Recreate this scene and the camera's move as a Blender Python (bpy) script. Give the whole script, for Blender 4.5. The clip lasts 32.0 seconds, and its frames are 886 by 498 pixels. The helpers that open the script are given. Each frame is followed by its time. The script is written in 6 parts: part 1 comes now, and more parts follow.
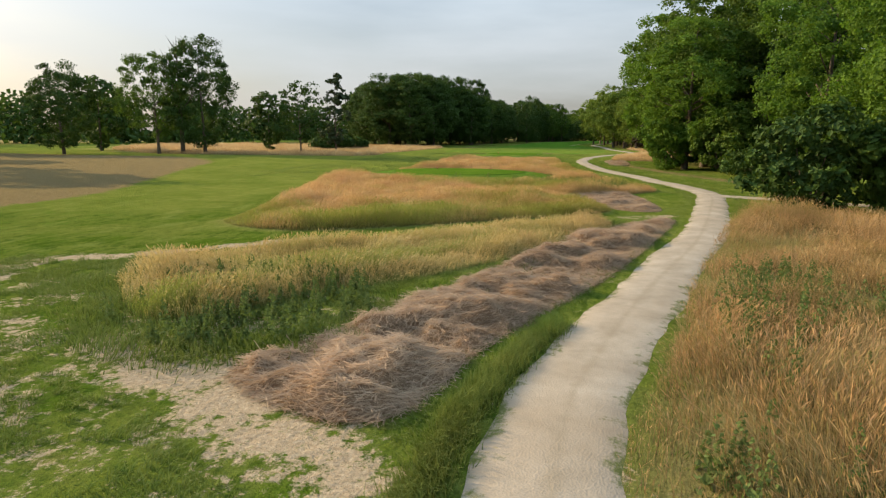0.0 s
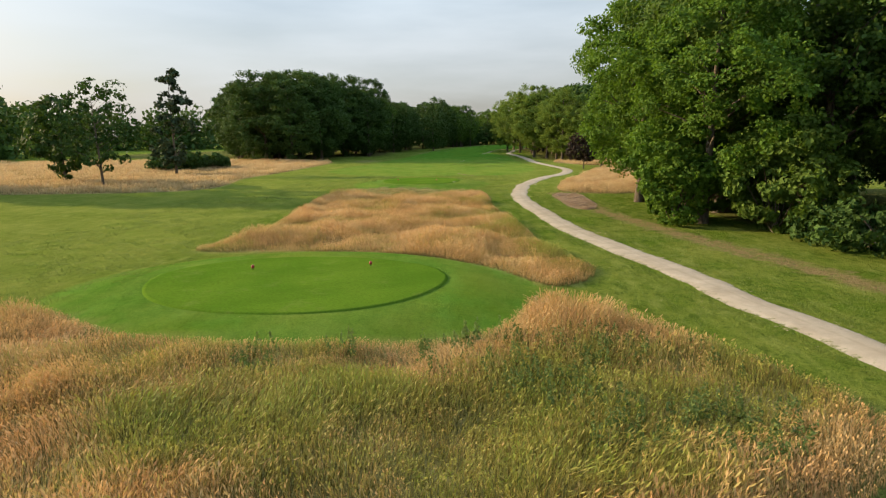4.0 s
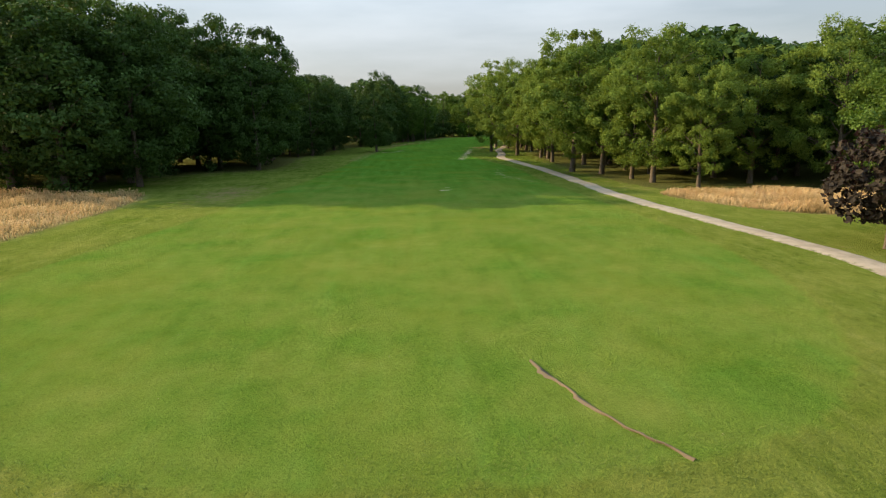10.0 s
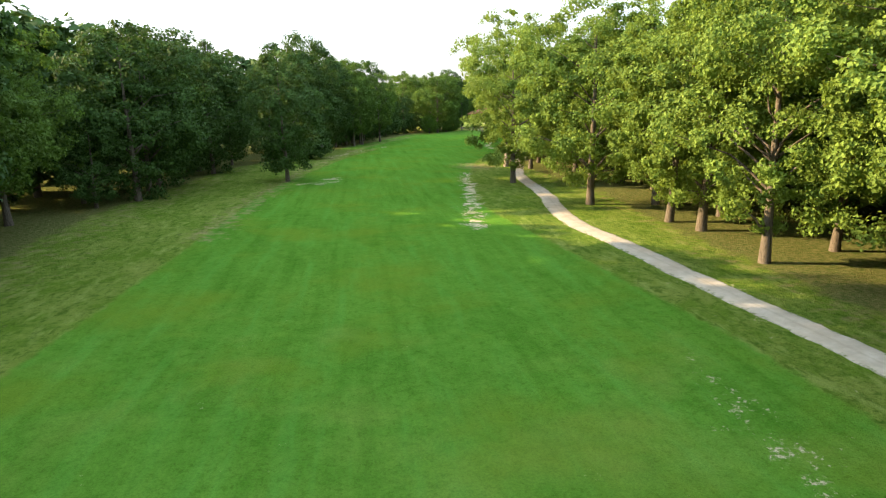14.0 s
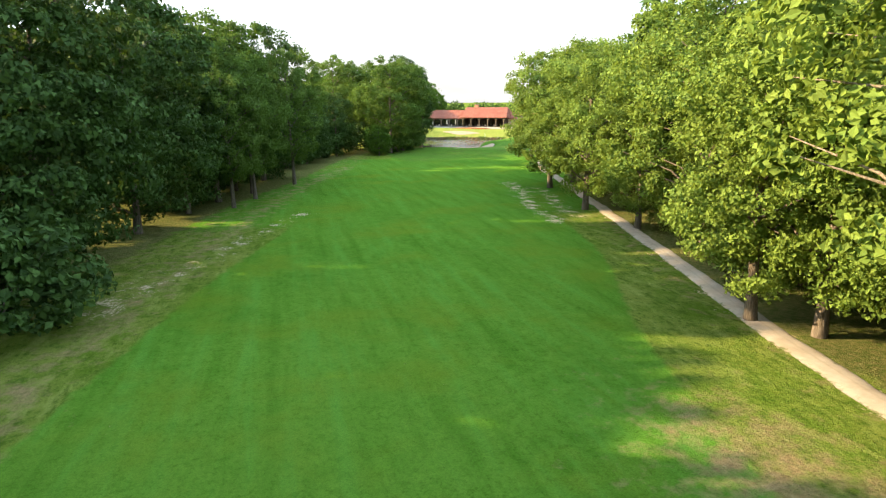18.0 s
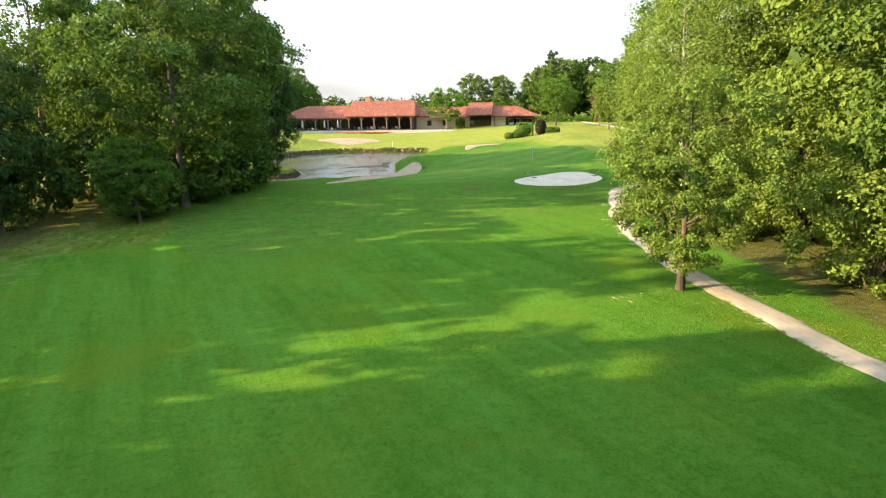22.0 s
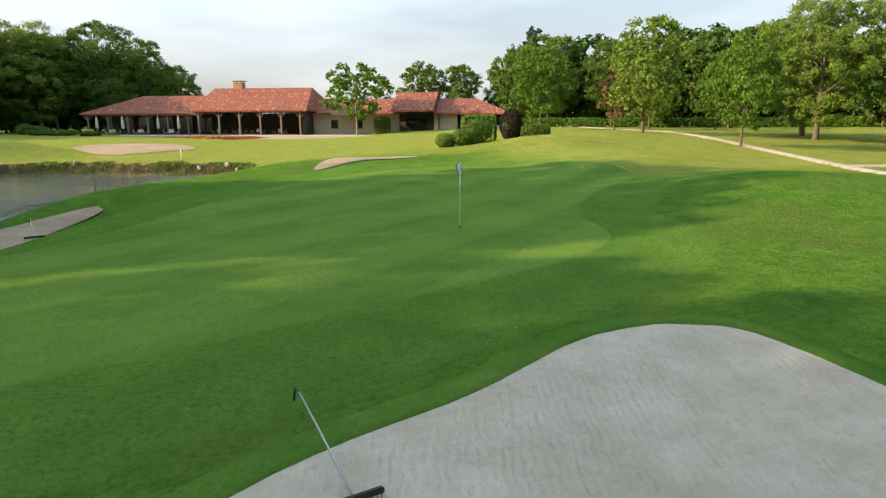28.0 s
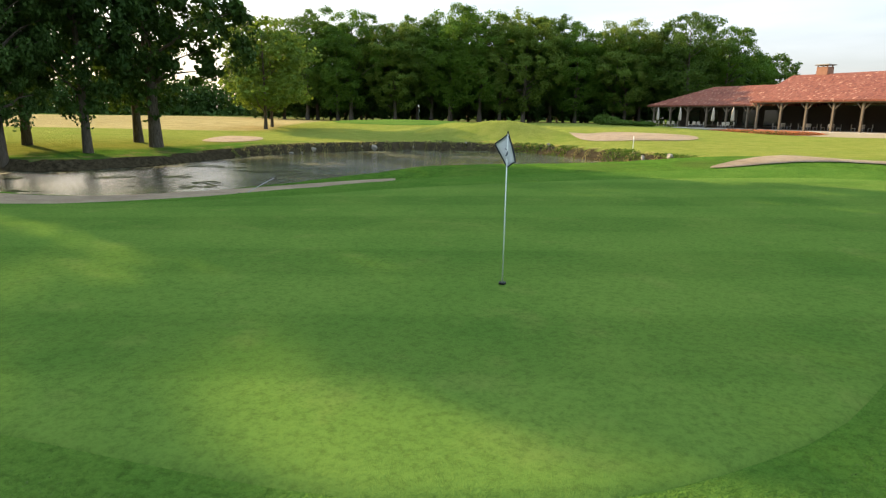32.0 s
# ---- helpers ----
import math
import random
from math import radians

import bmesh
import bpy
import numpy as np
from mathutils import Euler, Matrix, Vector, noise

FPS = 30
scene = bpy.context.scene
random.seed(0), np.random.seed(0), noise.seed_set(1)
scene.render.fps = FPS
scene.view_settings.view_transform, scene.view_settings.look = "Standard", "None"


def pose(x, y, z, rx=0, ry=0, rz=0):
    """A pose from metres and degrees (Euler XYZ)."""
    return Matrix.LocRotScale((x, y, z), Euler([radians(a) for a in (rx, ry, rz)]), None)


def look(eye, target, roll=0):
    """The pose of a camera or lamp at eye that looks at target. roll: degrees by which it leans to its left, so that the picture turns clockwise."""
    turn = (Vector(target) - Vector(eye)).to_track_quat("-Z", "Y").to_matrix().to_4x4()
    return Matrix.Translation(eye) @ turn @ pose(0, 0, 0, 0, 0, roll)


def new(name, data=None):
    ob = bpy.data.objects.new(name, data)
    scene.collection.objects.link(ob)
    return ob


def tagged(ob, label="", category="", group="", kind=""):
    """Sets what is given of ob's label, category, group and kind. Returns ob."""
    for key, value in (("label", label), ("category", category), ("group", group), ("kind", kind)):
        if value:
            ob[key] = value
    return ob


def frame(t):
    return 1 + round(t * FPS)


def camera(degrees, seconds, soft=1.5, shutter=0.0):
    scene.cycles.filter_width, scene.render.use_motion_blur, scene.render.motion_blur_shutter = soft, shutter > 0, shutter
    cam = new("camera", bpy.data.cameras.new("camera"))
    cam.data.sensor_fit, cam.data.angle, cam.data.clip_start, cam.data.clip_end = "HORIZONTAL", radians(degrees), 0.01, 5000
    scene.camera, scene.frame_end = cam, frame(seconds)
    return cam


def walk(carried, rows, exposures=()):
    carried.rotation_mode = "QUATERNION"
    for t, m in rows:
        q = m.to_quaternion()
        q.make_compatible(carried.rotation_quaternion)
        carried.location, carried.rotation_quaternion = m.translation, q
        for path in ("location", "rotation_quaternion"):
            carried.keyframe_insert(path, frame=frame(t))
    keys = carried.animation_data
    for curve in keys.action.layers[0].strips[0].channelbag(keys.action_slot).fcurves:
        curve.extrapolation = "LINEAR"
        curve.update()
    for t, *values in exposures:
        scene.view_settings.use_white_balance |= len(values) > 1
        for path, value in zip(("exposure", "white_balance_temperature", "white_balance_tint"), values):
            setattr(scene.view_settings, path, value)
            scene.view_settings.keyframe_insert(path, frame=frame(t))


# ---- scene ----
cam = camera(72.6, 32.0, soft=1.25)
PATH = [
    (0, (8.637, -114.238, 4.011), (8.266, -112.309, 3.635), 0.4),
    (0.5, (8.274, -110.131, 4.344), (7.934, -108.195, 3.971), 0.3),
    (1, (7.834, -106.589, 4.777), (7.539, -104.646, 4.404), 0.1),
    (1.5, (7.536, -103.004, 5.06), (7.285, -101.056, 4.684), 0.1),
    (2, (7.232, -99.165, 5.36), (7.031, -97.211, 4.984), 0.0),
    (2.5, (6.949, -94.981, 5.673), (6.781, -93.023, 5.298), 0.1),
    (3, (6.608, -90.454, 6.108), (6.477, -88.494, 5.732), 0.0),
    (3.5, (6.311, -85.943, 6.298), (6.213, -83.981, 5.923), -0.2),
    (5.5, (5.62, -63.912, 7.108), (5.586, -61.948, 6.732), -0.5),
    (6, (5.173, -58.214, 7.448), (5.154, -56.251, 7.068), -0.3),
    (6.5, (4.875, -52.117, 7.601), (4.866, -50.154, 7.221), -0.3),
    (7, (4.417, -45.627, 7.765), (4.418, -43.664, 7.382), -0.3),
    (7.5, (3.699, -39.041, 7.86), (3.715, -37.078, 7.477), -0.2),
    (8, (2.935, -32.037, 7.935), (2.97, -30.074, 7.553), -0.1),
    (8.5, (2.128, -24.508, 7.876), (2.186, -22.547, 7.489), -0.1),
    (9, (1.512, -16.782, 8.089), (1.592, -14.825, 7.682), -0.2),
    (9.5, (1.108, -8.24, 7.76), (1.215, -6.286, 7.347), -0.1),
    (10, (1.37, 0.396, 7.269), (1.481, 2.35, 6.854), -0.8),
    (10.5, (1.982, 9.828, 7.48), (2.1, 11.777, 7.05), -1.2),
    (11, (2.778, 19.304, 7.756), (2.906, 21.248, 7.307), -1.1),
    (11.5, (2.723, 28.162, 8.07), (2.881, 30.102, 7.611), -1.0),
    (12, (2.73, 36.81, 8.067), (2.915, 38.749, 7.614), -0.8),
    (12.5, (2.905, 45.633, 8.428), (3.109, 47.569, 7.969), -0.6),
    (13, (3.03, 54.633, 8.738), (3.25, 56.566, 8.275), -0.6),
    (13.5, (3.669, 64.209, 9.134), (3.896, 66.14, 8.666), -0.7),
    (15.5, (0.067, 102.541, 9.763), (0.48, 104.445, 9.309), -0.0),
    (16, (0.915, 112.837, 9.826), (1.343, 114.738, 9.372), 0.1),
    (16.5, (2.001, 123.04, 9.873), (2.449, 124.936, 9.419), 0.1),
    (17, (3.695, 133.338, 9.94), (4.154, 135.231, 9.487), -0.2),
    (17.5, (5.236, 143.295, 9.964), (5.717, 145.183, 9.511), -0.2),
    (18, (7.246, 153.403, 10.914), (7.74, 155.281, 10.437), -0.3),
    (18.5, (9.319, 163.171, 10.965), (9.829, 165.044, 10.481), -0.5),
    (19, (11.321, 172.896, 10.826), (11.856, 174.761, 10.342), -0.7),
    (19.5, (13.538, 182.577, 10.588), (14.097, 184.435, 10.104), -0.8),
    (20, (16.22, 192.19, 10.237), (16.828, 194.033, 9.755), -1.3),
    (20.5, (18.841, 201.979, 9.858), (19.505, 203.802, 9.375), -1.7),
    (21, (21.238, 211.325, 9.49), (21.951, 213.13, 9.006), -1.5),
    (21.5, (24.005, 220.707, 8.974), (24.774, 222.49, 8.492), -1.2),
    (22, (27.388, 230.067, 8.325), (28.241, 231.811, 7.845), -1.1),
    (22.5, (31.615, 238.979, 7.706), (32.547, 240.683, 7.229), -1.2),
    (23, (36.197, 247.845, 7.724), (37.203, 249.505, 7.242), -1.4),
    (23.5, (40.986, 255.6, 7.288), (42.043, 257.229, 6.809), -1.4),
    (24, (45.58, 262.403, 6.757), (46.661, 264.017, 6.282), -1.8),
    (24.5, (48.793, 267.138, 6.292), (49.889, 268.742, 5.818), -1.6),
    (25, (50.743, 270.04, 5.777), (51.847, 271.639, 5.304), -1.5),
    (25.5, (52.698, 272.493, 5.489), (53.804, 274.091, 5.018), -1.5),
    (27.5, (61.819, 279.398, 3.757), (62.854, 281.055, 3.332), -0.4),
    (28, (64.012, 280.12, 3.41), (64.931, 281.845, 2.987), -0.2),
    (28.5, (66.086, 280.929, 3.266), (66.801, 282.749, 2.844), -0.0),
    (29, (67.942, 281.742, 3.202), (68.42, 283.638, 2.778), 0.2),
    (29.5, (69.64, 282.885, 3.095), (69.894, 284.824, 2.671), 0.4),
    (30, (71.345, 284.261, 2.819), (71.387, 286.216, 2.396), 0.3),
    (30.5, (72.811, 285.361, 2.647), (72.642, 287.308, 2.222), 0.3),
    (31, (74.271, 286.495, 2.506), (73.866, 288.407, 2.08), 0.4),
    (31.5, (75.645, 287.881, 2.388), (74.998, 289.724, 1.959), 1.0),
    (32, (76.983, 289.319, 2.284), (76.078, 291.049, 1.85), 0.9),
]
# the film's camera opens up as it flies into the shade of the woods
EXPOSURES = [(0, 0.54), (1, 0.70), (3, 0.68), (6, 0.62), (9, 0.58), (10, 0.74), (11, 0.98), (12, 1.35), (13, 1.82), (16, 2.0), (19, 2.0), (22, 1.76), (24, 1.38), (25.5, 1.18), (28, 1.12), (32, 1.2)]
walk(cam, [(t, look(eye, target, roll)) for t, eye, target, roll in PATH], EXPOSURES)

# ---------------------------------------------------------------- light
SUN_EL = 20.5
SUN_FROM = Vector((-0.962, 0.274, 0)).normalized()          # the sun stands low over the woods on this side
world = bpy.data.worlds.new("sky_world")
scene.world = world
world.use_nodes = True
wn, wl = world.node_tree.nodes, world.node_tree.links
bg = wn["Background"]
sky = wn.new("ShaderNodeTexSky")
sky.sky_type = "NISHITA"
sky.sun_disc = False
sky.sun_elevation = radians(SUN_EL)
sky.sun_rotation = math.atan2(SUN_FROM.x, SUN_FROM.y) % (2 * math.pi)
sky.altitude = 200
sky.air_density, sky.dust_density, sky.ozone_density = 1.0, 2.5, 1.0
# thin summer haze and streaks of high cloud over the blue
tc = wn.new("ShaderNodeTexCoord")
mp = wn.new("ShaderNodeMapping")
mp.inputs["Scale"].default_value = (1.2, 1.2, 6.0)
cn = wn.new("ShaderNodeTexNoise")
cn.inputs["Scale"].default_value, cn.inputs["Detail"].default_value = 1.8, 5
cr = wn.new("ShaderNodeMapRange")
cr.inputs["From Min"].default_value, cr.inputs["From Max"].default_value = 0.35, 0.75
cr.inputs["To Min"].default_value, cr.inputs["To Max"].default_value = 0.36, 0.85
cm = wn.new("ShaderNodeMix")
cm.data_type = "RGBA"
hz = wn.new("ShaderNodeMix")
hz.data_type = "RGBA"
hz.inputs["A"].default_value = (8.9, 8.9, 9.0, 1)
hz.inputs["B"].default_value = (6.2, 7.7, 8.8, 1)
wl.new(hz.outputs["Result"], cm.inputs["B"])
wl.new(tc.outputs["Generated"], mp.inputs["Vector"])
wl.new(mp.outputs["Vector"], cn.inputs["Vector"])
wl.new(cn.outputs["Fac"], cr.inputs["Value"])
wl.new(cr.outputs["Result"], cm.inputs["Factor"])
wl.new(sky.outputs["Color"], cm.inputs["A"])
# a veiled sky is brighter overhead than along the horizon
sx = wn.new("ShaderNodeSeparateXYZ")
wl.new(tc.outputs["Generated"], sx.inputs[0])
vr = wn.new("ShaderNodeMapRange")
vr.inputs["From Min"].default_value, vr.inputs["From Max"].default_value = 0.0, 0.75
vr.inputs["To Min"].default_value, vr.inputs["To Max"].default_value = 0.60, 1.75
wl.new(sx.outputs["Z"], vr.inputs["Value"])
hr = wn.new("ShaderNodeMapRange")
hr.inputs["From Min"].default_value, hr.inputs["From Max"].default_value = 0.03, 0.32
wl.new(sx.outputs["Z"], hr.inputs["Value"])
wl.new(hr.outputs["Result"], hz.inputs["Factor"])
vm = wn.new("ShaderNodeVectorMath")
vm.operation = "SCALE"
wl.new(cm.outputs["Result"], vm.inputs[0])
wl.new(vr.outputs["Result"], vm.inputs["Scale"])
wl.new(vm.outputs["Vector"], bg.inputs["Color"])
bg.inputs["Strength"].default_value = 0.085

sun_data = bpy.data.lights.new("sun", "SUN")
sun_data.energy, sun_data.angle, sun_data.color = 5.6, radians(0.6), (1.0, 0.745, 0.42)
sun = new("sun", sun_data)
sd = Vector((SUN_FROM.x * math.cos(radians(SUN_EL)), SUN_FROM.y * math.cos(radians(SUN_EL)), math.sin(radians(SUN_EL))))
sun.matrix_world = look(sd * 300, (0, 0, 0))

# ---------------------------------------------------------------- node helpers


class Mat:
    """A small builder for node materials."""

    def __init__(self, name, rough=0.8, spec=0.3):
        self.m = bpy.data.materials.new(name)
        self.m.use_nodes = True
        self.n, self.l = self.m.node_tree.nodes, self.m.node_tree.links
        self.b = self.n["Principled BSDF"]
        self.b.inputs["Roughness"].default_value = rough
        self.b.inputs["Specular IOR Level"].default_value = spec

    def put(self, sock, v):
        if isinstance(v, bpy.types.NodeSocket):
            self.l.new(v, sock)
        elif isinstance(v, tuple) and len(v) == 3 and sock.type == "RGBA":
            sock.default_value = (*v, 1)
        else:
            sock.default_value = v

    def coord(self, out="Object"):
        return self.n.new("ShaderNodeTexCoord").outputs[out]

    def pos(self):
        return self.n.new("ShaderNodeNewGeometry").outputs["Position"]

    def mapped(self, vec, scale=(1, 1, 1), rot=(0, 0, 0)):
        k = self.n.new("ShaderNodeMapping")
        self.put(k.inputs["Vector"], vec)
        k.inputs["Scale"].default_value, k.inputs["Rotation"].default_value = scale, rot
        return k.outputs["Vector"]

    def noise(self, scale, vec=None, detail=4, rough=0.55):
        k = self.n.new("ShaderNodeTexNoise")
        k.inputs["Scale"].default_value, k.inputs["Detail"].default_value, k.inputs["Roughness"].default_value = scale, detail, rough
        self.put(k.inputs["Vector"], vec if vec is not None else self.pos())
        return k.outputs["Fac"]

    def voro(self, scale, vec=None, out="Distance"):
        k = self.n.new("ShaderNodeTexVoronoi")
        k.inputs["Scale"].default_value = scale
        self.put(k.inputs["Vector"], vec if vec is not None else self.pos())
        return k.outputs[out]

    def wave(self, scale, vec, dist=0.0, detail=0):
        k = self.n.new("ShaderNodeTexWave")
        k.inputs["Scale"].default_value, k.inputs["Distortion"].default_value = scale, dist
        k.inputs["Detail"].default_value = detail
        self.put(k.inputs["Vector"], vec)
        return k.outputs["Fac"]

    def ramp(self, v, a, b, lo=0.0, hi=1.0):
        k = self.n.new("ShaderNodeMapRange")
        self.put(k.inputs["Value"], v)
        for s, x in zip(("From Min", "From Max", "To Min", "To Max"), (a, b, lo, hi)):
            k.inputs[s].default_value = x
        return k.outputs["Result"]

    def math(self, op, a, b=0.0):
        k = self.n.new("ShaderNodeMath")
        k.operation = op
        self.put(k.inputs[0], a)
        self.put(k.inputs[1], b)
        return k.outputs[0]

    def mix(self, f, a, b, blend="MIX"):
        k = self.n.new("ShaderNodeMix")
        k.data_type, k.blend_type = "RGBA", blend
        self.put(k.inputs["Factor"], f)
        self.put(k.inputs["A"], a)
        self.put(k.inputs["B"], b)
        return k.outputs["Result"]

    def attr(self, name):
        k = self.n.new("ShaderNodeAttribute")
        k.attribute_name = name
        return k.outputs["Fac"]

    def island(self):
        return self.n.new("ShaderNodeNewGeometry").outputs["Random Per Island"]

    def per_object(self):
        return self.n.new("ShaderNodeObjectInfo").outputs["Random"]

    def bump(self, h, strength=0.4, dist=0.05):
        k = self.n.new("ShaderNodeBump")
        k.inputs["Strength"].default_value, k.inputs["Distance"].default_value = strength, dist
        self.put(k.inputs["Height"], h)
        self.l.new(k.outputs["Normal"], self.b.inputs["Normal"])

    def color(self, c):
        self.put(self.b.inputs["Base Color"], c)
        return self

    def rough(self, v):
        self.put(self.b.inputs["Roughness"], v)
        return self

    def through_light(self, c, f=0.35):
        """Mix in light that passes through thin leaves."""
        t = self.n.new("ShaderNodeBsdfTranslucent")
        self.put(t.inputs["Color"], c)
        k = self.n.new("ShaderNodeMixShader")
        k.inputs[0].default_value = f
        out = self.n["Material Output"]
        self.l.new(self.b.outputs[0], k.inputs[1])
        self.l.new(t.outputs[0], k.inputs[2])
        self.l.new(k.outputs[0], out.inputs["Surface"])
        return self


def plain(name, c, rough=0.7, metal=0.0, vary=0.18, scale=3.0, spec=0.3):
    """A surface of one paint or stuff with wear at two scales."""
    m = Mat(name, rough, spec)
    a = m.mix(m.noise(scale), tuple(v * (1 - vary) for v in c), tuple(min(1, v * (1 + vary)) for v in c))
    m.color(m.mix(m.ramp(m.noise(scale * 9), 0.3, 0.75), a, tuple(v * 0.86 for v in c)))
    m.b.inputs["Metallic"].default_value = metal
    m.bump(m.noise(scale * 14), 0.15, 0.01)
    return m.m


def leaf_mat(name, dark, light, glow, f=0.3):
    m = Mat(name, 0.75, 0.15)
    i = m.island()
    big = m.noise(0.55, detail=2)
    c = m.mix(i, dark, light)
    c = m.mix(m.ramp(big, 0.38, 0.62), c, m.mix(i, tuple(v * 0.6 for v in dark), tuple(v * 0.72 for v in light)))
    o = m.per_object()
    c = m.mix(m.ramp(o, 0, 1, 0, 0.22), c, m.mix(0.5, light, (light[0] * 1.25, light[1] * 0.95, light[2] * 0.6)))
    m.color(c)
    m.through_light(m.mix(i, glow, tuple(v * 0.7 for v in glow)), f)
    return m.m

# ---------------------------------------------------------------- materials
def ground_mat():
    m = Mat("turf", 1.0, 0.0)
    p = m.pos()
    fine, mid, big, huge = m.noise(9, p, 5), m.noise(1.3, p, 4), m.noise(0.22, p, 3), m.noise(0.045, p, 2)
    blade = m.noise(38, p, 3, 0.7)
    # uncut mixed grass
    rough_c = m.mix(m.ramp(mid, 0.3, 0.7), (0.086, 0.140, 0.018), (0.140, 0.180, 0.032))
    rough_c = m.mix(m.ramp(big, 0.45, 0.68, 0, 0.45), rough_c, (0.19, 0.205, 0.05))
    rough_c = m.mix(m.ramp(m.noise(3.2, p, 6, 0.75), 0.50, 0.66, 0, 0.8), rough_c, (0.030, 0.078, 0.008))
    # mown fairway with faint mowing lanes
    lane = m.wave(0.050, m.mapped(p, (1, 1, 1), (0, 0, radians(-34))), 0.8, 2)
    fair_c = m.mix(m.ramp(mid, 0.3, 0.7), (0.058, 0.154, 0.016), (0.090, 0.190, 0.024))
    fair_c = m.mix(m.ramp(lane, 0.40, 0.60, 0, 0.20), fair_c, (0.100, 0.225, 0.028))
    fair_c = m.mix(m.ramp(huge, 0.42, 0.62, 0, 0.35), fair_c, (0.105, 0.200, 0.024))
    fair_c = m.mix(m.ramp(m.noise(4.5, p, 6, 0.75), 0.48, 0.68, 0, 0.65), fair_c, (0.034, 0.106, 0.007))
    fair_c = m.mix(m.ramp(m.noise(0.8, p, 6, 0.7), 0.55, 0.75, 0, 0.45), fair_c, (0.096, 0.220, 0.026))
    fw = m.ramp(m.math("ADD", m.attr("fairway"), m.ramp(mid, 0.2, 0.8, -0.12, 0.12)), 0.42, 0.58)
    # streaks along the flight of the hole left by wheels and mowers, and yellower and bluer swathes
    streak = m.noise(0.9, m.mapped(p, (1.0, 0.085, 1.0), (0, 0, radians(9))), 5, 0.65)
    fair_c = m.mix(m.ramp(streak, 0.52, 0.70, 0, 0.45), fair_c, (0.090, 0.240, 0.038))
    fair_c = m.mix(m.ramp(streak, 0.48, 0.32, 0, 0.45), fair_c, (0.034, 0.112, 0.008))
    fair_c = m.mix(m.ramp(m.noise(0.13, p, 5, 0.6), 0.50, 0.66, 0, 0.60), fair_c, (0.110, 0.165, 0.016))
    rough_c = m.mix(m.ramp(m.noise(0.30, p, 6, 0.65), 0.50, 0.64, 0, 0.65), rough_c, (0.068, 0.128, 0.010))
    rough_c = m.mix(m.ramp(m.noise(1.1, m.mapped(p, (1.0, 0.35, 1.0), (0, 0, radians(-58))), 6, 0.7), 0.52, 0.64, 0, 0.65), rough_c, (0.20, 0.235, 0.060))
    rough_c = m.mix(m.ramp(m.noise(1.7, m.mapped(p, (1.0, 0.4, 1.0), (0, 0, radians(-58))), 6, 0.72), 0.47, 0.36, 0, 0.75), rough_c, (0.046, 0.088, 0.010))
    c = m.mix(fw, rough_c, fair_c)
    # longer, lusher turf round the green
    lush_c = m.mix(m.ramp(mid, 0.3, 0.7), (0.064, 0.150, 0.020), (0.104, 0.195, 0.030))
    lush_c = m.mix(m.ramp(m.noise(5.5, p, 6, 0.75), 0.46, 0.66, 0, 0.60), lush_c, (0.028, 0.070, 0.010))
    lush_c = m.mix(m.ramp(m.noise(0.85, p, 6, 0.7), 0.50, 0.70, 0, 0.55), lush_c, (0.036, 0.088, 0.015))
    lush_c = m.mix(m.ramp(m.noise(0.19, p, 5, 0.6), 0.52, 0.66, 0, 0.6), lush_c, (0.088, 0.118, 0.028))
    fringe_c = m.mix(m.ramp(m.noise(0.6, p, 5, 0.6), 0.35, 0.65), (0.076, 0.164, 0.026), (0.106, 0.194, 0.034))
    fringe_c = m.mix(m.ramp(m.noise(9, p, 6, 0.75), 0.48, 0.66, 0, 0.5), fringe_c, (0.028, 0.076, 0.010))
    lush_c = m.mix(m.ramp(big, 0.50, 0.70, 0, 0.40), lush_c, (0.105, 0.150, 0.034))
    c = m.mix(m.ramp(m.math("ADD", m.attr("lush"), m.ramp(mid, 0.2, 0.8, -0.15, 0.15)), 0.35, 0.65), c, lush_c)
    c = m.mix(m.ramp(m.math("ADD", m.attr("fringe"), m.ramp(mid, 0.2, 0.8, -0.2, 0.2)), 0.35, 0.65), c, fringe_c)
    # paler, drier mown lawn; the yellow of sunlit turf is put into the colour
    pale_c = m.mix(m.ramp(m.noise(0.9, p, 6, 0.65), 0.3, 0.7), (0.165, 0.200, 0.036), (0.245, 0.262, 0.062))
    c = m.mix(m.ramp(m.math("ADD", m.attr("pale"), m.ramp(big, 0.25, 0.75, -0.25, 0.25)), 0.15, 1.0), c, pale_c)
    # sun-dried, thin grass
    dry_c = m.mix(m.ramp(m.noise(5, p, 5), 0.3, 0.7), (0.17, 0.13, 0.062), (0.27, 0.21, 0.11))
    dr = m.ramp(m.math("ADD", m.attr("dry"), m.ramp(m.noise(0.9, p, 5, 0.65), 0.2, 0.8, -0.45, 0.45)), 0.35, 0.75)
    c = m.mix(dr, c, dry_c)
    # bare pale sandy soil showing through in flecks
    soil_c = m.mix(m.ramp(m.noise(14, p, 5), 0.3, 0.7), (0.38, 0.295, 0.20), (0.54, 0.45, 0.33))
    so = m.ramp(m.math("ADD", m.attr("soil"), m.math("ADD", m.ramp(m.noise(5.2, p, 8, 0.8), 0.28, 0.72, -0.42, 0.42), m.ramp(m.noise(0.75, p, 4, 0.6), 0.3, 0.7, -0.30, 0.30))), 0.48, 0.64)
    c = m.mix(so, c, soil_c)
    # forest floor with fallen leaves
    fl = m.ramp(m.math("ADD", m.attr("wood"), m.ramp(m.noise(0.7, p, 4), 0.2, 0.8, -0.3, 0.3)), 0.4, 0.7)
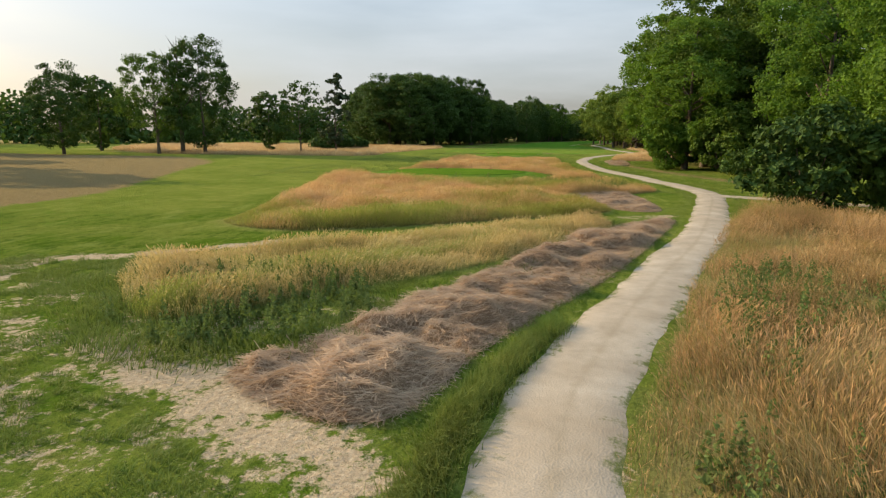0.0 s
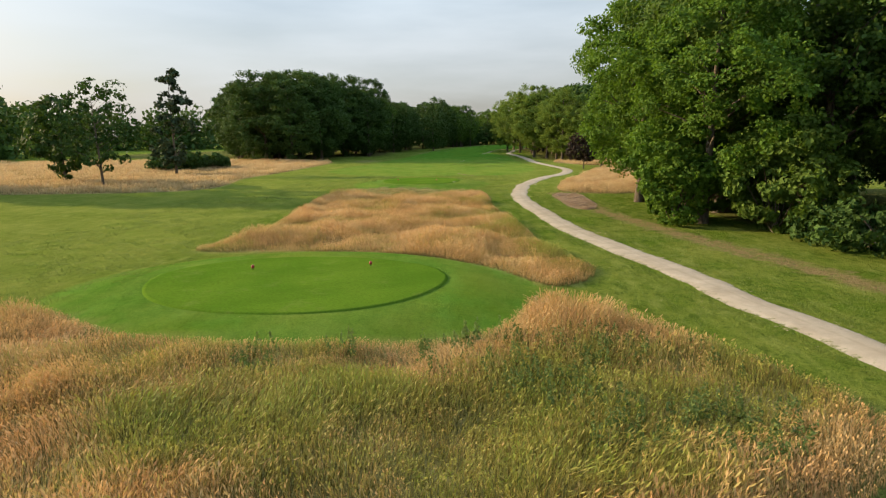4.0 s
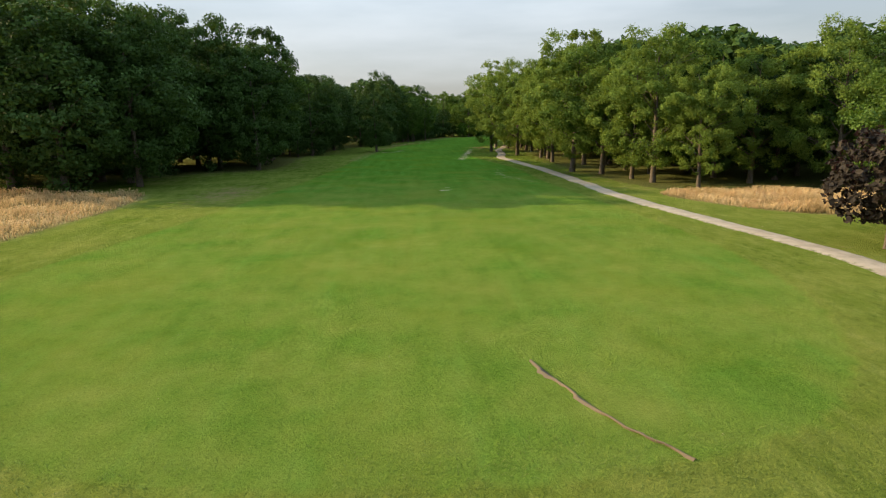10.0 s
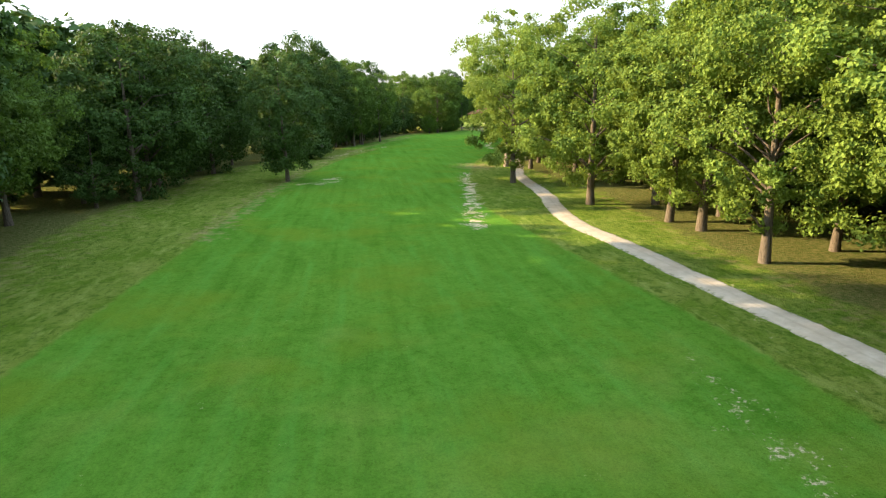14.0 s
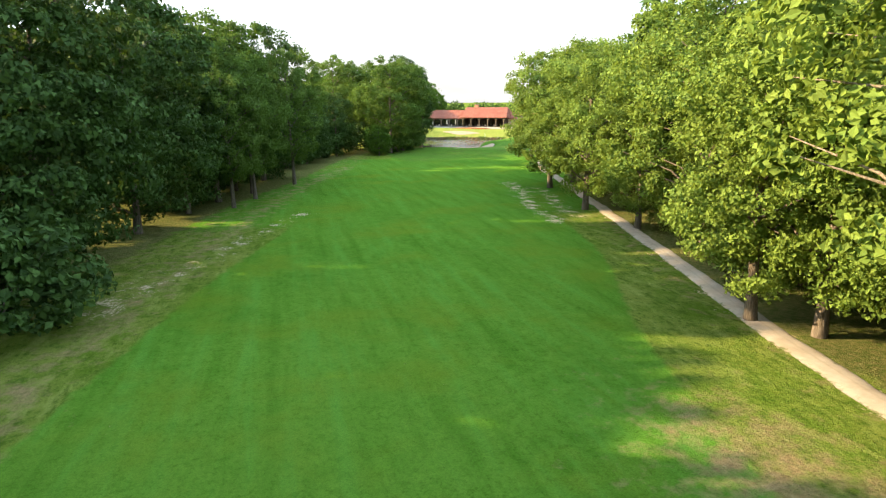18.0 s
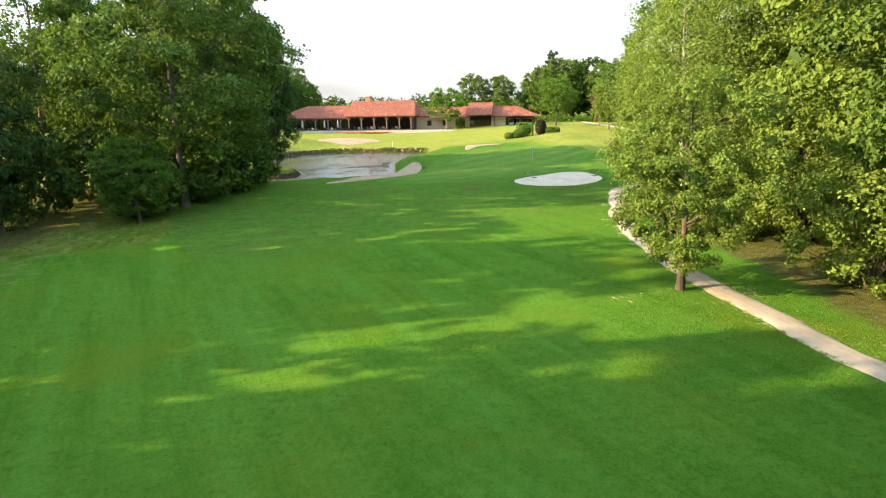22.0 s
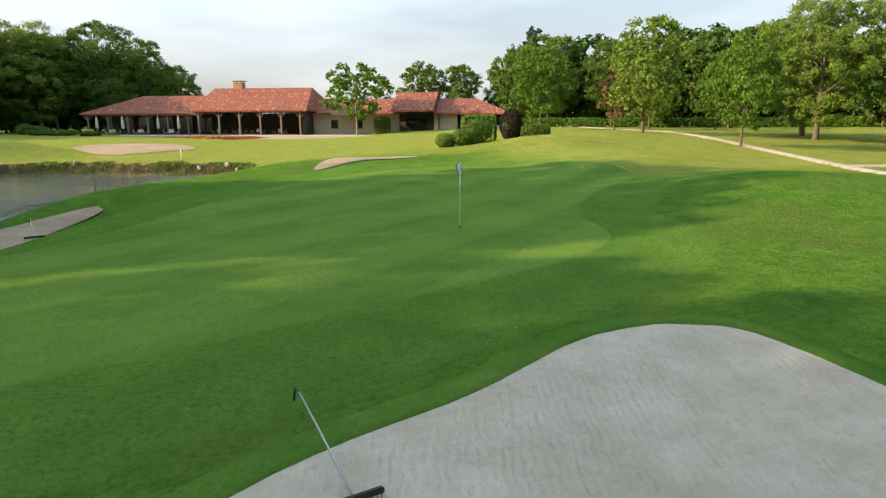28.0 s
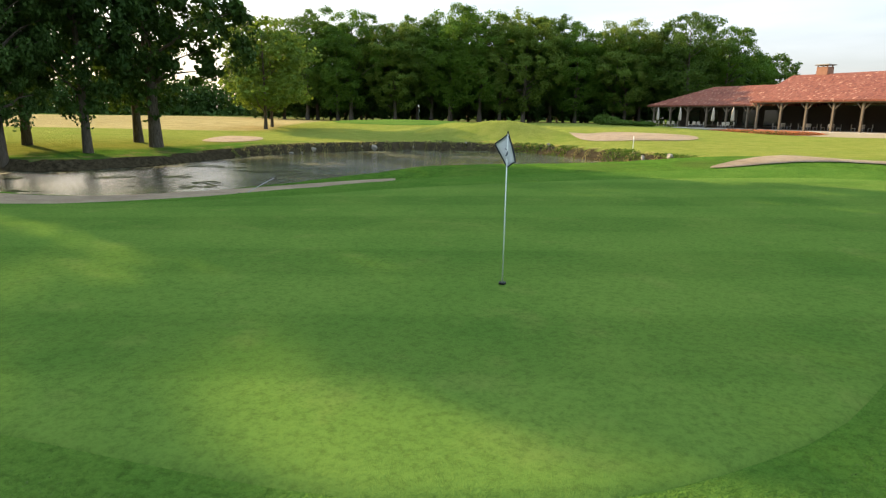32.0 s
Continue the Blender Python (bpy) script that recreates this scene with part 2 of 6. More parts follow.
    floor_c = m.mix(m.ramp(m.noise(3.5, p, 5), 0.3, 0.7), (0.06, 0.085, 0.018), (0.15, 0.14, 0.055))
    c = m.mix(fl, c, floor_c)
    # tall straw-coloured grass far away
    stw = m.attr("straw")
    straw_c = m.mix(m.ramp(m.noise(0.5, p, 5, 0.7), 0.3, 0.7), (0.30, 0.22, 0.10), (0.46, 0.36, 0.19))
    c = m.mix(stw, c, straw_c)
    # dark crumbling earth of the pond's bank
    bank_c = m.mix(m.ramp(m.noise(4, p, 6, 0.7), 0.35, 0.65), (0.030, 0.024, 0.015), (0.095, 0.075, 0.045))
    c = m.mix(m.ramp(m.math("ADD", m.attr("bank"), m.ramp(m.noise(1.6, p, 5, 0.7), 0.25, 0.75, -0.25, 0.25)), 0.4, 0.6), c, bank_c)
    c = m.mix(m.ramp(m.noise(13, p, 7, 0.9), 0.45, 0.62, 0, 0.62), c, m.mix(0.55, c, (0.004, 0.010, 0.002)))
    m.color(c)
    hgt = m.math("ADD", m.math("MULTIPLY", blade, 0.55), m.math("MULTIPLY", m.noise(6, p, 5, 0.7), 1.0))
    tuss = m.math("MULTIPLY", m.noise(1.5, p, 6, 0.68), m.ramp(fw, 0, 1, 1.7, 0.5))
    m.bump(m.math("ADD", hgt, tuss), 0.9, 0.11)
    return m.m


def short_turf(name, a, b, stripe):
    m = Mat(name, 1.0, 0.0)
    p = m.pos()
    c = m.mix(m.ramp(m.noise(0.35, p, 4), 0.35, 0.65), a, b)
    ln = m.wave(0.085, m.mapped(p, (1, 1, 1), (0, 0, radians(62))), 0.3, 1)
    c = m.mix(m.ramp(ln, 0.4, 0.6, 0, stripe), c, tuple(v * 1.25 for v in b))
    c = m.mix(m.ramp(m.noise(26, p, 4, 0.7), 0.5, 0.8, 0, 0.45), c, tuple(v * 0.62 for v in a))
    c = m.mix(m.ramp(m.noise(1.1, p, 5, 0.6), 0.56, 0.75, 0, 0.35), c, (0.16, 0.185, 0.05))
    c = m.mix(m.ramp(m.noise(11, p, 6, 0.85), 0.45, 0.63, 0, 0.62), c, m.mix(0.5, c, (0.006, 0.014, 0.003)))
    m.color(c)
    m.bump(m.math("ADD", m.noise(70, p, 3, 0.7), m.noise(9, p, 5, 0.75)), 0.5, 0.03)
    return m.m


def sand_mat(name, a, b, damp):
    m = Mat(name, 0.95, 0.1)
    p = m.pos()
    c = m.mix(m.ramp(m.noise(1.4, p, 6, 0.6), 0.35, 0.68), a, b)
    c = m.mix(m.ramp(m.noise(0.3, p, 4), 0.48, 0.66, 0, damp), c, tuple(v * 0.72 for v in a))
    c = m.mix(m.ramp(m.noise(60, p, 3, 0.8), 0.58, 0.75, 0, 0.4), c, tuple(v * 0.7 for v in a))
    c = m.mix(m.ramp(m.noise(6.5, p, 7, 0.8), 0.50, 0.66, 0, 0.35), c, tuple(v * 0.66 for v in a))
    c = m.mix(m.ramp(m.noise(3.0, m.mapped(p, (1, 5, 1), (0, 0, radians(35))), 6, 0.75), 0.55, 0.70, 0, 0.35), c, tuple(min(1, v * 1.18) for v in b))
    m.color(c)
    rk = m.wave(2.6, m.mapped(p, (1, 1, 1), (0, 0, radians(28))), 6.0, 3)
    m.bump(m.math("ADD", m.math("MULTIPLY", rk, 0.16), m.math("ADD", m.math("MULTIPLY", m.noise(2.4, p, 7, 0.75), 1.6), m.math("MULTIPLY", m.voro(1.6, p), 0.35))), 1.0, 0.12)
    return m.m


def path_mat():
    m = Mat("gravel_path", 0.95, 0.12)
    p = m.pos()
    c = m.mix(m.ramp(m.noise(1.0, p, 6, 0.65), 0.32, 0.7), (0.262, 0.222, 0.172), (0.400, 0.348, 0.282))
    c = m.mix(m.ramp(m.voro(32, p), 0.05, 0.5, 0.45, 0.0), c, (0.24, 0.205, 0.16))
    c = m.mix(m.ramp(m.noise(0.21, p, 4), 0.5, 0.7, 0, 0.5), c, (0.28, 0.22, 0.155))
    # grass and damp earth creep in at the verges and along the crown
    edge = m.math("ADD", m.attr("edge"), m.ramp(m.noise(2.6, p, 6, 0.75), 0.25, 0.75, -0.5, 0.5))
    c = m.mix(m.ramp(edge, 0.78, 1.05), c, (0.10, 0.115, 0.035))
    rut = m.math("ADD", m.attr("rut"), m.ramp(m.noise(1.7, p, 5, 0.7), 0.3, 0.7, -0.4, 0.4))
    c = m.mix(m.ramp(rut, 0.5, 1.1, 0, 0.55), c, (0.24, 0.20, 0.145))
    m.color(c)
    m.bump(m.math("ADD", m.noise(3, p, 6, 0.7), m.math("MULTIPLY", m.voro(32, p), 0.35)), 0.35, 0.04)
    return m.m


def grass_mat(name, low, stem, tip, lush, sere=1.0):
    m = Mat(name, 0.7, 0.2)
    p = m.pos()
    g = m.ramp(m.math("ADD", m.math("ADD", m.noise(0.22, p, 5, 0.65), m.attr("green")), m.ramp(m.island(), 0, 1, -0.12, 0.12)), 0.50, 0.66)
    fox = m.ramp(m.noise(0.45, m.mapped(p, (1, 1, 0.1)), 5, 0.65), 0.44, 0.60, 0, sere)
    tcol = m.mix(fox, tip, m.mix(0.6, tip, (0.36, 0.175, 0.075)))
    tcol = m.mix(m.ramp(m.island(), 0.0, 1.0, 0.0, 0.1 + 0.45 * sere), tcol, m.mix(0.42, tcol, (0.80, 0.60, 0.36)))
    tcol = m.mix(g, tcol, m.mix(m.ramp(m.island(), 0.3, 1.0, 0, 0.35), lush, tip))
    # stems are coloured darker towards the foot, shade between them put into the colour
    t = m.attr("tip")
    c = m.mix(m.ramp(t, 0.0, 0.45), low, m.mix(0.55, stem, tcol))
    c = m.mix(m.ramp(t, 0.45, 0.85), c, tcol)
    m.color(c)
    m.through_light(c, 0.32)
    return m.m


def bark_mat(name, a, b):
    m = Mat(name, 0.95, 0.1)
    p = m.coord()
    st = m.noise(3.0, m.mapped(p, (6, 6, 0.8)), 6, 0.7)
    m.color(m.mix(m.ramp(st, 0.35, 0.65), a, b))
    m.bump(st, 0.9, 0.06)
    return m.m


def roof_mat():
    m = Mat("clay_tile", 0.85, 0.2)
    p = m.coord()
    tile = m.voro(4.5, m.mapped(p, (1.0, 0.7, 0.7)), "Color")
    sp = m.n.new("ShaderNodeSeparateColor")
    m.put(sp.inputs[0], tile)
    c = m.mix(sp.outputs[0], (0.135, 0.040, 0.027), (0.240, 0.082, 0.052))
    c = m.mix(m.ramp(sp.outputs[1], 0.90, 0.98), c, (0.38, 0.20, 0.13))
    c = m.mix(m.ramp(m.noise(0.5, p, 5), 0.5, 0.72, 0, 0.6), c, (0.20, 0.075, 0.05))
    m.color(c)
    m.bump(m.math("ADD", m.wave(1.7, p), m.noise(6, p, 3)), 0.7, 0.06)
    return m.m


def water_mat():
    m = Mat("pond_water", 0.06, 0.5)
    p = m.pos()
    alg = m.ramp(m.noise(0.16, p, 5, 0.65), 0.5, 0.62)
    c = m.mix(alg, (0.042, 0.048, 0.036), (0.100, 0.098, 0.034))
    m.color(c)
    m.b.inputs["IOR"].default_value = 1.33
    m.rough(m.ramp(m.noise(0.3, p, 5, 0.6), 0.42, 0.66, 0.03, 0.10))
    m.bump(m.math("ADD", m.noise(2.6, m.mapped(p, (1, 2.2, 1), (0, 0, 0.5)), 5, 0.65), m.math("MULTIPLY", m.noise(9, p, 3), m.ramp(m.noise(0.11, p, 3), 0.42, 0.62, 0.10, 0.9))), 0.38, 0.06)
    return m.m


M_GROUND = ground_mat()
M_GREEN = short_turf("green_turf", (0.068, 0.132, 0.024), (0.098, 0.162, 0.031), 0.3)
M_TEE = short_turf("tee_turf", (0.062, 0.128, 0.011), (0.088, 0.154, 0.015), 0.12)
M_LIP = short_turf("edge_turf", (0.048, 0.108, 0.016), (0.076, 0.140, 0.024), 0.0)
M_SAND = sand_mat("bunker_sand", (0.43, 0.37, 0.29), (0.53, 0.465, 0.38), 0.4)
M_SAND_DARK = sand_mat("coarse_bunker_sand", (0.27, 0.20, 0.135), (0.35, 0.27, 0.19), 0.5)
M_PATH = path_mat()
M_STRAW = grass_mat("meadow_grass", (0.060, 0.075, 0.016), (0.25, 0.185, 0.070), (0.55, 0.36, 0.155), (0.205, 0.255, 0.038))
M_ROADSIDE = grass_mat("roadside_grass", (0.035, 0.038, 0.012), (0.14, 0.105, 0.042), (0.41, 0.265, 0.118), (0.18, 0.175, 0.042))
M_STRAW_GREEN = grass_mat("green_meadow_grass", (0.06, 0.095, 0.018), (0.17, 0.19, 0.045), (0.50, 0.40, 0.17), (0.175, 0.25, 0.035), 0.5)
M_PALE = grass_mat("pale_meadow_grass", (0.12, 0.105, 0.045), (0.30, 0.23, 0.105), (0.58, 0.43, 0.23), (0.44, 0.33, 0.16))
M_LUSH = grass_mat("lush_turf_tuft", (0.030, 0.062, 0.012), (0.052, 0.108, 0.020), (0.080, 0.146, 0.030), (0.066, 0.128, 0.022), 0.0)
M_WEED = leaf_mat("weed_leaf", (0.06, 0.10, 0.03), (0.15, 0.21, 0.07), (0.18, 0.26, 0.06), 0.3)
M_TUFT = grass_mat("turf_tuft", (0.045, 0.075, 0.014), (0.085, 0.135, 0.022), (0.15, 0.20, 0.038), (0.105, 0.175, 0.026), 0.08)
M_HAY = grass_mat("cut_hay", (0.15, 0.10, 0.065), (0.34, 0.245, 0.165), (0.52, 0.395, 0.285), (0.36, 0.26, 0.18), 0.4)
M_PONDWEED = leaf_mat("pond_weed_leaf", (0.030, 0.034, 0.012), (0.085, 0.090, 0.024), (0.05, 0.06, 0.01), 0.1)
M_MAT = plain("hay_mat", (0.23, 0.155, 0.098), 0.95, vary=0.35, scale=2.2)
# oak leaf in three tones; sunlit edge and shaded wood are put into them
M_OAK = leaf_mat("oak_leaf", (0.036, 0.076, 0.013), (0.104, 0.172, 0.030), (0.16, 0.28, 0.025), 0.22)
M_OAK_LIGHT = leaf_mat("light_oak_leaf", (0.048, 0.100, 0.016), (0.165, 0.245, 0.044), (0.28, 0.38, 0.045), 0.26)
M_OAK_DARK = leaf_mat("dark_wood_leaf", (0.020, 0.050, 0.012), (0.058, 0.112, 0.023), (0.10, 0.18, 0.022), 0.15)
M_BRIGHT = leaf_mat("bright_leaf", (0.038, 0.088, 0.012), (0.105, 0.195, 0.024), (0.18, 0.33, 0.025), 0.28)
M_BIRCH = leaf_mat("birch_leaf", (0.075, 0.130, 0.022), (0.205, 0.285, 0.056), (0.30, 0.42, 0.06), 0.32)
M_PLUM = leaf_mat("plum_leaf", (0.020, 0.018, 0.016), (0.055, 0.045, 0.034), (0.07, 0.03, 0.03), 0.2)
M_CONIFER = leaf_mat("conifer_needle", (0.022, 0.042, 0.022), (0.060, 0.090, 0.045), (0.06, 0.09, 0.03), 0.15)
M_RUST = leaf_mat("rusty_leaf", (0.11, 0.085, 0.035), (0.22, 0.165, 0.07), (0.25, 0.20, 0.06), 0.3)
M_BARK = bark_mat("oak_bark", (0.052, 0.042, 0.032), (0.155, 0.128, 0.098))
M_BARK_PALE = bark_mat("pale_bark", (0.12, 0.097, 0.072), (0.30, 0.25, 0.19))
M_BIRCH_BARK = bark_mat("birch_bark", (0.16, 0.14, 0.12), (0.62, 0.58, 0.52))
M_ROOF = roof_mat()
M_WATER = water_mat()
M_WALL = plain("cream_render", (0.52, 0.42, 0.29), 0.9, vary=0.1, scale=0.8)
M_BRICK = plain("chimney_brick", (0.34, 0.17, 0.11), 0.9, vary=0.3, scale=4)
M_DARKWOOD = plain("dark_stained_timber", (0.055, 0.040, 0.030), 0.75)
M_POSTWOOD = plain("weathered_timber_post", (0.16, 0.125, 0.09), 0.85)
M_GLASS = plain("dark_window_glass", (0.015, 0.018, 0.022), 0.08, vary=0.1, spec=0.6)
M_STONE = plain("grey_stone", (0.30, 0.27, 0.225), 0.9, vary=0.35, scale=2.0)
M_PAVING = plain("pale_terrace_paving", (0.38, 0.335, 0.28), 0.9, vary=0.15, scale=1.2)
M_CANVAS = plain("beige_canvas", (0.46, 0.40, 0.32), 0.9)
M_WHITE = plain("white_paint", (0.78, 0.78, 0.76), 0.45, vary=0.06)
M_BLACK = plain("black_rubber", (0.018, 0.018, 0.018), 0.7)
M_RED = plain("red_paint", (0.30, 0.035, 0.03), 0.45)
M_ORANGE = plain("orange_paint", (0.72, 0.20, 0.02), 0.5)
M_STEEL = plain("grey_steel", (0.32, 0.32, 0.33), 0.4, 0.8)
M_CLOTH = plain("white_flag_cloth", (0.72, 0.72, 0.74), 0.85, vary=0.05)
M_NAVY = plain("navy_cloth", (0.02, 0.025, 0.05), 0.85)
M_EARTH = plain("bare_bank_earth", (0.14, 0.105, 0.065), 0.95, vary=0.4, scale=1.5)
M_FLOWER = plain("orange_flower", (0.55, 0.20, 0.08), 0.8, vary=0.4, scale=8)

# ---------------------------------------------------------------- plan
def smooth(a, b, v):
    t = np.clip((v - a) / (b - a), 0, 1)
    return t * t * (3 - 2 * t)


def spline(pts, n=10, closed=False):
    """A smooth line through the plan points."""
    p = np.array(pts, float)
    k = len(p)
    idx = lambda i: p[i % k] if closed else p[min(max(i, 0), k - 1)]  # noqa: E731
    out = []
    for i in range(k if closed else k - 1):
        a, b, c, d = idx(i - 1), idx(i), idx(i + 1), idx(i + 2)
        for s in np.linspace(0, 1, n, endpoint=False):
            out.append(0.5 * (2 * b + (c - a) * s + (2 * a - 5 * b + 4 * c - d) * s**2 + (3 * b - a - 3 * c + d) * s**3))
    if not closed:
        out.append(p[-1])
    return np.array(out)


def inside(poly, x, y):
    """Which of the places lie within the closed outline."""
    r = np.zeros(x.shape, bool)
    px, py = poly[:, 0], poly[:, 1]
    j = len(poly) - 1
    for i in range(len(poly)):
        if py[i] != py[j]:
            r ^= ((py[i] > y) != (py[j] > y)) & (x < (px[j] - px[i]) * (y - py[i]) / (py[j] - py[i]) + px[i])
        j = i
    return r


def distance(line, x, y, closed=False):
    """Distance of places from a line of points."""
    best = np.full(x.shape, 1e9)
    n = len(line)
    for i in range(n if closed else n - 1):
        a, b = line[i], line[(i + 1) % n]
        d = b - a
        t = np.clip(((x - a[0]) * d[0] + (y - a[1]) * d[1]) / max(d @ d, 1e-9), 0, 1)
        best = np.minimum(best, np.hypot(x - a[0] - t * d[0], y - a[1] - t * d[1]))
    return best


def signed(poly, x, y):
    """Distance inside (positive) or outside (negative) an outline."""
    x, y = np.asarray(x, float), np.asarray(y, float)
    lo, hi = poly.min(0) - 20, poly.max(0) + 20
    r = np.full(x.shape, -20.0)
    k = (x > lo[0]) & (x < hi[0]) & (y > lo[1]) & (y < hi[1])
    if k.any():
        d = distance(poly, x[k], y[k], True)
        r[k] = np.where(inside(poly, x[k], y[k]), d, -d)
    return r


ROAD = spline([(8.2, -122), (8.7, -108), (9.5, -103.5), (11.2, -98), (13.8, -90.5), (16.6, -80), (18.6, -71), (18.4, -64), (17.0, -57),
               (15.4, -48), (13.8, -41), (13.0, -35), (12.2, -25), (12.0, -17), (13.0, -7), (14.6, -0.5), (17.4, 8), (21.6, 16.5),
               (23.9, 25), (24.2, 33), (23.0, 43), (21.6, 57), (21.8, 72), (21.8, 90), (21.0, 108), (20.4, 122), (22.2, 134),
               (24.0, 150), (25.4, 158), (27.6, 166), (30.0, 177), (34.0, 190.6), (38.2, 206), (42.2, 221), (45.5, 234), (48.5, 246), (52.6, 255.2),
               (55.3, 259.9), (59.4, 265), (63.4, 269.4), (68, 273.2), (76, 275.2), (90, 274)], 8)
SPUR = spline([(18.2, -70.5), (21.0, -71.6), (24, -73.5), (30, -76), (40, -79)], 8)
PARK_ROAD = spline([(84, 274), (94, 284.5), (98.5, 292.5), (108, 306), (119, 329), (133, 358), (150, 400)], 8)
PARK_SPUR = spline([(106, 303), (122, 300), (150, 298)], 8)
FAIRWAY = spline([(-6, 12.5), (-15, 20), (-18, 29), (-14.5, 50), (-11, 80), (-9, 110), (-7, 145), (-3, 166), (2.5, 190), (7.5, 206), (15.5, 235),
                  (25.5, 266), (36, 283), (46, 291), (60, 300), (68, 312), (80, 321), (95, 314), (96, 303), (84, 297), (78, 289), (70, 289),
                  (60, 284), (57, 274), (48, 258), (37.5, 228), (33, 210), (29, 192), (22.5, 176), (17, 153), (14.2, 132), (16, 112), (17.8, 93),
                  (17.4, 72), (18.2, 52), (18.5, 32), (15.5, 19), (8.5, 12.5)], 5, True)
POND = spline([(34.6, 300.8), (44, 299.6), (50.4, 300.8), (55, 303.8), (58, 308.8), (60.1, 314), (63.3, 318.4), (67.6, 321.8), (73.2, 326.6), (70.2, 331.4),
               (63.6, 336.2), (57.4, 339.4), (51, 337.4), (46.6, 332), (44.6, 325.6), (45, 319), (46.2, 312), (44.4, 306.6), (35, 304.6)], 6, True)
GREEN = spline([(52.5, 290), (56.9, 288.2), (62, 289.3), (67, 290.3), (71.6, 291.3), (75.5, 292.3), (77.6, 294.3), (79.4, 298), (84, 301.5), (89, 304.2),
                (90.5, 309), (87, 314), (80, 316.5), (73, 313.5), (67.5, 308), (63.5, 302.8), (57.5, 298.3), (53.5, 294.5)], 6, True)
BUNKER = spline([(62.6, 284.5), (65.1, 285.9), (67.9, 286.6), (70.8, 287.45), (72.6, 287.2), (73.3, 285.8), (72.1, 281.6), (69.6, 279.1), (66.7, 278.0), (63.9, 278.3),
                 (62.2, 279.7), (61.5, 281.9)], 6, True)
BUNKER_LINE = spline([(45, 295), (50.6, 296.7), (55, 299.6), (58.6, 303.8), (61.2, 308), (63, 311.6)], 6)
MOUND = [(-7.5, -8), (-3, 5.6), (6.6, 4.5), (8.2, -1), (6, -9), (1.6, -10.8), (-3.6, -9.6)]
TEE_A, TEE_B = (-0.9, -56.6, 6.3, 4.9), (0.4, -2.1, 5.0, 5.7)
MEADOWS = {
    "strip": spline([(-2.9, -100.0), (-2.2, -97.8), (0.6, -94.6), (4.6, -91.3), (7.6, -88.3), (9.4, -86.4), (10.9, -86.6), (10.2, -90.2), (7.9, -94.4), (5.4, -98.2), (2.6, -101.4), (1.0, -103.6), (-0.6, -103.0)], 4, True),
    "front": spline([(-6.6, -85), (-7.4, -80), (-9.6, -74), (-11, -66), (-11.4, -60.5), (-8.6, -60.6), (-5, -62.9), (1, -63.8), (7, -62), (9.6, -58.5), (15.4, -66.5),
                     (14, -70.5), (9.5, -74), (11.4, -80.4), (10.4, -83.0), (7.3, -85.6), (4.3, -88.1), (0.8, -90.6), (-2.4, -91.8), (-6, -90)], 4, True),
    "long": spline([(-9.3, -47.5), (-8, -42.5), (-8, -35.8), (-8.6, -16.8), (-3, -17.4), (1.2, -17.6), (4.6, -16), (8.1, -12.2), (8.6, -24.7), (10.2, -39),
                    (11.0, -46), (12.4, -52.4), (10, -55.5), (7.2, -52.2), (2.6, -48.8), (-2.5, -47.6)], 4, True),
    "roadside": spline([(9.7, -110), (10.9, -103), (12.9, -95.5), (16.4, -85), (20, -81.5), (25, -84), (25, -104), (18, -114)], 4, True),
    "bank": spline([(16.9, -9.5), (19.6, 2), (24, 12), (28.8, 25.4), (33.5, 25), (37, 6), (33, -10), (24, -15), (18.2, -14)], 4, True),
    "grove": spline([(26, 58), (30, 46.5), (38, 43), (52, 48), (44, 58), (34, 60)], 4, True),
}
LEFT_MEADOW = spline([(-27, -12), (-27.3, 9.7), (-26.3, 23), (-25.2, 62), (-34, 69), (-52, 74), (-78, 74), (-110, 60), (-95, 12), (-60, -14)], 4, True)
HAY = spline([(3.6, -106), (4.2, -103.8), (6.1, -99.4), (10.3, -88.6), (13.9, -84.4), (12.2, -91), (10.0, -97.6), (7.6, -103.2), (6.4, -107)], 4, True)
FIELD = spline([(-21, -82), (-25.5, -69), (-32, -53), (-39, -38), (-60, -24), (-110, -22), (-120, -70), (-60, -95), (-26, -92)], 4, True)
HAY_B = spline([(8.8, -72.3), (12.1, -71), (13.6, -72.5), (14.1, -79), (13.6, -81.5), (11.6, -80.8), (10.7, -77.3), (9.1, -74.7)], 4, True)
HAY_C = spline([(15.5, -15.8), (18.2, -15.6), (18.4, -20), (18.2, -25), (17.2, -28.4), (15.6, -27.6), (15.4, -22)], 4, True)
WOOD_L = spline([(-66, 90), (-47, 80), (-40, 79), (-29, 93), (-20.5, 101), (-21, 133), (-19, 155), (-17, 173), (-9, 190), (-4, 200), (2, 224), (9, 243), (21, 279), (34, 296),
                 (22, 303), (-10, 306), (-40, 300), (-90, 200), (-110, 110)], 4, True)
WOOD_R = spline([(27, 66), (34, 60), (60, 58), (90, 100), (110, 200), (100, 262), (64, 262), (53, 247), (43, 222), (35, 196), (30, 174), (28, 158), (29, 140), (27, 118), (26, 95)], 4, True)
FAR_MEADOW = spline([(24, 343), (20, 352), (8, 378), (-40, 390), (-90, 370), (-60, 330), (-10, 328), (12, 336)], 4, True)
BELT = spline([(-30, 372), (0, 378), (40, 396), (74, 414), (80, 450), (20, 450), (-40, 430)], 4, True)
GROVE = spline([(25, -27), (27, -13), (40, -8), (70, -25), (60, -62), (36, -62), (32, -46), (27, -38)], 4, True)


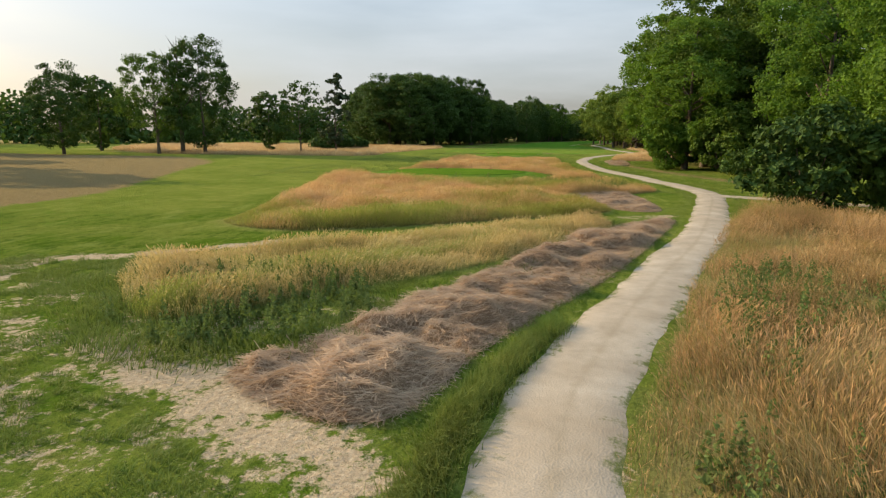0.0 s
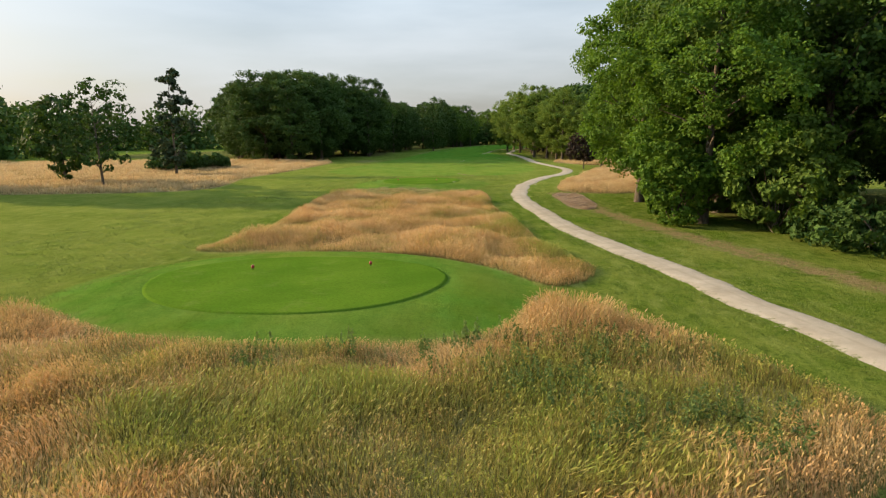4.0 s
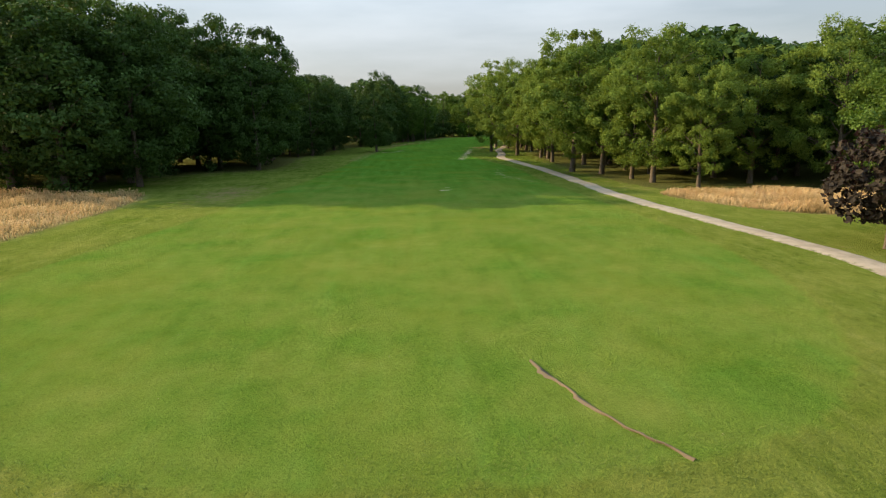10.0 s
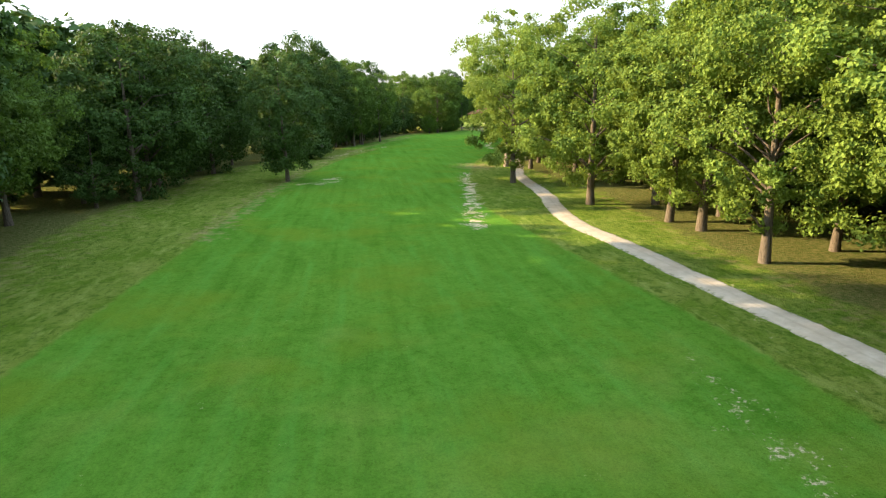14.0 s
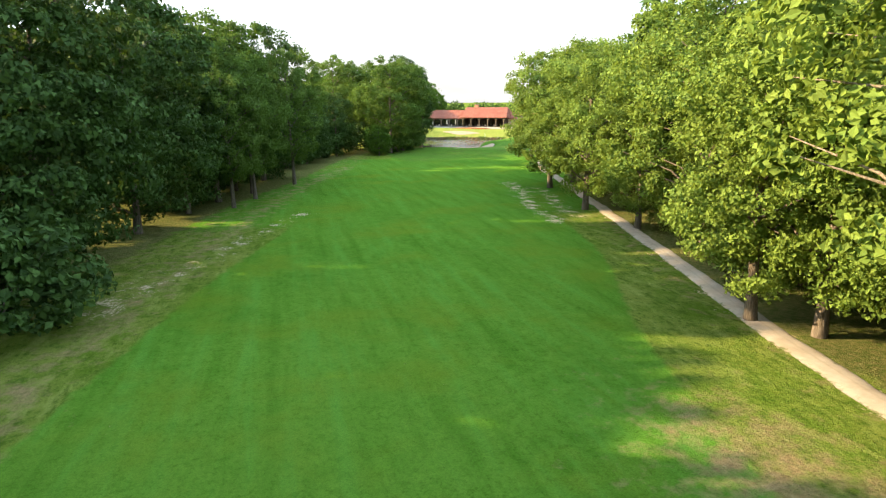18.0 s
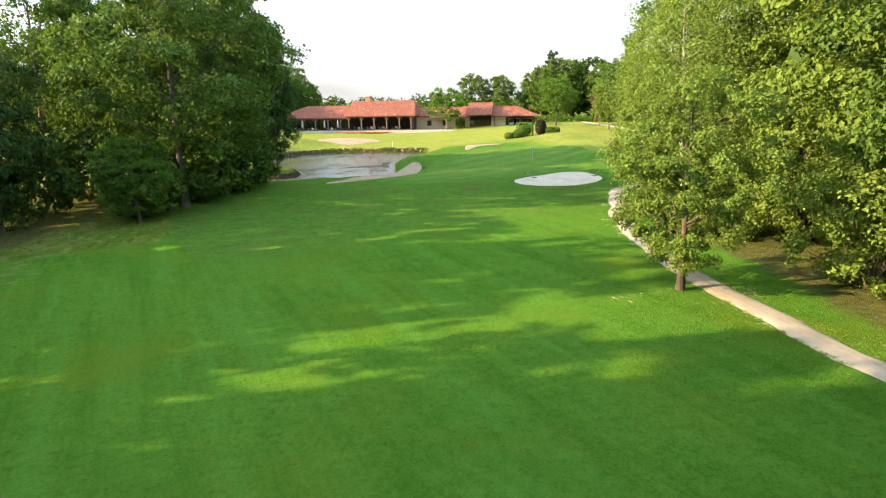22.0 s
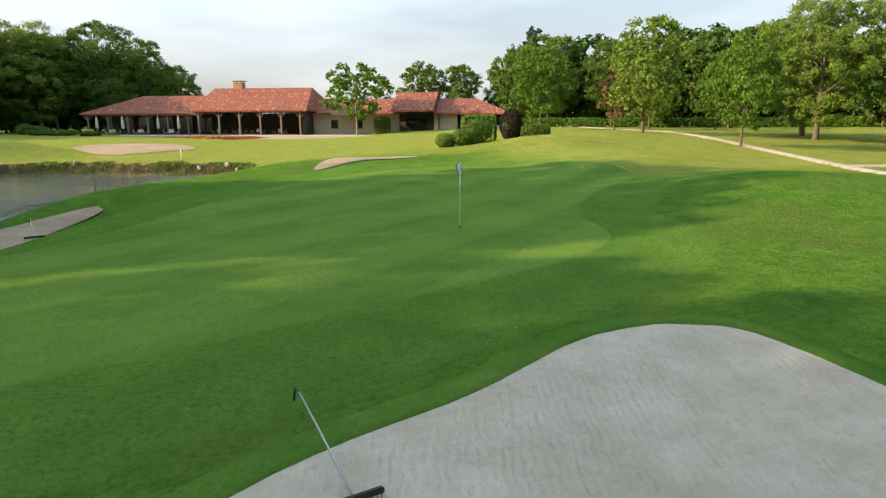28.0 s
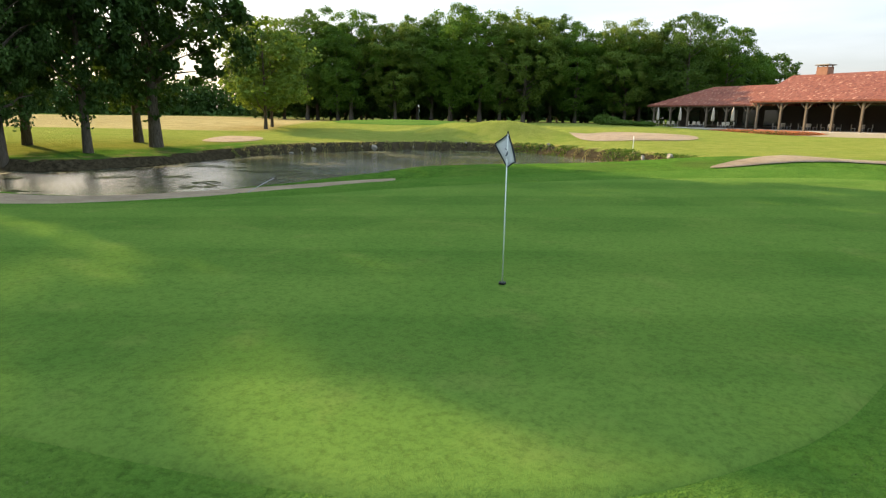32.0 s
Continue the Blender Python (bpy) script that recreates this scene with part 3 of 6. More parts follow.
def height(x, y):
    """The lie of the land."""
    z = 0.18 * np.sin(x * 0.071 + 1.3) * np.sin(y * 0.043) * smooth(-150, -90, y)
    # tee platforms
    for cx, cy, rx, ry in (TEE_A, TEE_B):
        r = np.hypot((x - cx) / (rx + 4.2), (y - cy) / (ry + 4.2))
        z = z * (1 - smooth(1.15, 0.8, r)) + 0.42 * smooth(1.0, 0.62, r)
    # land rises towards the clubhouse
    z = z + 1.9 * smooth(76, 116, x) * smooth(296, 332, y) + 1.0 * smooth(335, 372, y) * smooth(100, 60, x)
    # bank beyond the pond, knolls by the green
    z = z + 1.75 * np.exp(-(((x - 53.8) / 5.0) ** 2 + ((y - 346) / 4.2) ** 2)) + 1.15 * np.exp(-(((x - 46.5) / 4.5) ** 2 + ((y - 350) / 4.5) ** 2)) + 0.35 * np.exp(-(((x - 64) / 10) ** 2 + ((y - 346) / 6) ** 2))
    z = z + 1.05 * np.exp(-(((x - 96) / 7) ** 2 + ((y - 322) / 5) ** 2)) + 0.8 * np.exp(-(((x - 94) / 5.5) ** 2 + ((y - 311) / 5) ** 2)) + 0.8 * np.exp(-(((x - 92) / 8) ** 2 + ((y - 298) / 5) ** 2))
    z = z - 0.30 * np.exp(-(((x - 58) / 6) ** 2 + ((y - 301) / 8) ** 2))
    z = z - 0.17 * np.exp(-(((x - 72) / 16) ** 2 + ((y - 297) / 14) ** 2))
    z = z + 0.6 * np.exp(-(((x - 31) / 13) ** 2 + ((y - 364) / 8) ** 2))
    z = z + 0.5 * np.exp(-(((x - 77) / 5) ** 2 + ((y - 322) / 4) ** 2))
    return z


def height_at(x, y):
    return float(ground_z(np.array([float(x)]), np.array([float(y)]))[0])


def ground_z(x, y):
    """The land with pond, bunkers and the bed of the road cut in."""
    z = height(x, y)
    near = (x > 20) & (x < 95) & (y > 270) & (y < 365)
    if near.any():
        xs, ys = x[near], y[near]
        d = signed(POND, xs, ys)
        # gentle slope on the side of the green, a steep bank opposite
        far = smooth(2, 7, -0.638 * (xs - 58.5) + 0.771 * (ys - 312))
        a = smooth(-1.9, -0.2, d) * (1 - far)
        zz = z[near] * (1 - a) - 0.72 * a
        a = smooth(-9.0, -1.6, d) * far
        zz = zz * (1 - a) + (-0.12 - 0.2 * smooth(325, 315, ys)) * a
        k = smooth(-0.95, 0.5, d)
        zz = zz * (1 - k) - 1.7 * k
        d = signed(BUNKER, xs, ys)
        zz = zz * (1 - smooth(-3.5, 0, d)) - 0.20 * smooth(-3.5, 0, d) - 0.24 * smooth(0, 2.6, d)
        d = distance(BUNKER_LINE, xs, ys)
        zz = zz - 0.36 * smooth(2.9, 1.4, d)
        z = z.copy()
        z[near] = zz
    return z


# ---------------------------------------------------------------- mesh helpers
def mesh_np(name, verts, faces, mat, attrs=(), smooth_faces=True):
    """A mesh from arrays: corners, faces of 3 or 4, and values at the corners."""
    verts, faces = np.asarray(verts, np.float32), np.asarray(faces, np.int32)
    me = bpy.data.meshes.new(name)
    n, k = faces.shape
    me.vertices.add(len(verts))
    me.vertices.foreach_set("co", verts.ravel())
    me.loops.add(n * k)
    me.loops.foreach_set("vertex_index", faces.ravel())
    me.polygons.add(n)
    me.polygons.foreach_set("loop_start", np.arange(0, n * k, k, dtype=np.int32))
    me.polygons.foreach_set("use_smooth", np.full(n, smooth_faces))
    for key, values in attrs:
        a = me.attributes.new(key, "FLOAT", "POINT")
        a.data.foreach_set("value", np.asarray(values, np.float32))
    me.update(calc_edges=True)
    if mat:
        me.materials.append(mat)
    return me


def part(name, data, material=None, parent=None, label="", at=None):
    """One mesh object, from a bmesh or mesh data, under a thing or a part."""
    if isinstance(data, bmesh.types.BMesh):
        me = bpy.data.meshes.new(name)
        data.to_mesh(me)
        data.free()
        if material:
            me.materials.append(material)
    else:
        me = data
    ob = new(name, me)
    if at is not None:
        ob.matrix_basis = at
    if parent:
        ob.parent = parent
    return tagged(ob, label)


def thing(name, at, label, category, group="", kind=""):
    ob = new(name)
    ob.empty_display_size = 0.2
    ob.matrix_basis = at
    return tagged(ob, label, category, group, kind)


def add_box(bm, x0, x1, y0, y1, z0, z1, m=Matrix()):
    v = [bm.verts.new(m @ Vector(c)) for c in ((x0, y0, z0), (x1, y0, z0), (x1, y1, z0), (x0, y1, z0), (x0, y0, z1), (x1, y0, z1), (x1, y1, z1), (x0, y1, z1))]
    for f in ((3, 2, 1, 0), (4, 5, 6, 7), (0, 1, 5, 4), (1, 2, 6, 5), (2, 3, 7, 6), (3, 0, 4, 7)):
        bm.faces.new([v[i] for i in f])


def box(x0, x1, y0, y1, z0, z1, bevel=0.0):
    bm = bmesh.new()
    add_box(bm, x0, x1, y0, y1, z0, z1)
    if bevel:
        bmesh.ops.bevel(bm, geom=bm.edges[:], offset=bevel, segments=2, affect="EDGES")
    return bm


def tube(points, radii, sides=8):
    """A bent tapering tube with closed ends: corners and quads."""
    pts, vs, fs = [Vector(p) for p in points], [], []
    for i, p in enumerate(pts):
        d = (pts[min(i + 1, len(pts) - 1)] - pts[max(i - 1, 0)]).normalized()
        a = d.orthogonal().normalized()
        b = d.cross(a)
        for s in range(sides):
            w = 2 * math.pi * s / sides
            vs.append(p + (a * math.cos(w) + b * math.sin(w)) * radii[i])
        if i:
            o = len(vs) - 2 * sides
            fs += [(o + s, o + (s + 1) % sides, o + sides + (s + 1) % sides, o + sides + s) for s in range(sides)]
    return vs, fs


def tube_bm(points, radii, sides=8):
    bm = bmesh.new()
    vs, fs = tube(points, radii, sides)
    bv = [bm.verts.new(v) for v in vs]
    for f in fs:
        bm.faces.new([bv[i] for i in f]).smooth = True
    bm.faces.new(bv[:sides][::-1])
    bm.faces.new(bv[-sides:])
    return bm


def disc_mesh(name, outline, lift, mat, rings=10, attrs=None, zf=None, tuck=False):
    """A surface that fills an outline and follows the land a little above it."""
    c = outline.mean(0)
    vs = [np.array([[c[0], c[1]]])]
    for r in range(1, rings + 1):
        vs.append(c + (outline - c) * (r / rings))
    if tuck:
        vs[-3] = c + (outline - c) * 0.968
        vs[-2] = c + (outline - c) * 0.988
    v = np.concatenate(vs)
    n = len(outline)
    z = (zf or ground_z)(v[:, 0], v[:, 1]) + lift
    z[-n:] -= lift * 0.6 if not tuck else lift + 0.03
    tri = [(0, 1 + i, 1 + (i + 1) % n) for i in range(n)]
    quads = []
    for r in range(rings - 1):
        a, b = 1 + r * n, 1 + (r + 1) * n
        for i in range(n):
            quads.append((a + i, b + i, b + (i + 1) % n))
            quads.append((a + i, b + (i + 1) % n, a + (i + 1) % n))
    return mesh_np(name, np.c_[v, z], np.array(tri + quads), mat)


# ---------------------------------------------------------------- ground
def ground():
    def axis(lo, hi, step, far, grow=1.25):
        a = list(np.arange(lo, hi + step / 2, step))
        s, v = step, hi
        while v < far:
            s *= grow
            v += s
            a.append(v)
        s, v = step, lo
        while v > -far:
            s *= grow
            v -= s
            a.insert(0, v)
        return np.array(a)

    xs, ys = axis(-32, 104, 0.65, 2600), axis(-122, 352, 0.8, 2900)
    X, Y = np.meshgrid(xs, ys)
    x, y = X.ravel(), Y.ravel()
    z = ground_z(x, y)
    core = (np.abs(x) < 160) & (y > -160) & (y < 440)
    xi, yi = x[core], y[core]

    def zone(f):
        r = np.zeros(len(x))
        r[core] = f(xi, yi)
        return r

    fair = zone(lambda a, b: np.maximum(smooth(-2.0, 1.2, signed(FAIRWAY, a, b)), 0.30 * smooth(-9, -2, signed(FAIRWAY, a, b)) * (b > 30)))
    # mown apron right of the meadows and the neighbouring fairway on the other side
    fair = np.maximum(fair, zone(lambda a, b: 0.42 * smooth(0, 3, a + 24) * smooth(-9.5, -12.5, a) * smooth(20, 5, b)))
    fair = np.maximum(fair, zone(lambda a, b: 0.36 * smooth(-12, 2, b) * smooth(20, 16, a) * smooth(-24, -20, a) * smooth(30, 10, b)))
    fair = np.maximum(fair, zone(lambda a, b: 0.8 * np.maximum(smooth(322, 330, b) * smooth(-20, 0, a), smooth(300, 306, b) * smooth(46, 43, a) * smooth(-20, 0, a))))
    fair = np.maximum(fair, zone(lambda a, b: 0.52 * smooth(-0.5, 0.6, signed(spline(MOUND, 6, True), a, b))))
    fair = np.maximum(fair, zone(lambda a, b: 0.46 * smooth(22, 30, a - 30) * smooth(250, 262, b) * smooth(110, 96, a)))
    fair = np.maximum(fair, zone(lambda a, b: 0.75 * smooth(196, 216, b) * smooth(-16, -11, signed(FAIRWAY, a, b)) * smooth(276, 268, b)))
    wood = zone(lambda a, b: np.maximum.reduce([smooth(-2.5, 2, signed(w, a, b)) for w in (WOOD_L, WOOD_R, GROVE, BELT)]))
    dry = zone(lambda a, b: np.maximum.reduce([
        0.36 * smooth(-11, -2, signed(WOOD_L, a, b)) * (a < 24),
        0.55 * np.exp(-(((a + 18) / 5) ** 2 + ((b - 66) / 12) ** 2)),
        0.36 * smooth(-6, -1, signed(WOOD_R, a, b)) * smooth(222, 205, b),
        0.42 * smooth(-7, -2, signed(POND, a, b)) * smooth(50, 46, a) * smooth(304, 308, b),
        0.46 * np.exp(-((distance(spline([(-9, 120), (-8, 140), (-6, 156), (-5.4, 166), (-1.2, 188), (4, 214), (10, 237), (18, 258)]), a, b) / 2.6) ** 2)),
        # dry patch by the track; the sun patch there is put into its colour
        0.6 * np.exp(-(((a - 21) / 5) ** 2 + ((b - 166) / 9) ** 2)),
        0.75 * smooth(-0.6, 0.5, signed(HAY, a, b)), 0.75 * smooth(-0.6, 0.5, signed(HAY_B, a, b)),
        0.70 * smooth(-1.2, 0.6, signed(spline([(-7, -9), (-6.2, -15), (-2, -17.3), (3, -17), (7, -12.5), (4, -11), (-2, -9.4)], 4, True), a, b)),
        0.78 * np.exp(-((distance(spline([(16.2, -14), (17.2, -22), (17.8, -30), (20, -42), (22.5, -52), (25, -60)]), a, b) / 1.3) ** 2)),
        0.22 * smooth(80, 104, a) * smooth(290, 306, b),
        0.22 * smooth(-106, -112, b),
        0.16 * smooth(-97, -102, b) * smooth(8, 5, a) * smooth(-14, -9, a),
        0.95 * smooth(-1.5, 1.0, signed(FIELD, a, b))]))
    soil = zone(lambda a, b: np.maximum.reduce([
        1.0 * np.exp(-((distance(spline([(0.9, -105.3), (3, -106.2), (4.8, -107.3), (6.6, -108.6), (8, -109.6)]), a, b) / 0.72) ** 2)),
        0.9 * np.exp(-((distance(spline([(-8, -102), (-6.0, -101), (-6.9, -99.1), (-4.6, -97.5)]), a, b) / 0.6) ** 2)),
        0.52 * np.exp(-((distance(spline([(2.6, -91.1), (5.4, -89.4), (8.6, -86.9), (11.3, -84.6), (14.2, -82.6)]), a, b) / 0.8) ** 2)),
        0.55 * smooth(-0.2, 0.8, signed(HAY_B, a, b)),
        0.42 * smooth(-98, -103, b) * smooth(7, 4, a) * smooth(-12, -8, a),
        0.54 * np.exp(-((distance(spline([(12.0, 120), (14.6, 136), (15.9, 145), (16.6, 151), (17.8, 157)]), a, b) / 1.3) ** 2)),
        0.36 * np.exp(-((distance(spline([(16.5, 72), (14.5, 80), (15, 92)]), a, b) / 1.3) ** 2)),
        0.53 * np.exp(-((distance(spline([(31.8, 204), (31.9, 208), (32.6, 213), (34, 218.5), (35.2, 222), (36.2, 227), (37, 230.5)]), a, b) / 1.4) ** 2)),
        0.47 * np.exp(-((distance(spline([(34.8, 205.5), (35.2, 211), (38.2, 222), (38.1, 226)]), a, b) / 1.3) ** 2)),
        0.40 * np.exp(-((distance(spline([(44, 248), (47, 248.5)]), a, b) / 1.0) ** 2)),
        0.49 * np.exp(-((distance(spline([(-4.2, 150), (-1.8, 150), (-0.6, 152), (-0.6, 155)]), a, b) / 1.5) ** 2)),
        0.50 * np.exp(-((distance(spline([(-3.4, 187), (-1.6, 194.5)]), a, b) / 0.7) ** 2)),
        0.75 * np.exp(-((distance(spline([(-4.6, -97.6), (-2.6, -95.6), (-0.4, -93.3)]), a, b) / 0.55) ** 2)),
        0.38 * np.exp(-((distance(spline([(-3, 186), (4, 203), (9, 215)]), a, b) / 1.5) ** 2)),
        0.75 * np.exp(-((distance(spline([(5.3, 64.3), (5.7, 64.3)]), a, b) / 0.7) ** 2)),
        0.6 * np.exp(-((distance(spline([(5.6, 66.9), (5.8, 66.9)]), a, b) / 0.6) ** 2)),
        0.42 * np.exp(-((distance(ROAD, a, b) / 1.7) ** 2)) * 0.8]))
    straw = zone(lambda a, b: np.maximum.reduce([smooth(-0.4, 0.8, signed(w, a, b)) * 0.55 for w in MEADOWS.values()] + [smooth(-0.5, 1, signed(LEFT_MEADOW, a, b)) * 0.8]))
    straw = np.maximum(straw, zone(lambda a, b: 0.8 * smooth(-1, 1.5, signed(FAR_MEADOW, a, b))))
    bank = zone(lambda a, b: smooth(-1.6, -0.7, signed(POND, a, b)) * smooth(2, 7, -0.638 * (a - 58.5) + 0.771 * (b - 312)))
    lush = zone(lambda a, b: smooth(246, 282, b) * smooth(112, 92, a + 0.6 * np.maximum(b - 292, 0)) * smooth(-3, 0, a - 30) * (b < 330))
    for cx, cy, rx, ry in (TEE_A, TEE_B):
        fair = np.maximum(fair, zone(lambda a, b: smooth(1.25, 1.05, np.hypot((a - cx) / (rx + 2.6), (b - cy) / (ry + 2.6)))))
    lush = np.maximum(lush, zone(lambda a, b: smooth(9, 5, -signed(GREEN, a, b)) * smooth(50, 56, a) * smooth(92, 84, a) * (signed(POND, a, b) < -0.5)))
    # stretches of lawn that lie in the sun, coloured paler and yellower
    pale = zone(lambda a, b: np.maximum.reduce([smooth(320, 334, b) * smooth(-20, 0, a) * smooth(150, 110, a), smooth(302, 308, b) * smooth(42, 38, a) * smooth(-20, 0, a),
                                                smooth(84, 94, a) * smooth(296, 306, b), 0.50 * smooth(-30, 0, b) * smooth(115, 45, b), 0.30 * smooth(-100, -90, b) * smooth(-20, -50, b), 0.6 * smooth(-95, -85, b) * smooth(14, -4, b) * smooth(-6, -12, a)]))
    fringe = zone(lambda a, b: smooth(3.4, 2.2, -signed(GREEN, a, b)) * (signed(POND, a, b) < -1))
    straw[~core] = 0.75 * ((x[~core] < -40) & (y[~core] < 140))
    nx, ny = len(xs), len(ys)
    i = (np.arange(ny - 1)[:, None] * nx + np.arange(nx - 1)[None]).ravel()
    # the bed lies deeper below the laid surfaces
    sunk = core & (x > 35) & (y > 270) & (y < 330)
    zi = z[sunk]
    zi = zi - 0.16 * smooth(0.2, 0.9, signed(BUNKER, x[sunk], y[sunk])) - 0.10 * smooth(1.3, 2.4, signed(GREEN, x[sunk], y[sunk])) - 0.12 * smooth(1.5, 0.7, distance(BUNKER_LINE, x[sunk], y[sunk]))
    z[sunk] = zi
    me = mesh_np("ground", np.c_[x, y, z], np.c_[i, i + 1, i + nx + 1, i + nx], M_GROUND,
                 (("fairway", fair), ("wood", wood), ("dry", dry), ("soil", soil), ("straw", straw), ("bank", bank), ("lush", lush), ("pale", pale), ("fringe", fringe)))
    tagged(part("ground", me), "rolling golf course turf with mown fairway and dry rough", "ground", kind="structure")


ground()


def ribbon(name, line, width, mat, label, category, lift=0.035, across=8):
    d = np.gradient(line, axis=0)
    d /= np.linalg.norm(d, axis=1)[:, None]
    nrm = np.c_[-d[:, 1], d[:, 0]]
    rng = np.random.default_rng(3)
    wob = np.convolve(rng.normal(0, 0.24, len(line)), np.ones(6) / 6, "same")
    vs, edge, rut = [], [], []
    half = width / 2 * (1 - 0.27 * smooth(120, 215, line[:, 1]))
    for s in np.linspace(-1, 1, across + 1):
        o = line + nrm * (s * (half[:, None] + wob[:, None] * (1 if s > 0 else -1)))
        z = ground_z(o[:, 0], o[:, 1]) + lift * (1 - abs(s) ** 3) - (0.02 if abs(s) == 1 else 0) + 0.03 * (1 - s * s)
        vs.append(np.c_[o, z])
        edge.append(np.full(len(line), abs(s)))
        rut.append(np.full(len(line), max(0.0, 1 - abs(s) * 4)))
    n = len(line)
    i = (np.arange(across)[:, None] * n + np.arange(n - 1)[None]).ravel()
    me = mesh_np(name, np.concatenate(vs), np.c_[i, i + 1, i + n + 1, i + n], mat, (("edge", np.concatenate(edge)), ("rut", np.concatenate(rut))))
    return tagged(part(name, me), label, category, kind="structure")


def resample(line, step):
    s = np.r_[0, np.cumsum(np.hypot(*np.diff(line, axis=0).T))]
    q = np.arange(0, s[-1], step)
    return np.c_[np.interp(q, s, line[:, 0]), np.interp(q, s, line[:, 1])]


ribbon("road", resample(ROAD, 0.6), 1.95, M_PATH, "winding pale gravel cart track with worn ruts", "track")
ribbon("ground_rut", resample(spline([(4.95, 17.4), (5.6, 15.2), (6.3, 13.3), (7.0, 12.3), (7.4, 11.7)], 8), 0.2), 0.13, M_EARTH, "bare earth rut scarred into the fairway turf", "rut", 0.02, 4)
ribbon("road_spur", resample(SPUR, 0.6), 1.7, M_PATH, "narrow gravel side track branching off", "track")
ribbon("road_park", resample(PARK_ROAD, 1.0), 2.0, M_PATH, "pale gravel track to the clubhouse", "track", 0.08)
ribbon("road_park_spur", resample(PARK_SPUR, 1.0), 1.6, M_PATH, "pale gravel side track through the park", "track", 0.08)


def ellipse(cx, cy, rx, ry, n=64):
    a = np.linspace(0, 2 * math.pi, n, endpoint=False)
    return np.c_[cx + rx * np.cos(a) * (1 + 0.03 * np.sin(3 * a)), cy + ry * np.sin(a) * (1 + 0.02 * np.cos(2 * a + 1))]


tagged(part("putting_green", disc_mesh("putting_green", GREEN, 0.022, M_GREEN, 22, tuck=True)), "closely mown putting green with faint mowing lanes", "putting green", kind="structure")
for cx, cy, rx, ry in (TEE_A, TEE_B):
    tagged(part("tee_ground", disc_mesh("tee_ground", ellipse(cx, cy, rx, ry), 0.06, M_TEE, 12, tuck=True)), "oval raised tee of bright mown turf", "tee", kind="structure")


def lip(name, outline, width, up, label):
    """A turf edge that rolls over the rim of the sand."""
    d = np.roll(outline, -1, 0) - np.roll(outline, 1, 0)
    d /= np.linalg.norm(d, axis=1)[:, None]
    nrm = np.c_[d[:, 1], -d[:, 0]]
    if signed(outline, *(outline[:1] + nrm[:1] * 0.05).T)[0] > 0:
        nrm = -nrm
    rng = np.random.default_rng(6)
    w = np.convolve(rng.normal(0, 0.05, len(outline)), np.ones(3) / 3, "same")[:, None]
    vs = []
    for o, z in ((-0.14, -0.07), (-0.05, up * 0.8), (0.10, up), (0.45, up * 0.55), (width, -0.02)):
        q = outline + nrm * (o + w)
        vs.append(np.c_[q, ground_z(q[:, 0], q[:, 1]) + z])
    n = len(outline)
    fs = [(r * n + i, r * n + (i + 1) % n, (r + 1) * n + (i + 1) % n, (r + 1) * n + i) for r in range(4) for i in range(n)]
    tagged(part(name, mesh_np(name, np.concatenate(vs), fs, M_LIP)), label, "turf edge", kind="structure")


lip("trim_bunker", BUNKER, 0.5, 0.06, "rolled turf edge of the bunker")
tagged(part("bunker", disc_mesh("bunker", BUNKER, 0.06, M_SAND, 12)), "pale raked sand bunker beside the green", "bunker", kind="structure")


def bunker_banana():
    line = resample(BUNKER_LINE, 0.4)
    k = np.linspace(0, 1, len(line))
    half = 2.25 * np.sqrt(np.clip(1 - np.abs(2 * k - 1) ** 4.5, 0, 1)) * (0.75 + 0.25 * np.sin(k * 5))
    d = np.gradient(line, axis=0)
    d /= np.linalg.norm(d, axis=1)[:, None]
    nrm = np.c_[-d[:, 1], d[:, 0]]
    vs = []
    for s in np.linspace(-1, 1, 9):
        o = line + nrm * (s * half)[:, None]
        vs.append(np.c_[o, ground_z(o[:, 0], o[:, 1]) + 0.05 * (1 - s * s) - 0.05 * (abs(s) == 1) + 0.02])
    n = len(line)
    i = (np.arange(8)[:, None] * n + np.arange(n - 1)[None]).ravel()
    me = mesh_np("bunker_long", np.concatenate(vs), np.c_[i, i + 1, i + n + 1, i + n], M_SAND_DARK)
    tagged(part("bunker_long", me), "long brown sand bunker between pond and green", "bunker", kind="structure")


bunker_banana()
for name, pts in (("bunker_far", [(75, 318), (78, 323), (82, 325.4), (85, 323.4), (80.5, 321.6)]), ("bunker_west", [(36, 324.6), (31, 331.6), (34, 333.2), (38, 329), (38.8, 325)]), ("bunker_club", [(59.5, 350.5), (62, 358.5), (70, 357.5), (71, 347), (66, 343.5), (62, 344.5)])):
    tagged(part(name, disc_mesh(name, spline(pts, 6, True), 0.10, M_SAND_DARK, 6)), "shallow brown sand bunker in the turf", "bunker", kind="structure")
wxs, wys = np.meshgrid(np.linspace(31, 78, 12), np.linspace(296, 344, 12))
wi = (np.arange(11)[:, None] * 12 + np.arange(11)[None]).ravel()
tagged(part("water", mesh_np("water", np.c_[wxs.ravel(), wys.ravel(), np.full(144, -0.82)], np.c_[wi, wi + 1, wi + 13, wi + 12], M_WATER)), "still brown-green pond with floating weed", "pond", kind="structure")
tagged(part("putting_green_far", disc_mesh("putting_green_far", ellipse(31, 363.5, 11, 6.5), 0.05, M_GREEN, 10)), "second putting green on a low dome behind the pond", "putting green", kind="structure")

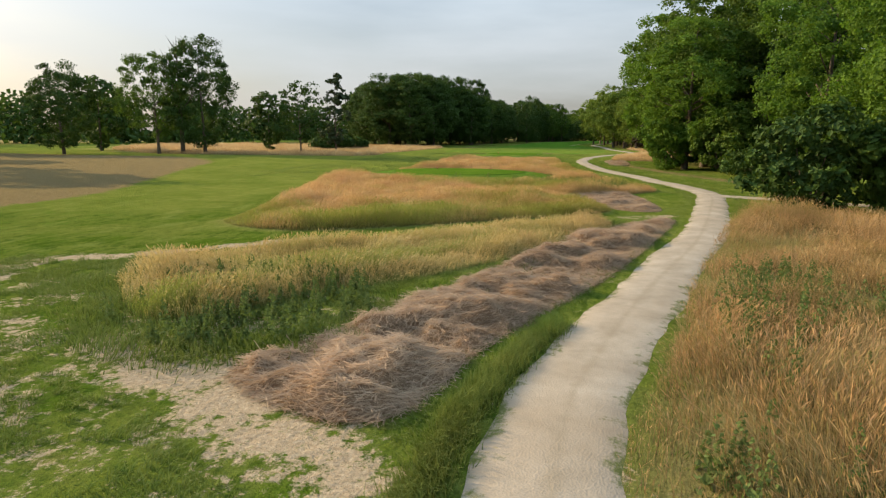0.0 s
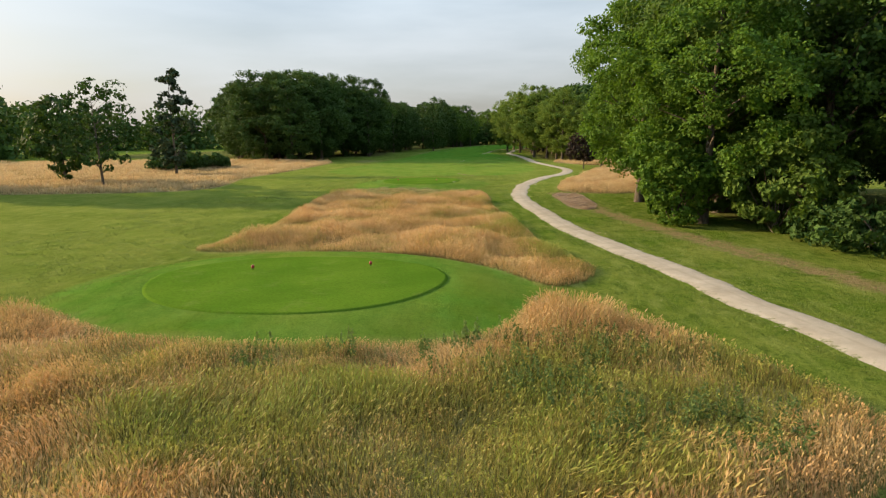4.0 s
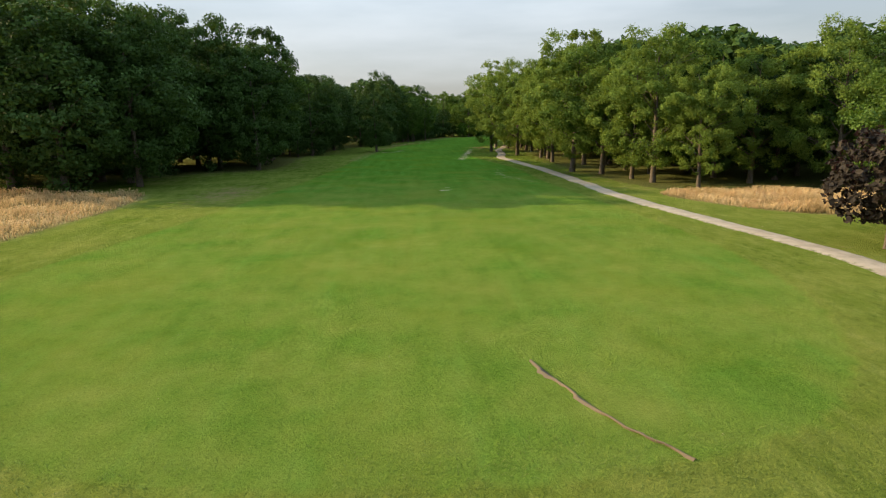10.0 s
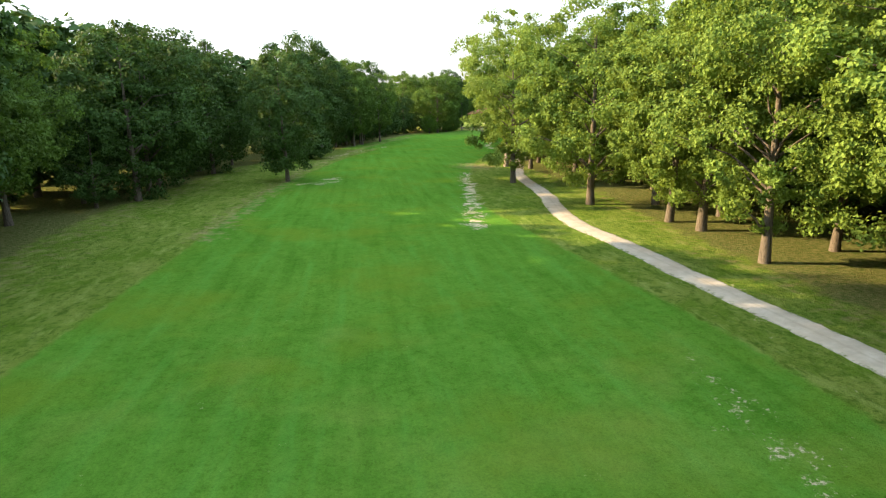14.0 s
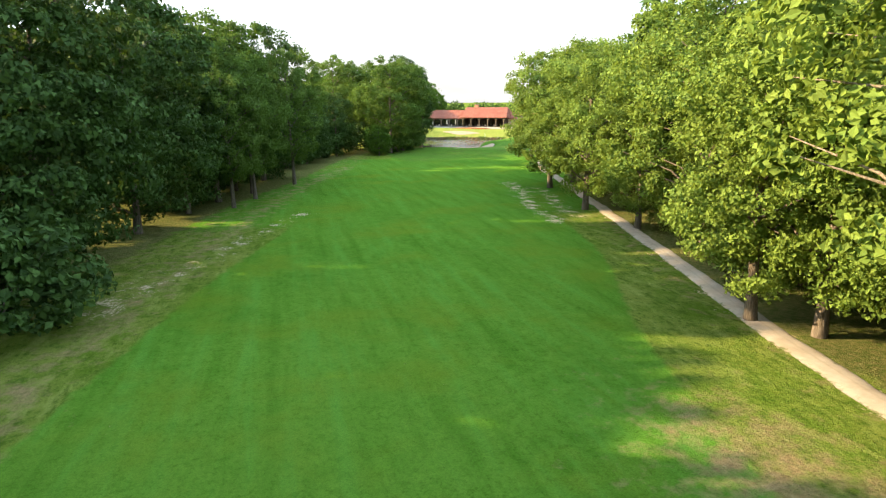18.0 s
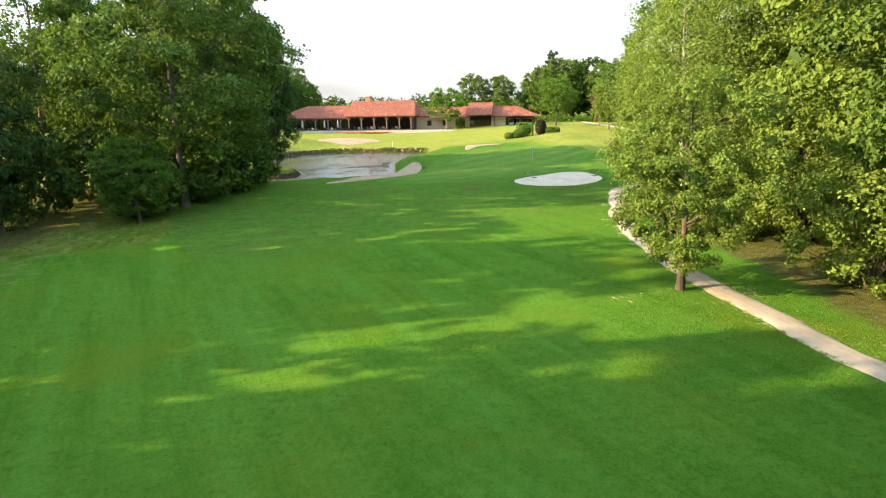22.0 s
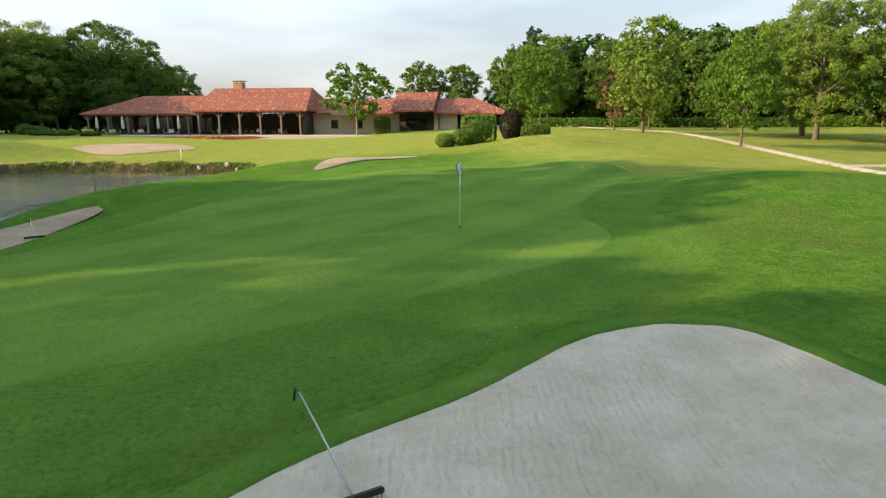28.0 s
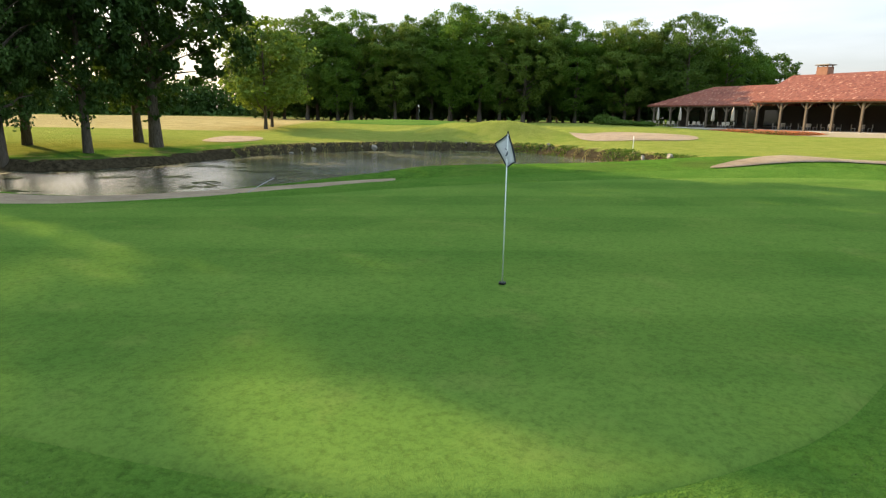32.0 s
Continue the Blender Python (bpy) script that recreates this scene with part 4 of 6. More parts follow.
# ---------------------------------------------------------------- trees
def leaves(centres, sizes, rng, flat=0.25, single=False, out=None):
    """Small pointed leaf sprays, two faces each, turned at random about the given places."""
    n = len(centres)
    c = rng.normal(size=(n, 3))
    if out is not None:
        c = c * 0.75 + out
    c /= np.linalg.norm(c, axis=1)[:, None]
    a = rng.normal(size=(n, 3))
    a -= c * (a * c).sum(1)[:, None]
    a /= np.linalg.norm(a, axis=1)[:, None]
    b = np.cross(c, a)
    s = sizes[:, None]
    if single:
        v = np.stack([centres - a * s, centres + a * s * 0.5 + b * s * 0.7, centres + a * s * 0.6 - b * s * 0.6 + c * s * flat], 1)
        return v.reshape(-1, 3), np.arange(3 * n).reshape(-1, 3)
    v = np.stack([centres - a * s, centres + b * s * 0.72 + c * s * flat, centres + a * s, centres - b * s * 0.72 + c * s * flat], 1)
    i = np.arange(n)[:, None] * 4
    f = np.concatenate([i + np.array([[0, 1, 2]]), i + np.array([[0, 2, 3]])], 0)
    return v.reshape(-1, 3), f


def crown(rng, top, low, radius, puffs, count, size, shape=0.5, droop=0.0, gaps=1.0):
    """Leaf clumps set through a billowing crown with an uneven outline. shape under 0.3: a pointed crown; gaps: spread of each clump."""
    pts, cs, outs = [], [], []
    tries = 0
    half, mid = (top - low) / 2, (top + low) / 2
    w1, w2, w3 = rng.random(3) * 6.28
    while len(cs) < puffs and tries < puffs * 40:
        tries += 1
        w = rng.random() * 2 * math.pi
        if shape < 0.3:
            u = rng.random() ** 0.85
            k = (u / shape) ** 0.6 if u < shape else ((1 - u) / (1 - shape)) ** 0.8
            rr = radius * (0.12 + 0.88 * k) * math.sqrt(rng.random())
            c = np.array([rr * math.cos(w), rr * math.sin(w), low + (top - low) * u])
        else:
            u = rng.uniform(-0.97, 0.90)
            k = max(0.0, 1 - abs(u - 0.03) ** 2.3) ** 0.5 * (1 + 0.20 * math.sin(2 * w + w1) + 0.16 * math.sin(3 * w + w2 + 2.5 * u) + 0.16 * math.sin(6 * u + w3 + w))
            rr = radius * 0.84 * k * rng.uniform(0.2, 1.0) ** 0.45
            c = np.array([rr * math.cos(w), rr * math.sin(w), mid + half * u * (0.9 + 0.1 * math.sin(3 * w + w3))])
        if not cs or ((np.array(cs) - c) ** 2).sum(1).min() > (radius * (0.34 if shape > 0.3 else 0.2)) ** 2:
            cs.append(c)
    per = max(4, count // max(1, len(cs)))
    for c in cs:
        r = radius * (0.20 + 0.16 * rng.random()) * (0.35 + 0.65 * gaps)
        out = c - np.array([0, 0, mid - half * 0.4])
        out /= np.linalg.norm(out) + 1e-6
        # each lobe is a handful of rounded sprays on its outer side
        sd = rng.normal(size=(8, 3))
        sd /= np.linalg.norm(sd, axis=1)[:, None]
        sd[(sd @ out) < -0.3] *= -1
        sub = c + sd * r * (0.5 + 0.35 * rng.random((8, 1))) * np.array([1.08, 1.08, 0.92])
        k = rng.integers(0, 8, per)
        d = rng.normal(size=(per, 3))
        d /= np.linalg.norm(d, axis=1)[:, None]
        p = sub[k] + d * (r * 0.46 * rng.random((per, 1)) ** 0.5) * np.array([1.1, 1.1, 0.8])
        if droop:
            p[:, 2] -= droop * rng.random(per) ** 2 * 2.0
        pts.append(p)
        outs.append(d * 0.6 + sd[k] * 0.5 + out * 0.25 + [0, 0, 0.25])
    p = np.concatenate(pts)
    return p, 1.12 * size * (0.6 + 0.8 * rng.random(len(p))), cs, np.concatenate(outs)


def limbs(rng, height, girth, cs, fork, lean=0.03, most=14, sides=7):
    """Trunk with root flare and limbs that reach the clumps: corners and faces."""
    vs, fs = [], []

    def add(points, radii, sd):
        v, f = tube(points, radii, sd)
        o = len(vs)
        vs.extend(tuple(q) for q in v)
        fs.extend(tuple(i + o for i in g) for g in f)

    sx, sy = rng.normal(0, lean, 2)
    spine = [(sx * z + 0.12 * math.sin(z * 0.5) * lean * 10, sy * z, z) for z in np.linspace(-0.3, height * 0.86, 9)]
    rad = [girth * (1.3 if i == 0 else 1.05 - 0.95 * i / 8.2) for i in range(9)]
    add(spine, rad, sides + 2)
    order = sorted(range(len(cs)), key=lambda i: rng.random())[:most]
    for i in order:
        c = cs[i]
        z0 = min(max(fork, c[2] - 0.35 * math.hypot(c[0], c[1]) - 1.0), height * 0.8)
        s = Vector((sx * z0, sy * z0, z0))
        e = Vector(c)
        m = s.lerp(e, 0.5) + Vector((0, 0, 0.10 * (e - s).length)) + Vector(rng.normal(0, 0.2, 3))
        g = girth * 0.42 * (1 - z0 / (height * 1.15))
        add([s, s.lerp(m, 0.55) + Vector(rng.normal(0, 0.08, 3)), m, e], [g, g * 0.75, g * 0.5, g * 0.16], 5)
    return np.array(vs), np.array(fs)


class TreeKind:
    """One grown form of a tree; its copies share the meshes."""

    def __init__(self, seed, height, low, radius, leaf, bark, puffs=60, count=7000, size=0.26, shape=0.45, girth=0.32, droop=0.0, most=14, gaps=1.0, fork=None, single=False):
        rng = np.random.default_rng(seed)
        p, s, cs, outs = crown(rng, height, low, radius, puffs, count, size, shape, droop, gaps)
        v, f = leaves(p, s, rng, single=single, out=outs)
        self.cv, self.cf = v, f
        self.crown = mesh_np("crown", v, f, leaf, smooth_faces=False)
        v, f = limbs(rng, height, girth, cs, fork if fork is not None else max(low * 0.9, 1.2), most=most)
        self.trunk = mesh_np("trunk", v, f, bark)
        self.tv, self.tf = v, f
        self.height = height

    def plant(self, x, y, height, label, group="", turn=None, name="tree", category="tree", rng=random, wide=1.0, z=None):
        k = height / self.height
        turn = rng.random() * 6.28 if turn is None else turn
        t = thing(name, Matrix.LocRotScale((x, y, (height_at(x, y) if z is None else z) - 0.05), Euler((0, 0, turn)), (k * wide, k * wide, k)), label, category, group)
        part("trunk", self.trunk, None, t)
        part("crown", self.crown, None, t)
        return t


random.seed(11)
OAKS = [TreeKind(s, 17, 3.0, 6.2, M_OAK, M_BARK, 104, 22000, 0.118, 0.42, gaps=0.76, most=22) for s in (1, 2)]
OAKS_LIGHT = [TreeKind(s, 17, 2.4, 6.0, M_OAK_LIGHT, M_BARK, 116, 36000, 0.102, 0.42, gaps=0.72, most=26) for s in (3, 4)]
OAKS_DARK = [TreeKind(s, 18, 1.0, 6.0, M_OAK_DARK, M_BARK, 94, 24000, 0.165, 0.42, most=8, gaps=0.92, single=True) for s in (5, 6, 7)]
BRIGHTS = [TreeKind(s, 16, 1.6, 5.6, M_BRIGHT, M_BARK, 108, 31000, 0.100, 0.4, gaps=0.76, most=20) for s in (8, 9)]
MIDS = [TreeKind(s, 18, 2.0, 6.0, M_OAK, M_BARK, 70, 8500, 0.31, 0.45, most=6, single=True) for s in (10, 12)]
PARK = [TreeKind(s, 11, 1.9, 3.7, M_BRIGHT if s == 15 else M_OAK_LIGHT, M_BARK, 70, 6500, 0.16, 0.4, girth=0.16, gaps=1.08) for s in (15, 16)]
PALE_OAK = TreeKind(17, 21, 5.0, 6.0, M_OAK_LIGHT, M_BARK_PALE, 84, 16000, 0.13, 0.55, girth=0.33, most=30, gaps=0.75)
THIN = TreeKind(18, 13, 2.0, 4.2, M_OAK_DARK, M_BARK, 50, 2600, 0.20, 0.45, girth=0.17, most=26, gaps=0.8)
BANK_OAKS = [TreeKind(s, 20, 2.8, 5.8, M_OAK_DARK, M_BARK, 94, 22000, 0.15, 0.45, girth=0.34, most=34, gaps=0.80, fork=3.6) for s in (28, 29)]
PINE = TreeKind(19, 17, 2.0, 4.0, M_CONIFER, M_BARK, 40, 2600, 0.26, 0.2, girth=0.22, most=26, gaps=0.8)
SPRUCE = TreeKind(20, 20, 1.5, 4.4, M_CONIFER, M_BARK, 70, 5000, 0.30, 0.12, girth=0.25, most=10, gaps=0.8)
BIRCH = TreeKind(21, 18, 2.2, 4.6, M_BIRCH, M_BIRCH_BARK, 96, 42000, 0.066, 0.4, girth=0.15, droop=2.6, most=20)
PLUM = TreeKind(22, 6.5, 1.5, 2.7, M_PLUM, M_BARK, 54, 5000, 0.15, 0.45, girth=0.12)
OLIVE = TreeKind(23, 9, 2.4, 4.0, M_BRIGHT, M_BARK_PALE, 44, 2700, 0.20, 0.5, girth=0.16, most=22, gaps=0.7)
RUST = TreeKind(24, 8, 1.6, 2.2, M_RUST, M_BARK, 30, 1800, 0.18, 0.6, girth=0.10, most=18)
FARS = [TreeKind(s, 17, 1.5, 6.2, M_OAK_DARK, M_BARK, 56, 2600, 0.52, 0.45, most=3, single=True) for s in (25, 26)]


def bush(x, y, h, r, leaf, label, seed=1, count=3500, size=0.17, category="bush"):
    """A shrub of many stems with leaf clumps down to the ground."""
    rng = np.random.default_rng(seed)
    p, s, cs, outs = crown(rng, h, 0.25, r, 46, count, size, 0.42)
    v, f = leaves(p, s, rng, out=outs)
    t = thing("bush", pose(x, y, height_at(x, y) - 0.05), label, category)
    part("foliage", mesh_np("foliage", v, f, leaf, smooth_faces=False), None, t)
    vs, fs = [], []
    for c in cs[:12]:
        q, g = tube([(rng.normal(0, 0.15), rng.normal(0, 0.15), -0.1), tuple(c * 0.55), tuple(c)], [0.05, 0.035, 0.012], 5)
        o = len(vs)
        vs += [tuple(w) for w in q]
        fs += [tuple(i + o for i in w) for w in g]
    part("stem", mesh_np("stem", vs, fs, M_BARK), None, t)
    return t


L_OAK = "tall leafy oak with a dark furrowed trunk"
# open ground on the far side of the first hole
OAKS_DARK[0].plant(-79, -19.5, 15.8, "broad dark oak standing in dry meadow", "meadow trees", 0.4)
OAKS[0].plant(-64.6, -13, 18.3, "gnarled oak with open crown in dry meadow", "meadow trees", 1.0, wide=0.85)
OAKS_DARK[1].plant(-57, -10, 21, "tall dark oak beside a dead tree", "meadow trees", 2.0, wide=0.8)
THIN.plant(-39.4, -6.5, 13, "young thin-crowned tree at the meadow edge", "", 0.8)
PINE.plant(-42, 18.5, 17, "slender dark pine with open branches", "", 0.3, name="pine", category="pine")
for x, y, h in ((-50, 2, 12), (-86, -2, 15), (-98, -22, 16), (-90, -40, 15), (-120, -16, 16)):
    FARS[0].plant(x, y, h, "dark leafy tree in the meadow", "meadow trees", wide=0.9)


def dead_tree(x, y, h):
    rng = np.random.default_rng(5)
    vs, fs = [], []

    def add(points, radii):
        v, f = tube(points, radii, 6)
        o = len(vs)
        vs.extend(tuple(q) for q in v)
        fs.extend(tuple(i + o for i in g) for g in f)

    add([(0, 0, -0.3), (0.1, 0, h * 0.3), (-0.1, 0.1, h * 0.6), (0.2, 0, h)], [0.42, 0.30, 0.18, 0.03])
    for i in range(13):
        z = h * (0.35 + 0.045 * i)
        w = i * 2.4
        r = (h - z) * 0.30 + 0.8
        add([(0, 0, z), (r * 0.5 * math.cos(w), r * 0.5 * math.sin(w), z + r * 0.6), (r * math.cos(w), r * math.sin(w), z + r * 1.5)], [0.11, 0.07, 0.015])
        add([(r * 0.5 * math.cos(w), r * 0.5 * math.sin(w), z + r * 0.6), (r * 0.9 * math.cos(w + 0.6), r * 0.9 * math.sin(w + 0.6), z + r)], [0.05, 0.01])
    t = thing("dead_tree", pose(x, y, 0), "bare dead tree with grey branches", "tree")
    part("trunk", mesh_np("trunk", vs, fs, M_BARK), None, t)


dead_tree(-60.6, -11.6, 21)
bush(-49.5, 35, 3.2, 4.6, M_OAK_DARK, "low dark thicket in the dry meadow", 2, 3000, 0.3)
bush(-44.5, 38, 2.6, 3.4, M_OAK_DARK, "low dark thicket in the dry meadow", 3, 2500, 0.3)

# trees beside the field, added out of view to throw shade over the lawn
for x, y, h in ((-68, -61, 18), (-66, -80, 19), (-52, -98, 17)):
    MIDS[0].plant(x, y, h, "unseen leafy tree that shades the lawn", "meadow trees")

# grove right of the track at the start
for i, (x, y, h, kind) in enumerate(((28.5, -15, 20, 0), (29, -22, 22, 1), (30, -29, 17.5, 2), (26.6, -31.5, 23, 0), (23.2, -37.2, 18, 1), (32, -36.5, 22, 2), (39, -38.5, 21, 0),
                                     (36, -26, 22, 1), (45, -32, 21, 2), (34, -14, 20, 0), (44, -20, 21, 1), (52, -40, 20, 2))):
    (OAKS_DARK if i in (6, 8, 10) else BRIGHTS + OAKS)[kind % 3 if i in (6, 8, 10) else (kind + i) % 4].plant(x, y, h, "dense broadleaf tree with foliage to the ground", "grove trees")
BRIGHTS[0].plant(31.5, -54, 18, "bright green broadleaf tree at the grove edge", "grove trees", 1.1)
BRIGHTS[1].plant(33, -68, 17, "bright green broadleaf tree at the grove edge", "grove trees", 2.1)
BRIGHTS[0].plant(30.5, -80, 15, "bright green broadleaf tree at the grove edge", "grove trees", 3.0)
for x, y, h in ((46, -60, 20), (44, -78, 19), (40, -95, 19), (52, -90, 18), (36, -108, 17)):
    MIDS[0].plant(x, y, h, "leafy tree behind the grove edge", "grove trees")
bush(21.9, -78, 5.2, 3.4, M_OAK_DARK, "dark elder bush beside the track", 4, 7000, 0.15)
bush(26.5, -79.5, 5.8, 3.4, M_OAK, "large leafy bush beside tall grass", 5, 6000, 0.16)
bush(22.2, -35.2, 7.0, 3.0, M_BRIGHT, "dense leafy thicket at the grove edge", 61, 9000, 0.16)
bush(26.2, -41.5, 7.0, 3.4, M_OAK, "dense leafy thicket at the grove edge", 62, 8000, 0.16)
bush(27.5, -31.0, 6.0, 3.0, M_OAK, "dense leafy thicket at the grove edge", 63, 6000, 0.16)
bush(21.2, -37.4, 5.4, 2.6, M_BRIGHT, "dense leafy thicket at the grove edge", 64, 6000, 0.13)
bush(29, -48, 2.2, 4.0, M_OAK_DARK, "low bramble thicket under the trees", 6, 3500, 0.16)
BRIGHTS[1].plant(22.6, -23.2, 21, "bright green tree leaning over dry grass", "", 0.2)

# group beyond the second bend
PLUM.plant(27.8, 31.7, 6.6, "small purple-leaved plum tree beside the track", "", 0.4)
BRIGHTS[0].plant(34.6, 33.6, 19.0, "tall bright maple with pointed crown", "", 2.2, wide=0.6)
OAKS[1].plant(31.6, 34.5, 11, "young oak in the tree group", "", 1.2)
OAKS_LIGHT[0].plant(46, 20, 11, "broad leafy tree beyond the meadow", "", 0.9)
MIDS[1].plant(48, 36, 15, L_OAK, "", 0.5)
for x, y, h, r in ((38, 27, 2.6, 1.9), (42.5, 22.5, 2.1, 1.8), (45, 27.5, 2.3, 2.0), (36.5, 12, 2.2, 1.6)):
    bush(x, y, h, r, M_BRIGHT, "rounded green shrub in dry grass", int(x), 1800, 0.15)
bush(46, 9, 8.5, 4.6, M_BRIGHT, "tall leafy shrub beyond the meadow", 8, 5200, 0.22)

# edge trees along the right of the fairway
for i, (x, y, h) in enumerate(((29.7, 68.8, 17), (24.7, 85.2, 19.5), (24.7, 128.3, 19), (21.6, 145.7, 17.5), (30.6, 148.9, 18), (34.4, 143, 18), (28.2, 161.2, 16),
                              (29.8, 177.5, 15.5), (37.1, 209.1, 16.5), (40.1, 224.3, 17.5), (45.2, 228, 17))):
    OAKS_LIGHT[i % 2].plant(x, y, h, L_OAK, "fairway edge oaks")
PALE_OAK.plant(25.4, 164.9, 23, "tall half-bare oak with pale peeling trunk", "fairway edge oaks", 0.7)
OAKS_LIGHT[0].plant(47.5, 247.9, 9.2, "young round-headed oak on bare ground", "fairway edge oaks", 0.9)
OAKS[0].plant(71.2, 272, 17, "oak with ragged crown by the track bend", "fairway edge oaks", 1.9, wide=0.85)
BIRCH.plant(59.8, 259.2, 17.5, "weeping birch with pale trunk and yellow-green leaves", "", 0.3)
BIRCH.plant(67, 262.5, 16, "weeping birch with pale trunk and yellow-green leaves", "", 2.3)
for i, (x, y, h, r) in enumerate(((60, 251, 6.5, 3.6), (64, 255, 5.5, 3.0), (55.9, 256.2, 4.2, 2.0), (57.8, 253.8, 5.0, 2.4), (54.5, 244, 6, 3.4), (36, 183, 6, 3.2), (40, 197, 6.5, 3.4))):
    bush(x, y, h, r, M_BIRCH, "yellow-green shrubs under the wood edge", 20 + i, 12000, 0.075)

# woods
rng_w = random.Random(4)


def joined(name, spots, label):
    """Trees of the inner wood, one mass of foliage and one of stems."""
    vs, fs, ts, us = [], [], [], []
    o = u = 0
    for kind, x, y, h in spots:
        k, w = h / kind.height, rng_w.random() * 6.28
        r = np.array([[math.cos(w), -math.sin(w), 0], [math.sin(w), math.cos(w), 0], [0, 0, 1]]) * k
        at = np.array([x, y, height_at(x, y)])
        vs.append(kind.cv @ r.T + at)
        fs.append(kind.cf + o)
        o += len(kind.cv)
        ts.append(kind.tv @ r.T + at)
        us.append(kind.tf + u)
        u += len(kind.tv)
    # inner shade is put into the leaf colour: always the dark tone
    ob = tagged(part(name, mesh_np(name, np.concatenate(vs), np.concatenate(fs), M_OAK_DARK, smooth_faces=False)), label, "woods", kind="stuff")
    part("stem", mesh_np("stem", np.concatenate(ts), np.concatenate(us), M_BARK), None, ob)


# glades where the low sun comes in under or over the lower trees
GLADES = [(37, 207), (38.5, 212), (40, 222), (41, 227), (26, 138), (25, 147), (-9, 156), (31.4, 203.0), (16.7, 207.3), (14.3, 153.2), (23.9, 169.0), (35.1, 200.6), (35.1, 262.6), (40.3, 260.8), (40.4, 275.7), (58.3, 272.5), (30.9, 262.8), (40.3, 259.9), (27.7, 172.7), (21.5, 168.8), (8.2, 128.2)]


def tree_top(x, y, h):
    """The height a tree keeps where a glade lies down-sun of it."""
    for gx, gy in GLADES:
        dx, dy = x - gx, y - gy
        along, off = dx * SUN_FROM.x + dy * SUN_FROM.y, abs(dx * SUN_FROM.y - dy * SUN_FROM.x)
        if 4 < along < 75 and off < (4.2 if gy < 190 else 2.0):
            h = min(h, max(4.5 if gy < 190 else 13.0, along * math.tan(radians(SUN_EL)) - 1.5))
    return h


def wood(poly, xr, yr, step, near, kinds, label, group, hmin, hmax, keep=lambda x, y: True, join=""):
    spots = []
    y = yr[0]
    row = 0
    while y < yr[1]:
        x = xr[0] + (row % 2) * step / 2
        while x < xr[1]:
            px, py = x + rng_w.uniform(-1, 1) * step * 0.35, y + rng_w.uniform(-1, 1) * step * 0.35
            d = float(signed(poly, np.array([px]), np.array([py]))[0])
            if 0.5 < d < near and keep(px, py):
                kind, hh = rng_w.choice(kinds), tree_top(px, py, rng_w.uniform(hmin, hmax) * (0.85 if py < 92 and px > 0 else 1))
                if join:
                    spots.append((kind, px, py, hh))
                else:
                    kind.plant(px, py, hh, label, group, rng=rng_w, wide=rng_w.uniform(0.8, 1.05))
            x += step
        y += step * 0.87
        row += 1
    if join:
        joined(join, spots, label)


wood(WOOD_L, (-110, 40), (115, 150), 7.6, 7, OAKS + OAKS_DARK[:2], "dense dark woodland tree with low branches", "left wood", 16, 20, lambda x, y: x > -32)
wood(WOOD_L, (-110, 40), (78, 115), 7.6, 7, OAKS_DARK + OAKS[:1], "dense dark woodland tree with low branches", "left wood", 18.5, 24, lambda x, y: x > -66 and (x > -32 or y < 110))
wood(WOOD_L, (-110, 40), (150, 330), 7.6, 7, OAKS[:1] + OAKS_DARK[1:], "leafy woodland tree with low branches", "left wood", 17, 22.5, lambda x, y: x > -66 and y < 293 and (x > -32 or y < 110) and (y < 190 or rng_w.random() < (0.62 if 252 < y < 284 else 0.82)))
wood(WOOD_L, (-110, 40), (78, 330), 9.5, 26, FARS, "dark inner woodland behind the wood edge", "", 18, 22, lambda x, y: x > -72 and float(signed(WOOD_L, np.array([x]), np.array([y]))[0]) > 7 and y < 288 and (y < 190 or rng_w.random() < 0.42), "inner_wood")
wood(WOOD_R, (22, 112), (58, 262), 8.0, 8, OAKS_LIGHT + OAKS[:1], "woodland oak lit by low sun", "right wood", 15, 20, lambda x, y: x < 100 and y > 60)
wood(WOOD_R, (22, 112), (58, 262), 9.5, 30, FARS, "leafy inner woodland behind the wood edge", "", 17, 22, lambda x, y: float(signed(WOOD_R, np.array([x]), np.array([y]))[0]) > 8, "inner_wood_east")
for x, y, h in ((-37.5, 71.5, 22), (-45, 74, 22.5)):
    OAKS_DARK[2].plant(x, y, h, "dense dark woodland tree with low branches", "left wood", x, wide=1.15)
for x, y, h in ((-31, 75.5, 20), (-34, 80, 22), (-41, 78, 22.5), (-50, 79, 18.5), (-56, 84, 18), (-46, 84, 21)):
    OAKS_DARK[1].plant(x, y, h, "dense dark woodland tree with low branches", "left wood", y)
for x, y, h in ((-20, 140, 18), (-21.5, 152, 19), (-18, 165, 17)):
    OAKS_DARK[2].plant(x, y, h, "dense dark woodland tree with low branches", "left wood", y)
OAKS_DARK[0].plant(-6.2, 153.2, 17, "lone dark oak at the fairway edge", "", 0.5, wide=0.85)
for x, y, h in ((8.6, 238.6, 18), (1.9, 220.3, 16), (3.9, 226.3, 16.5)):
    OAKS[0].plant(x, y, h, "woodland tree with pale bare lower trunk", "left wood", wide=0.7)
bush(-7, 184.5, 5.4, 4.6, M_OAK_DARK, "dense dark shrub at the wood edge", 9, 6500, 0.17)
for i, (x, y) in enumerate(((-5, 231), (-2, 241), (3, 251), (7, 260), (10.5, 269), (14, 278), (19, 287), (23, 294), (4, 274), (-4, 256))):
    bush(x, y, 6.4, 4.6, M_OAK_DARK, "dark undergrowth thicket inside the wood", 90 + i, 3600, 0.22)
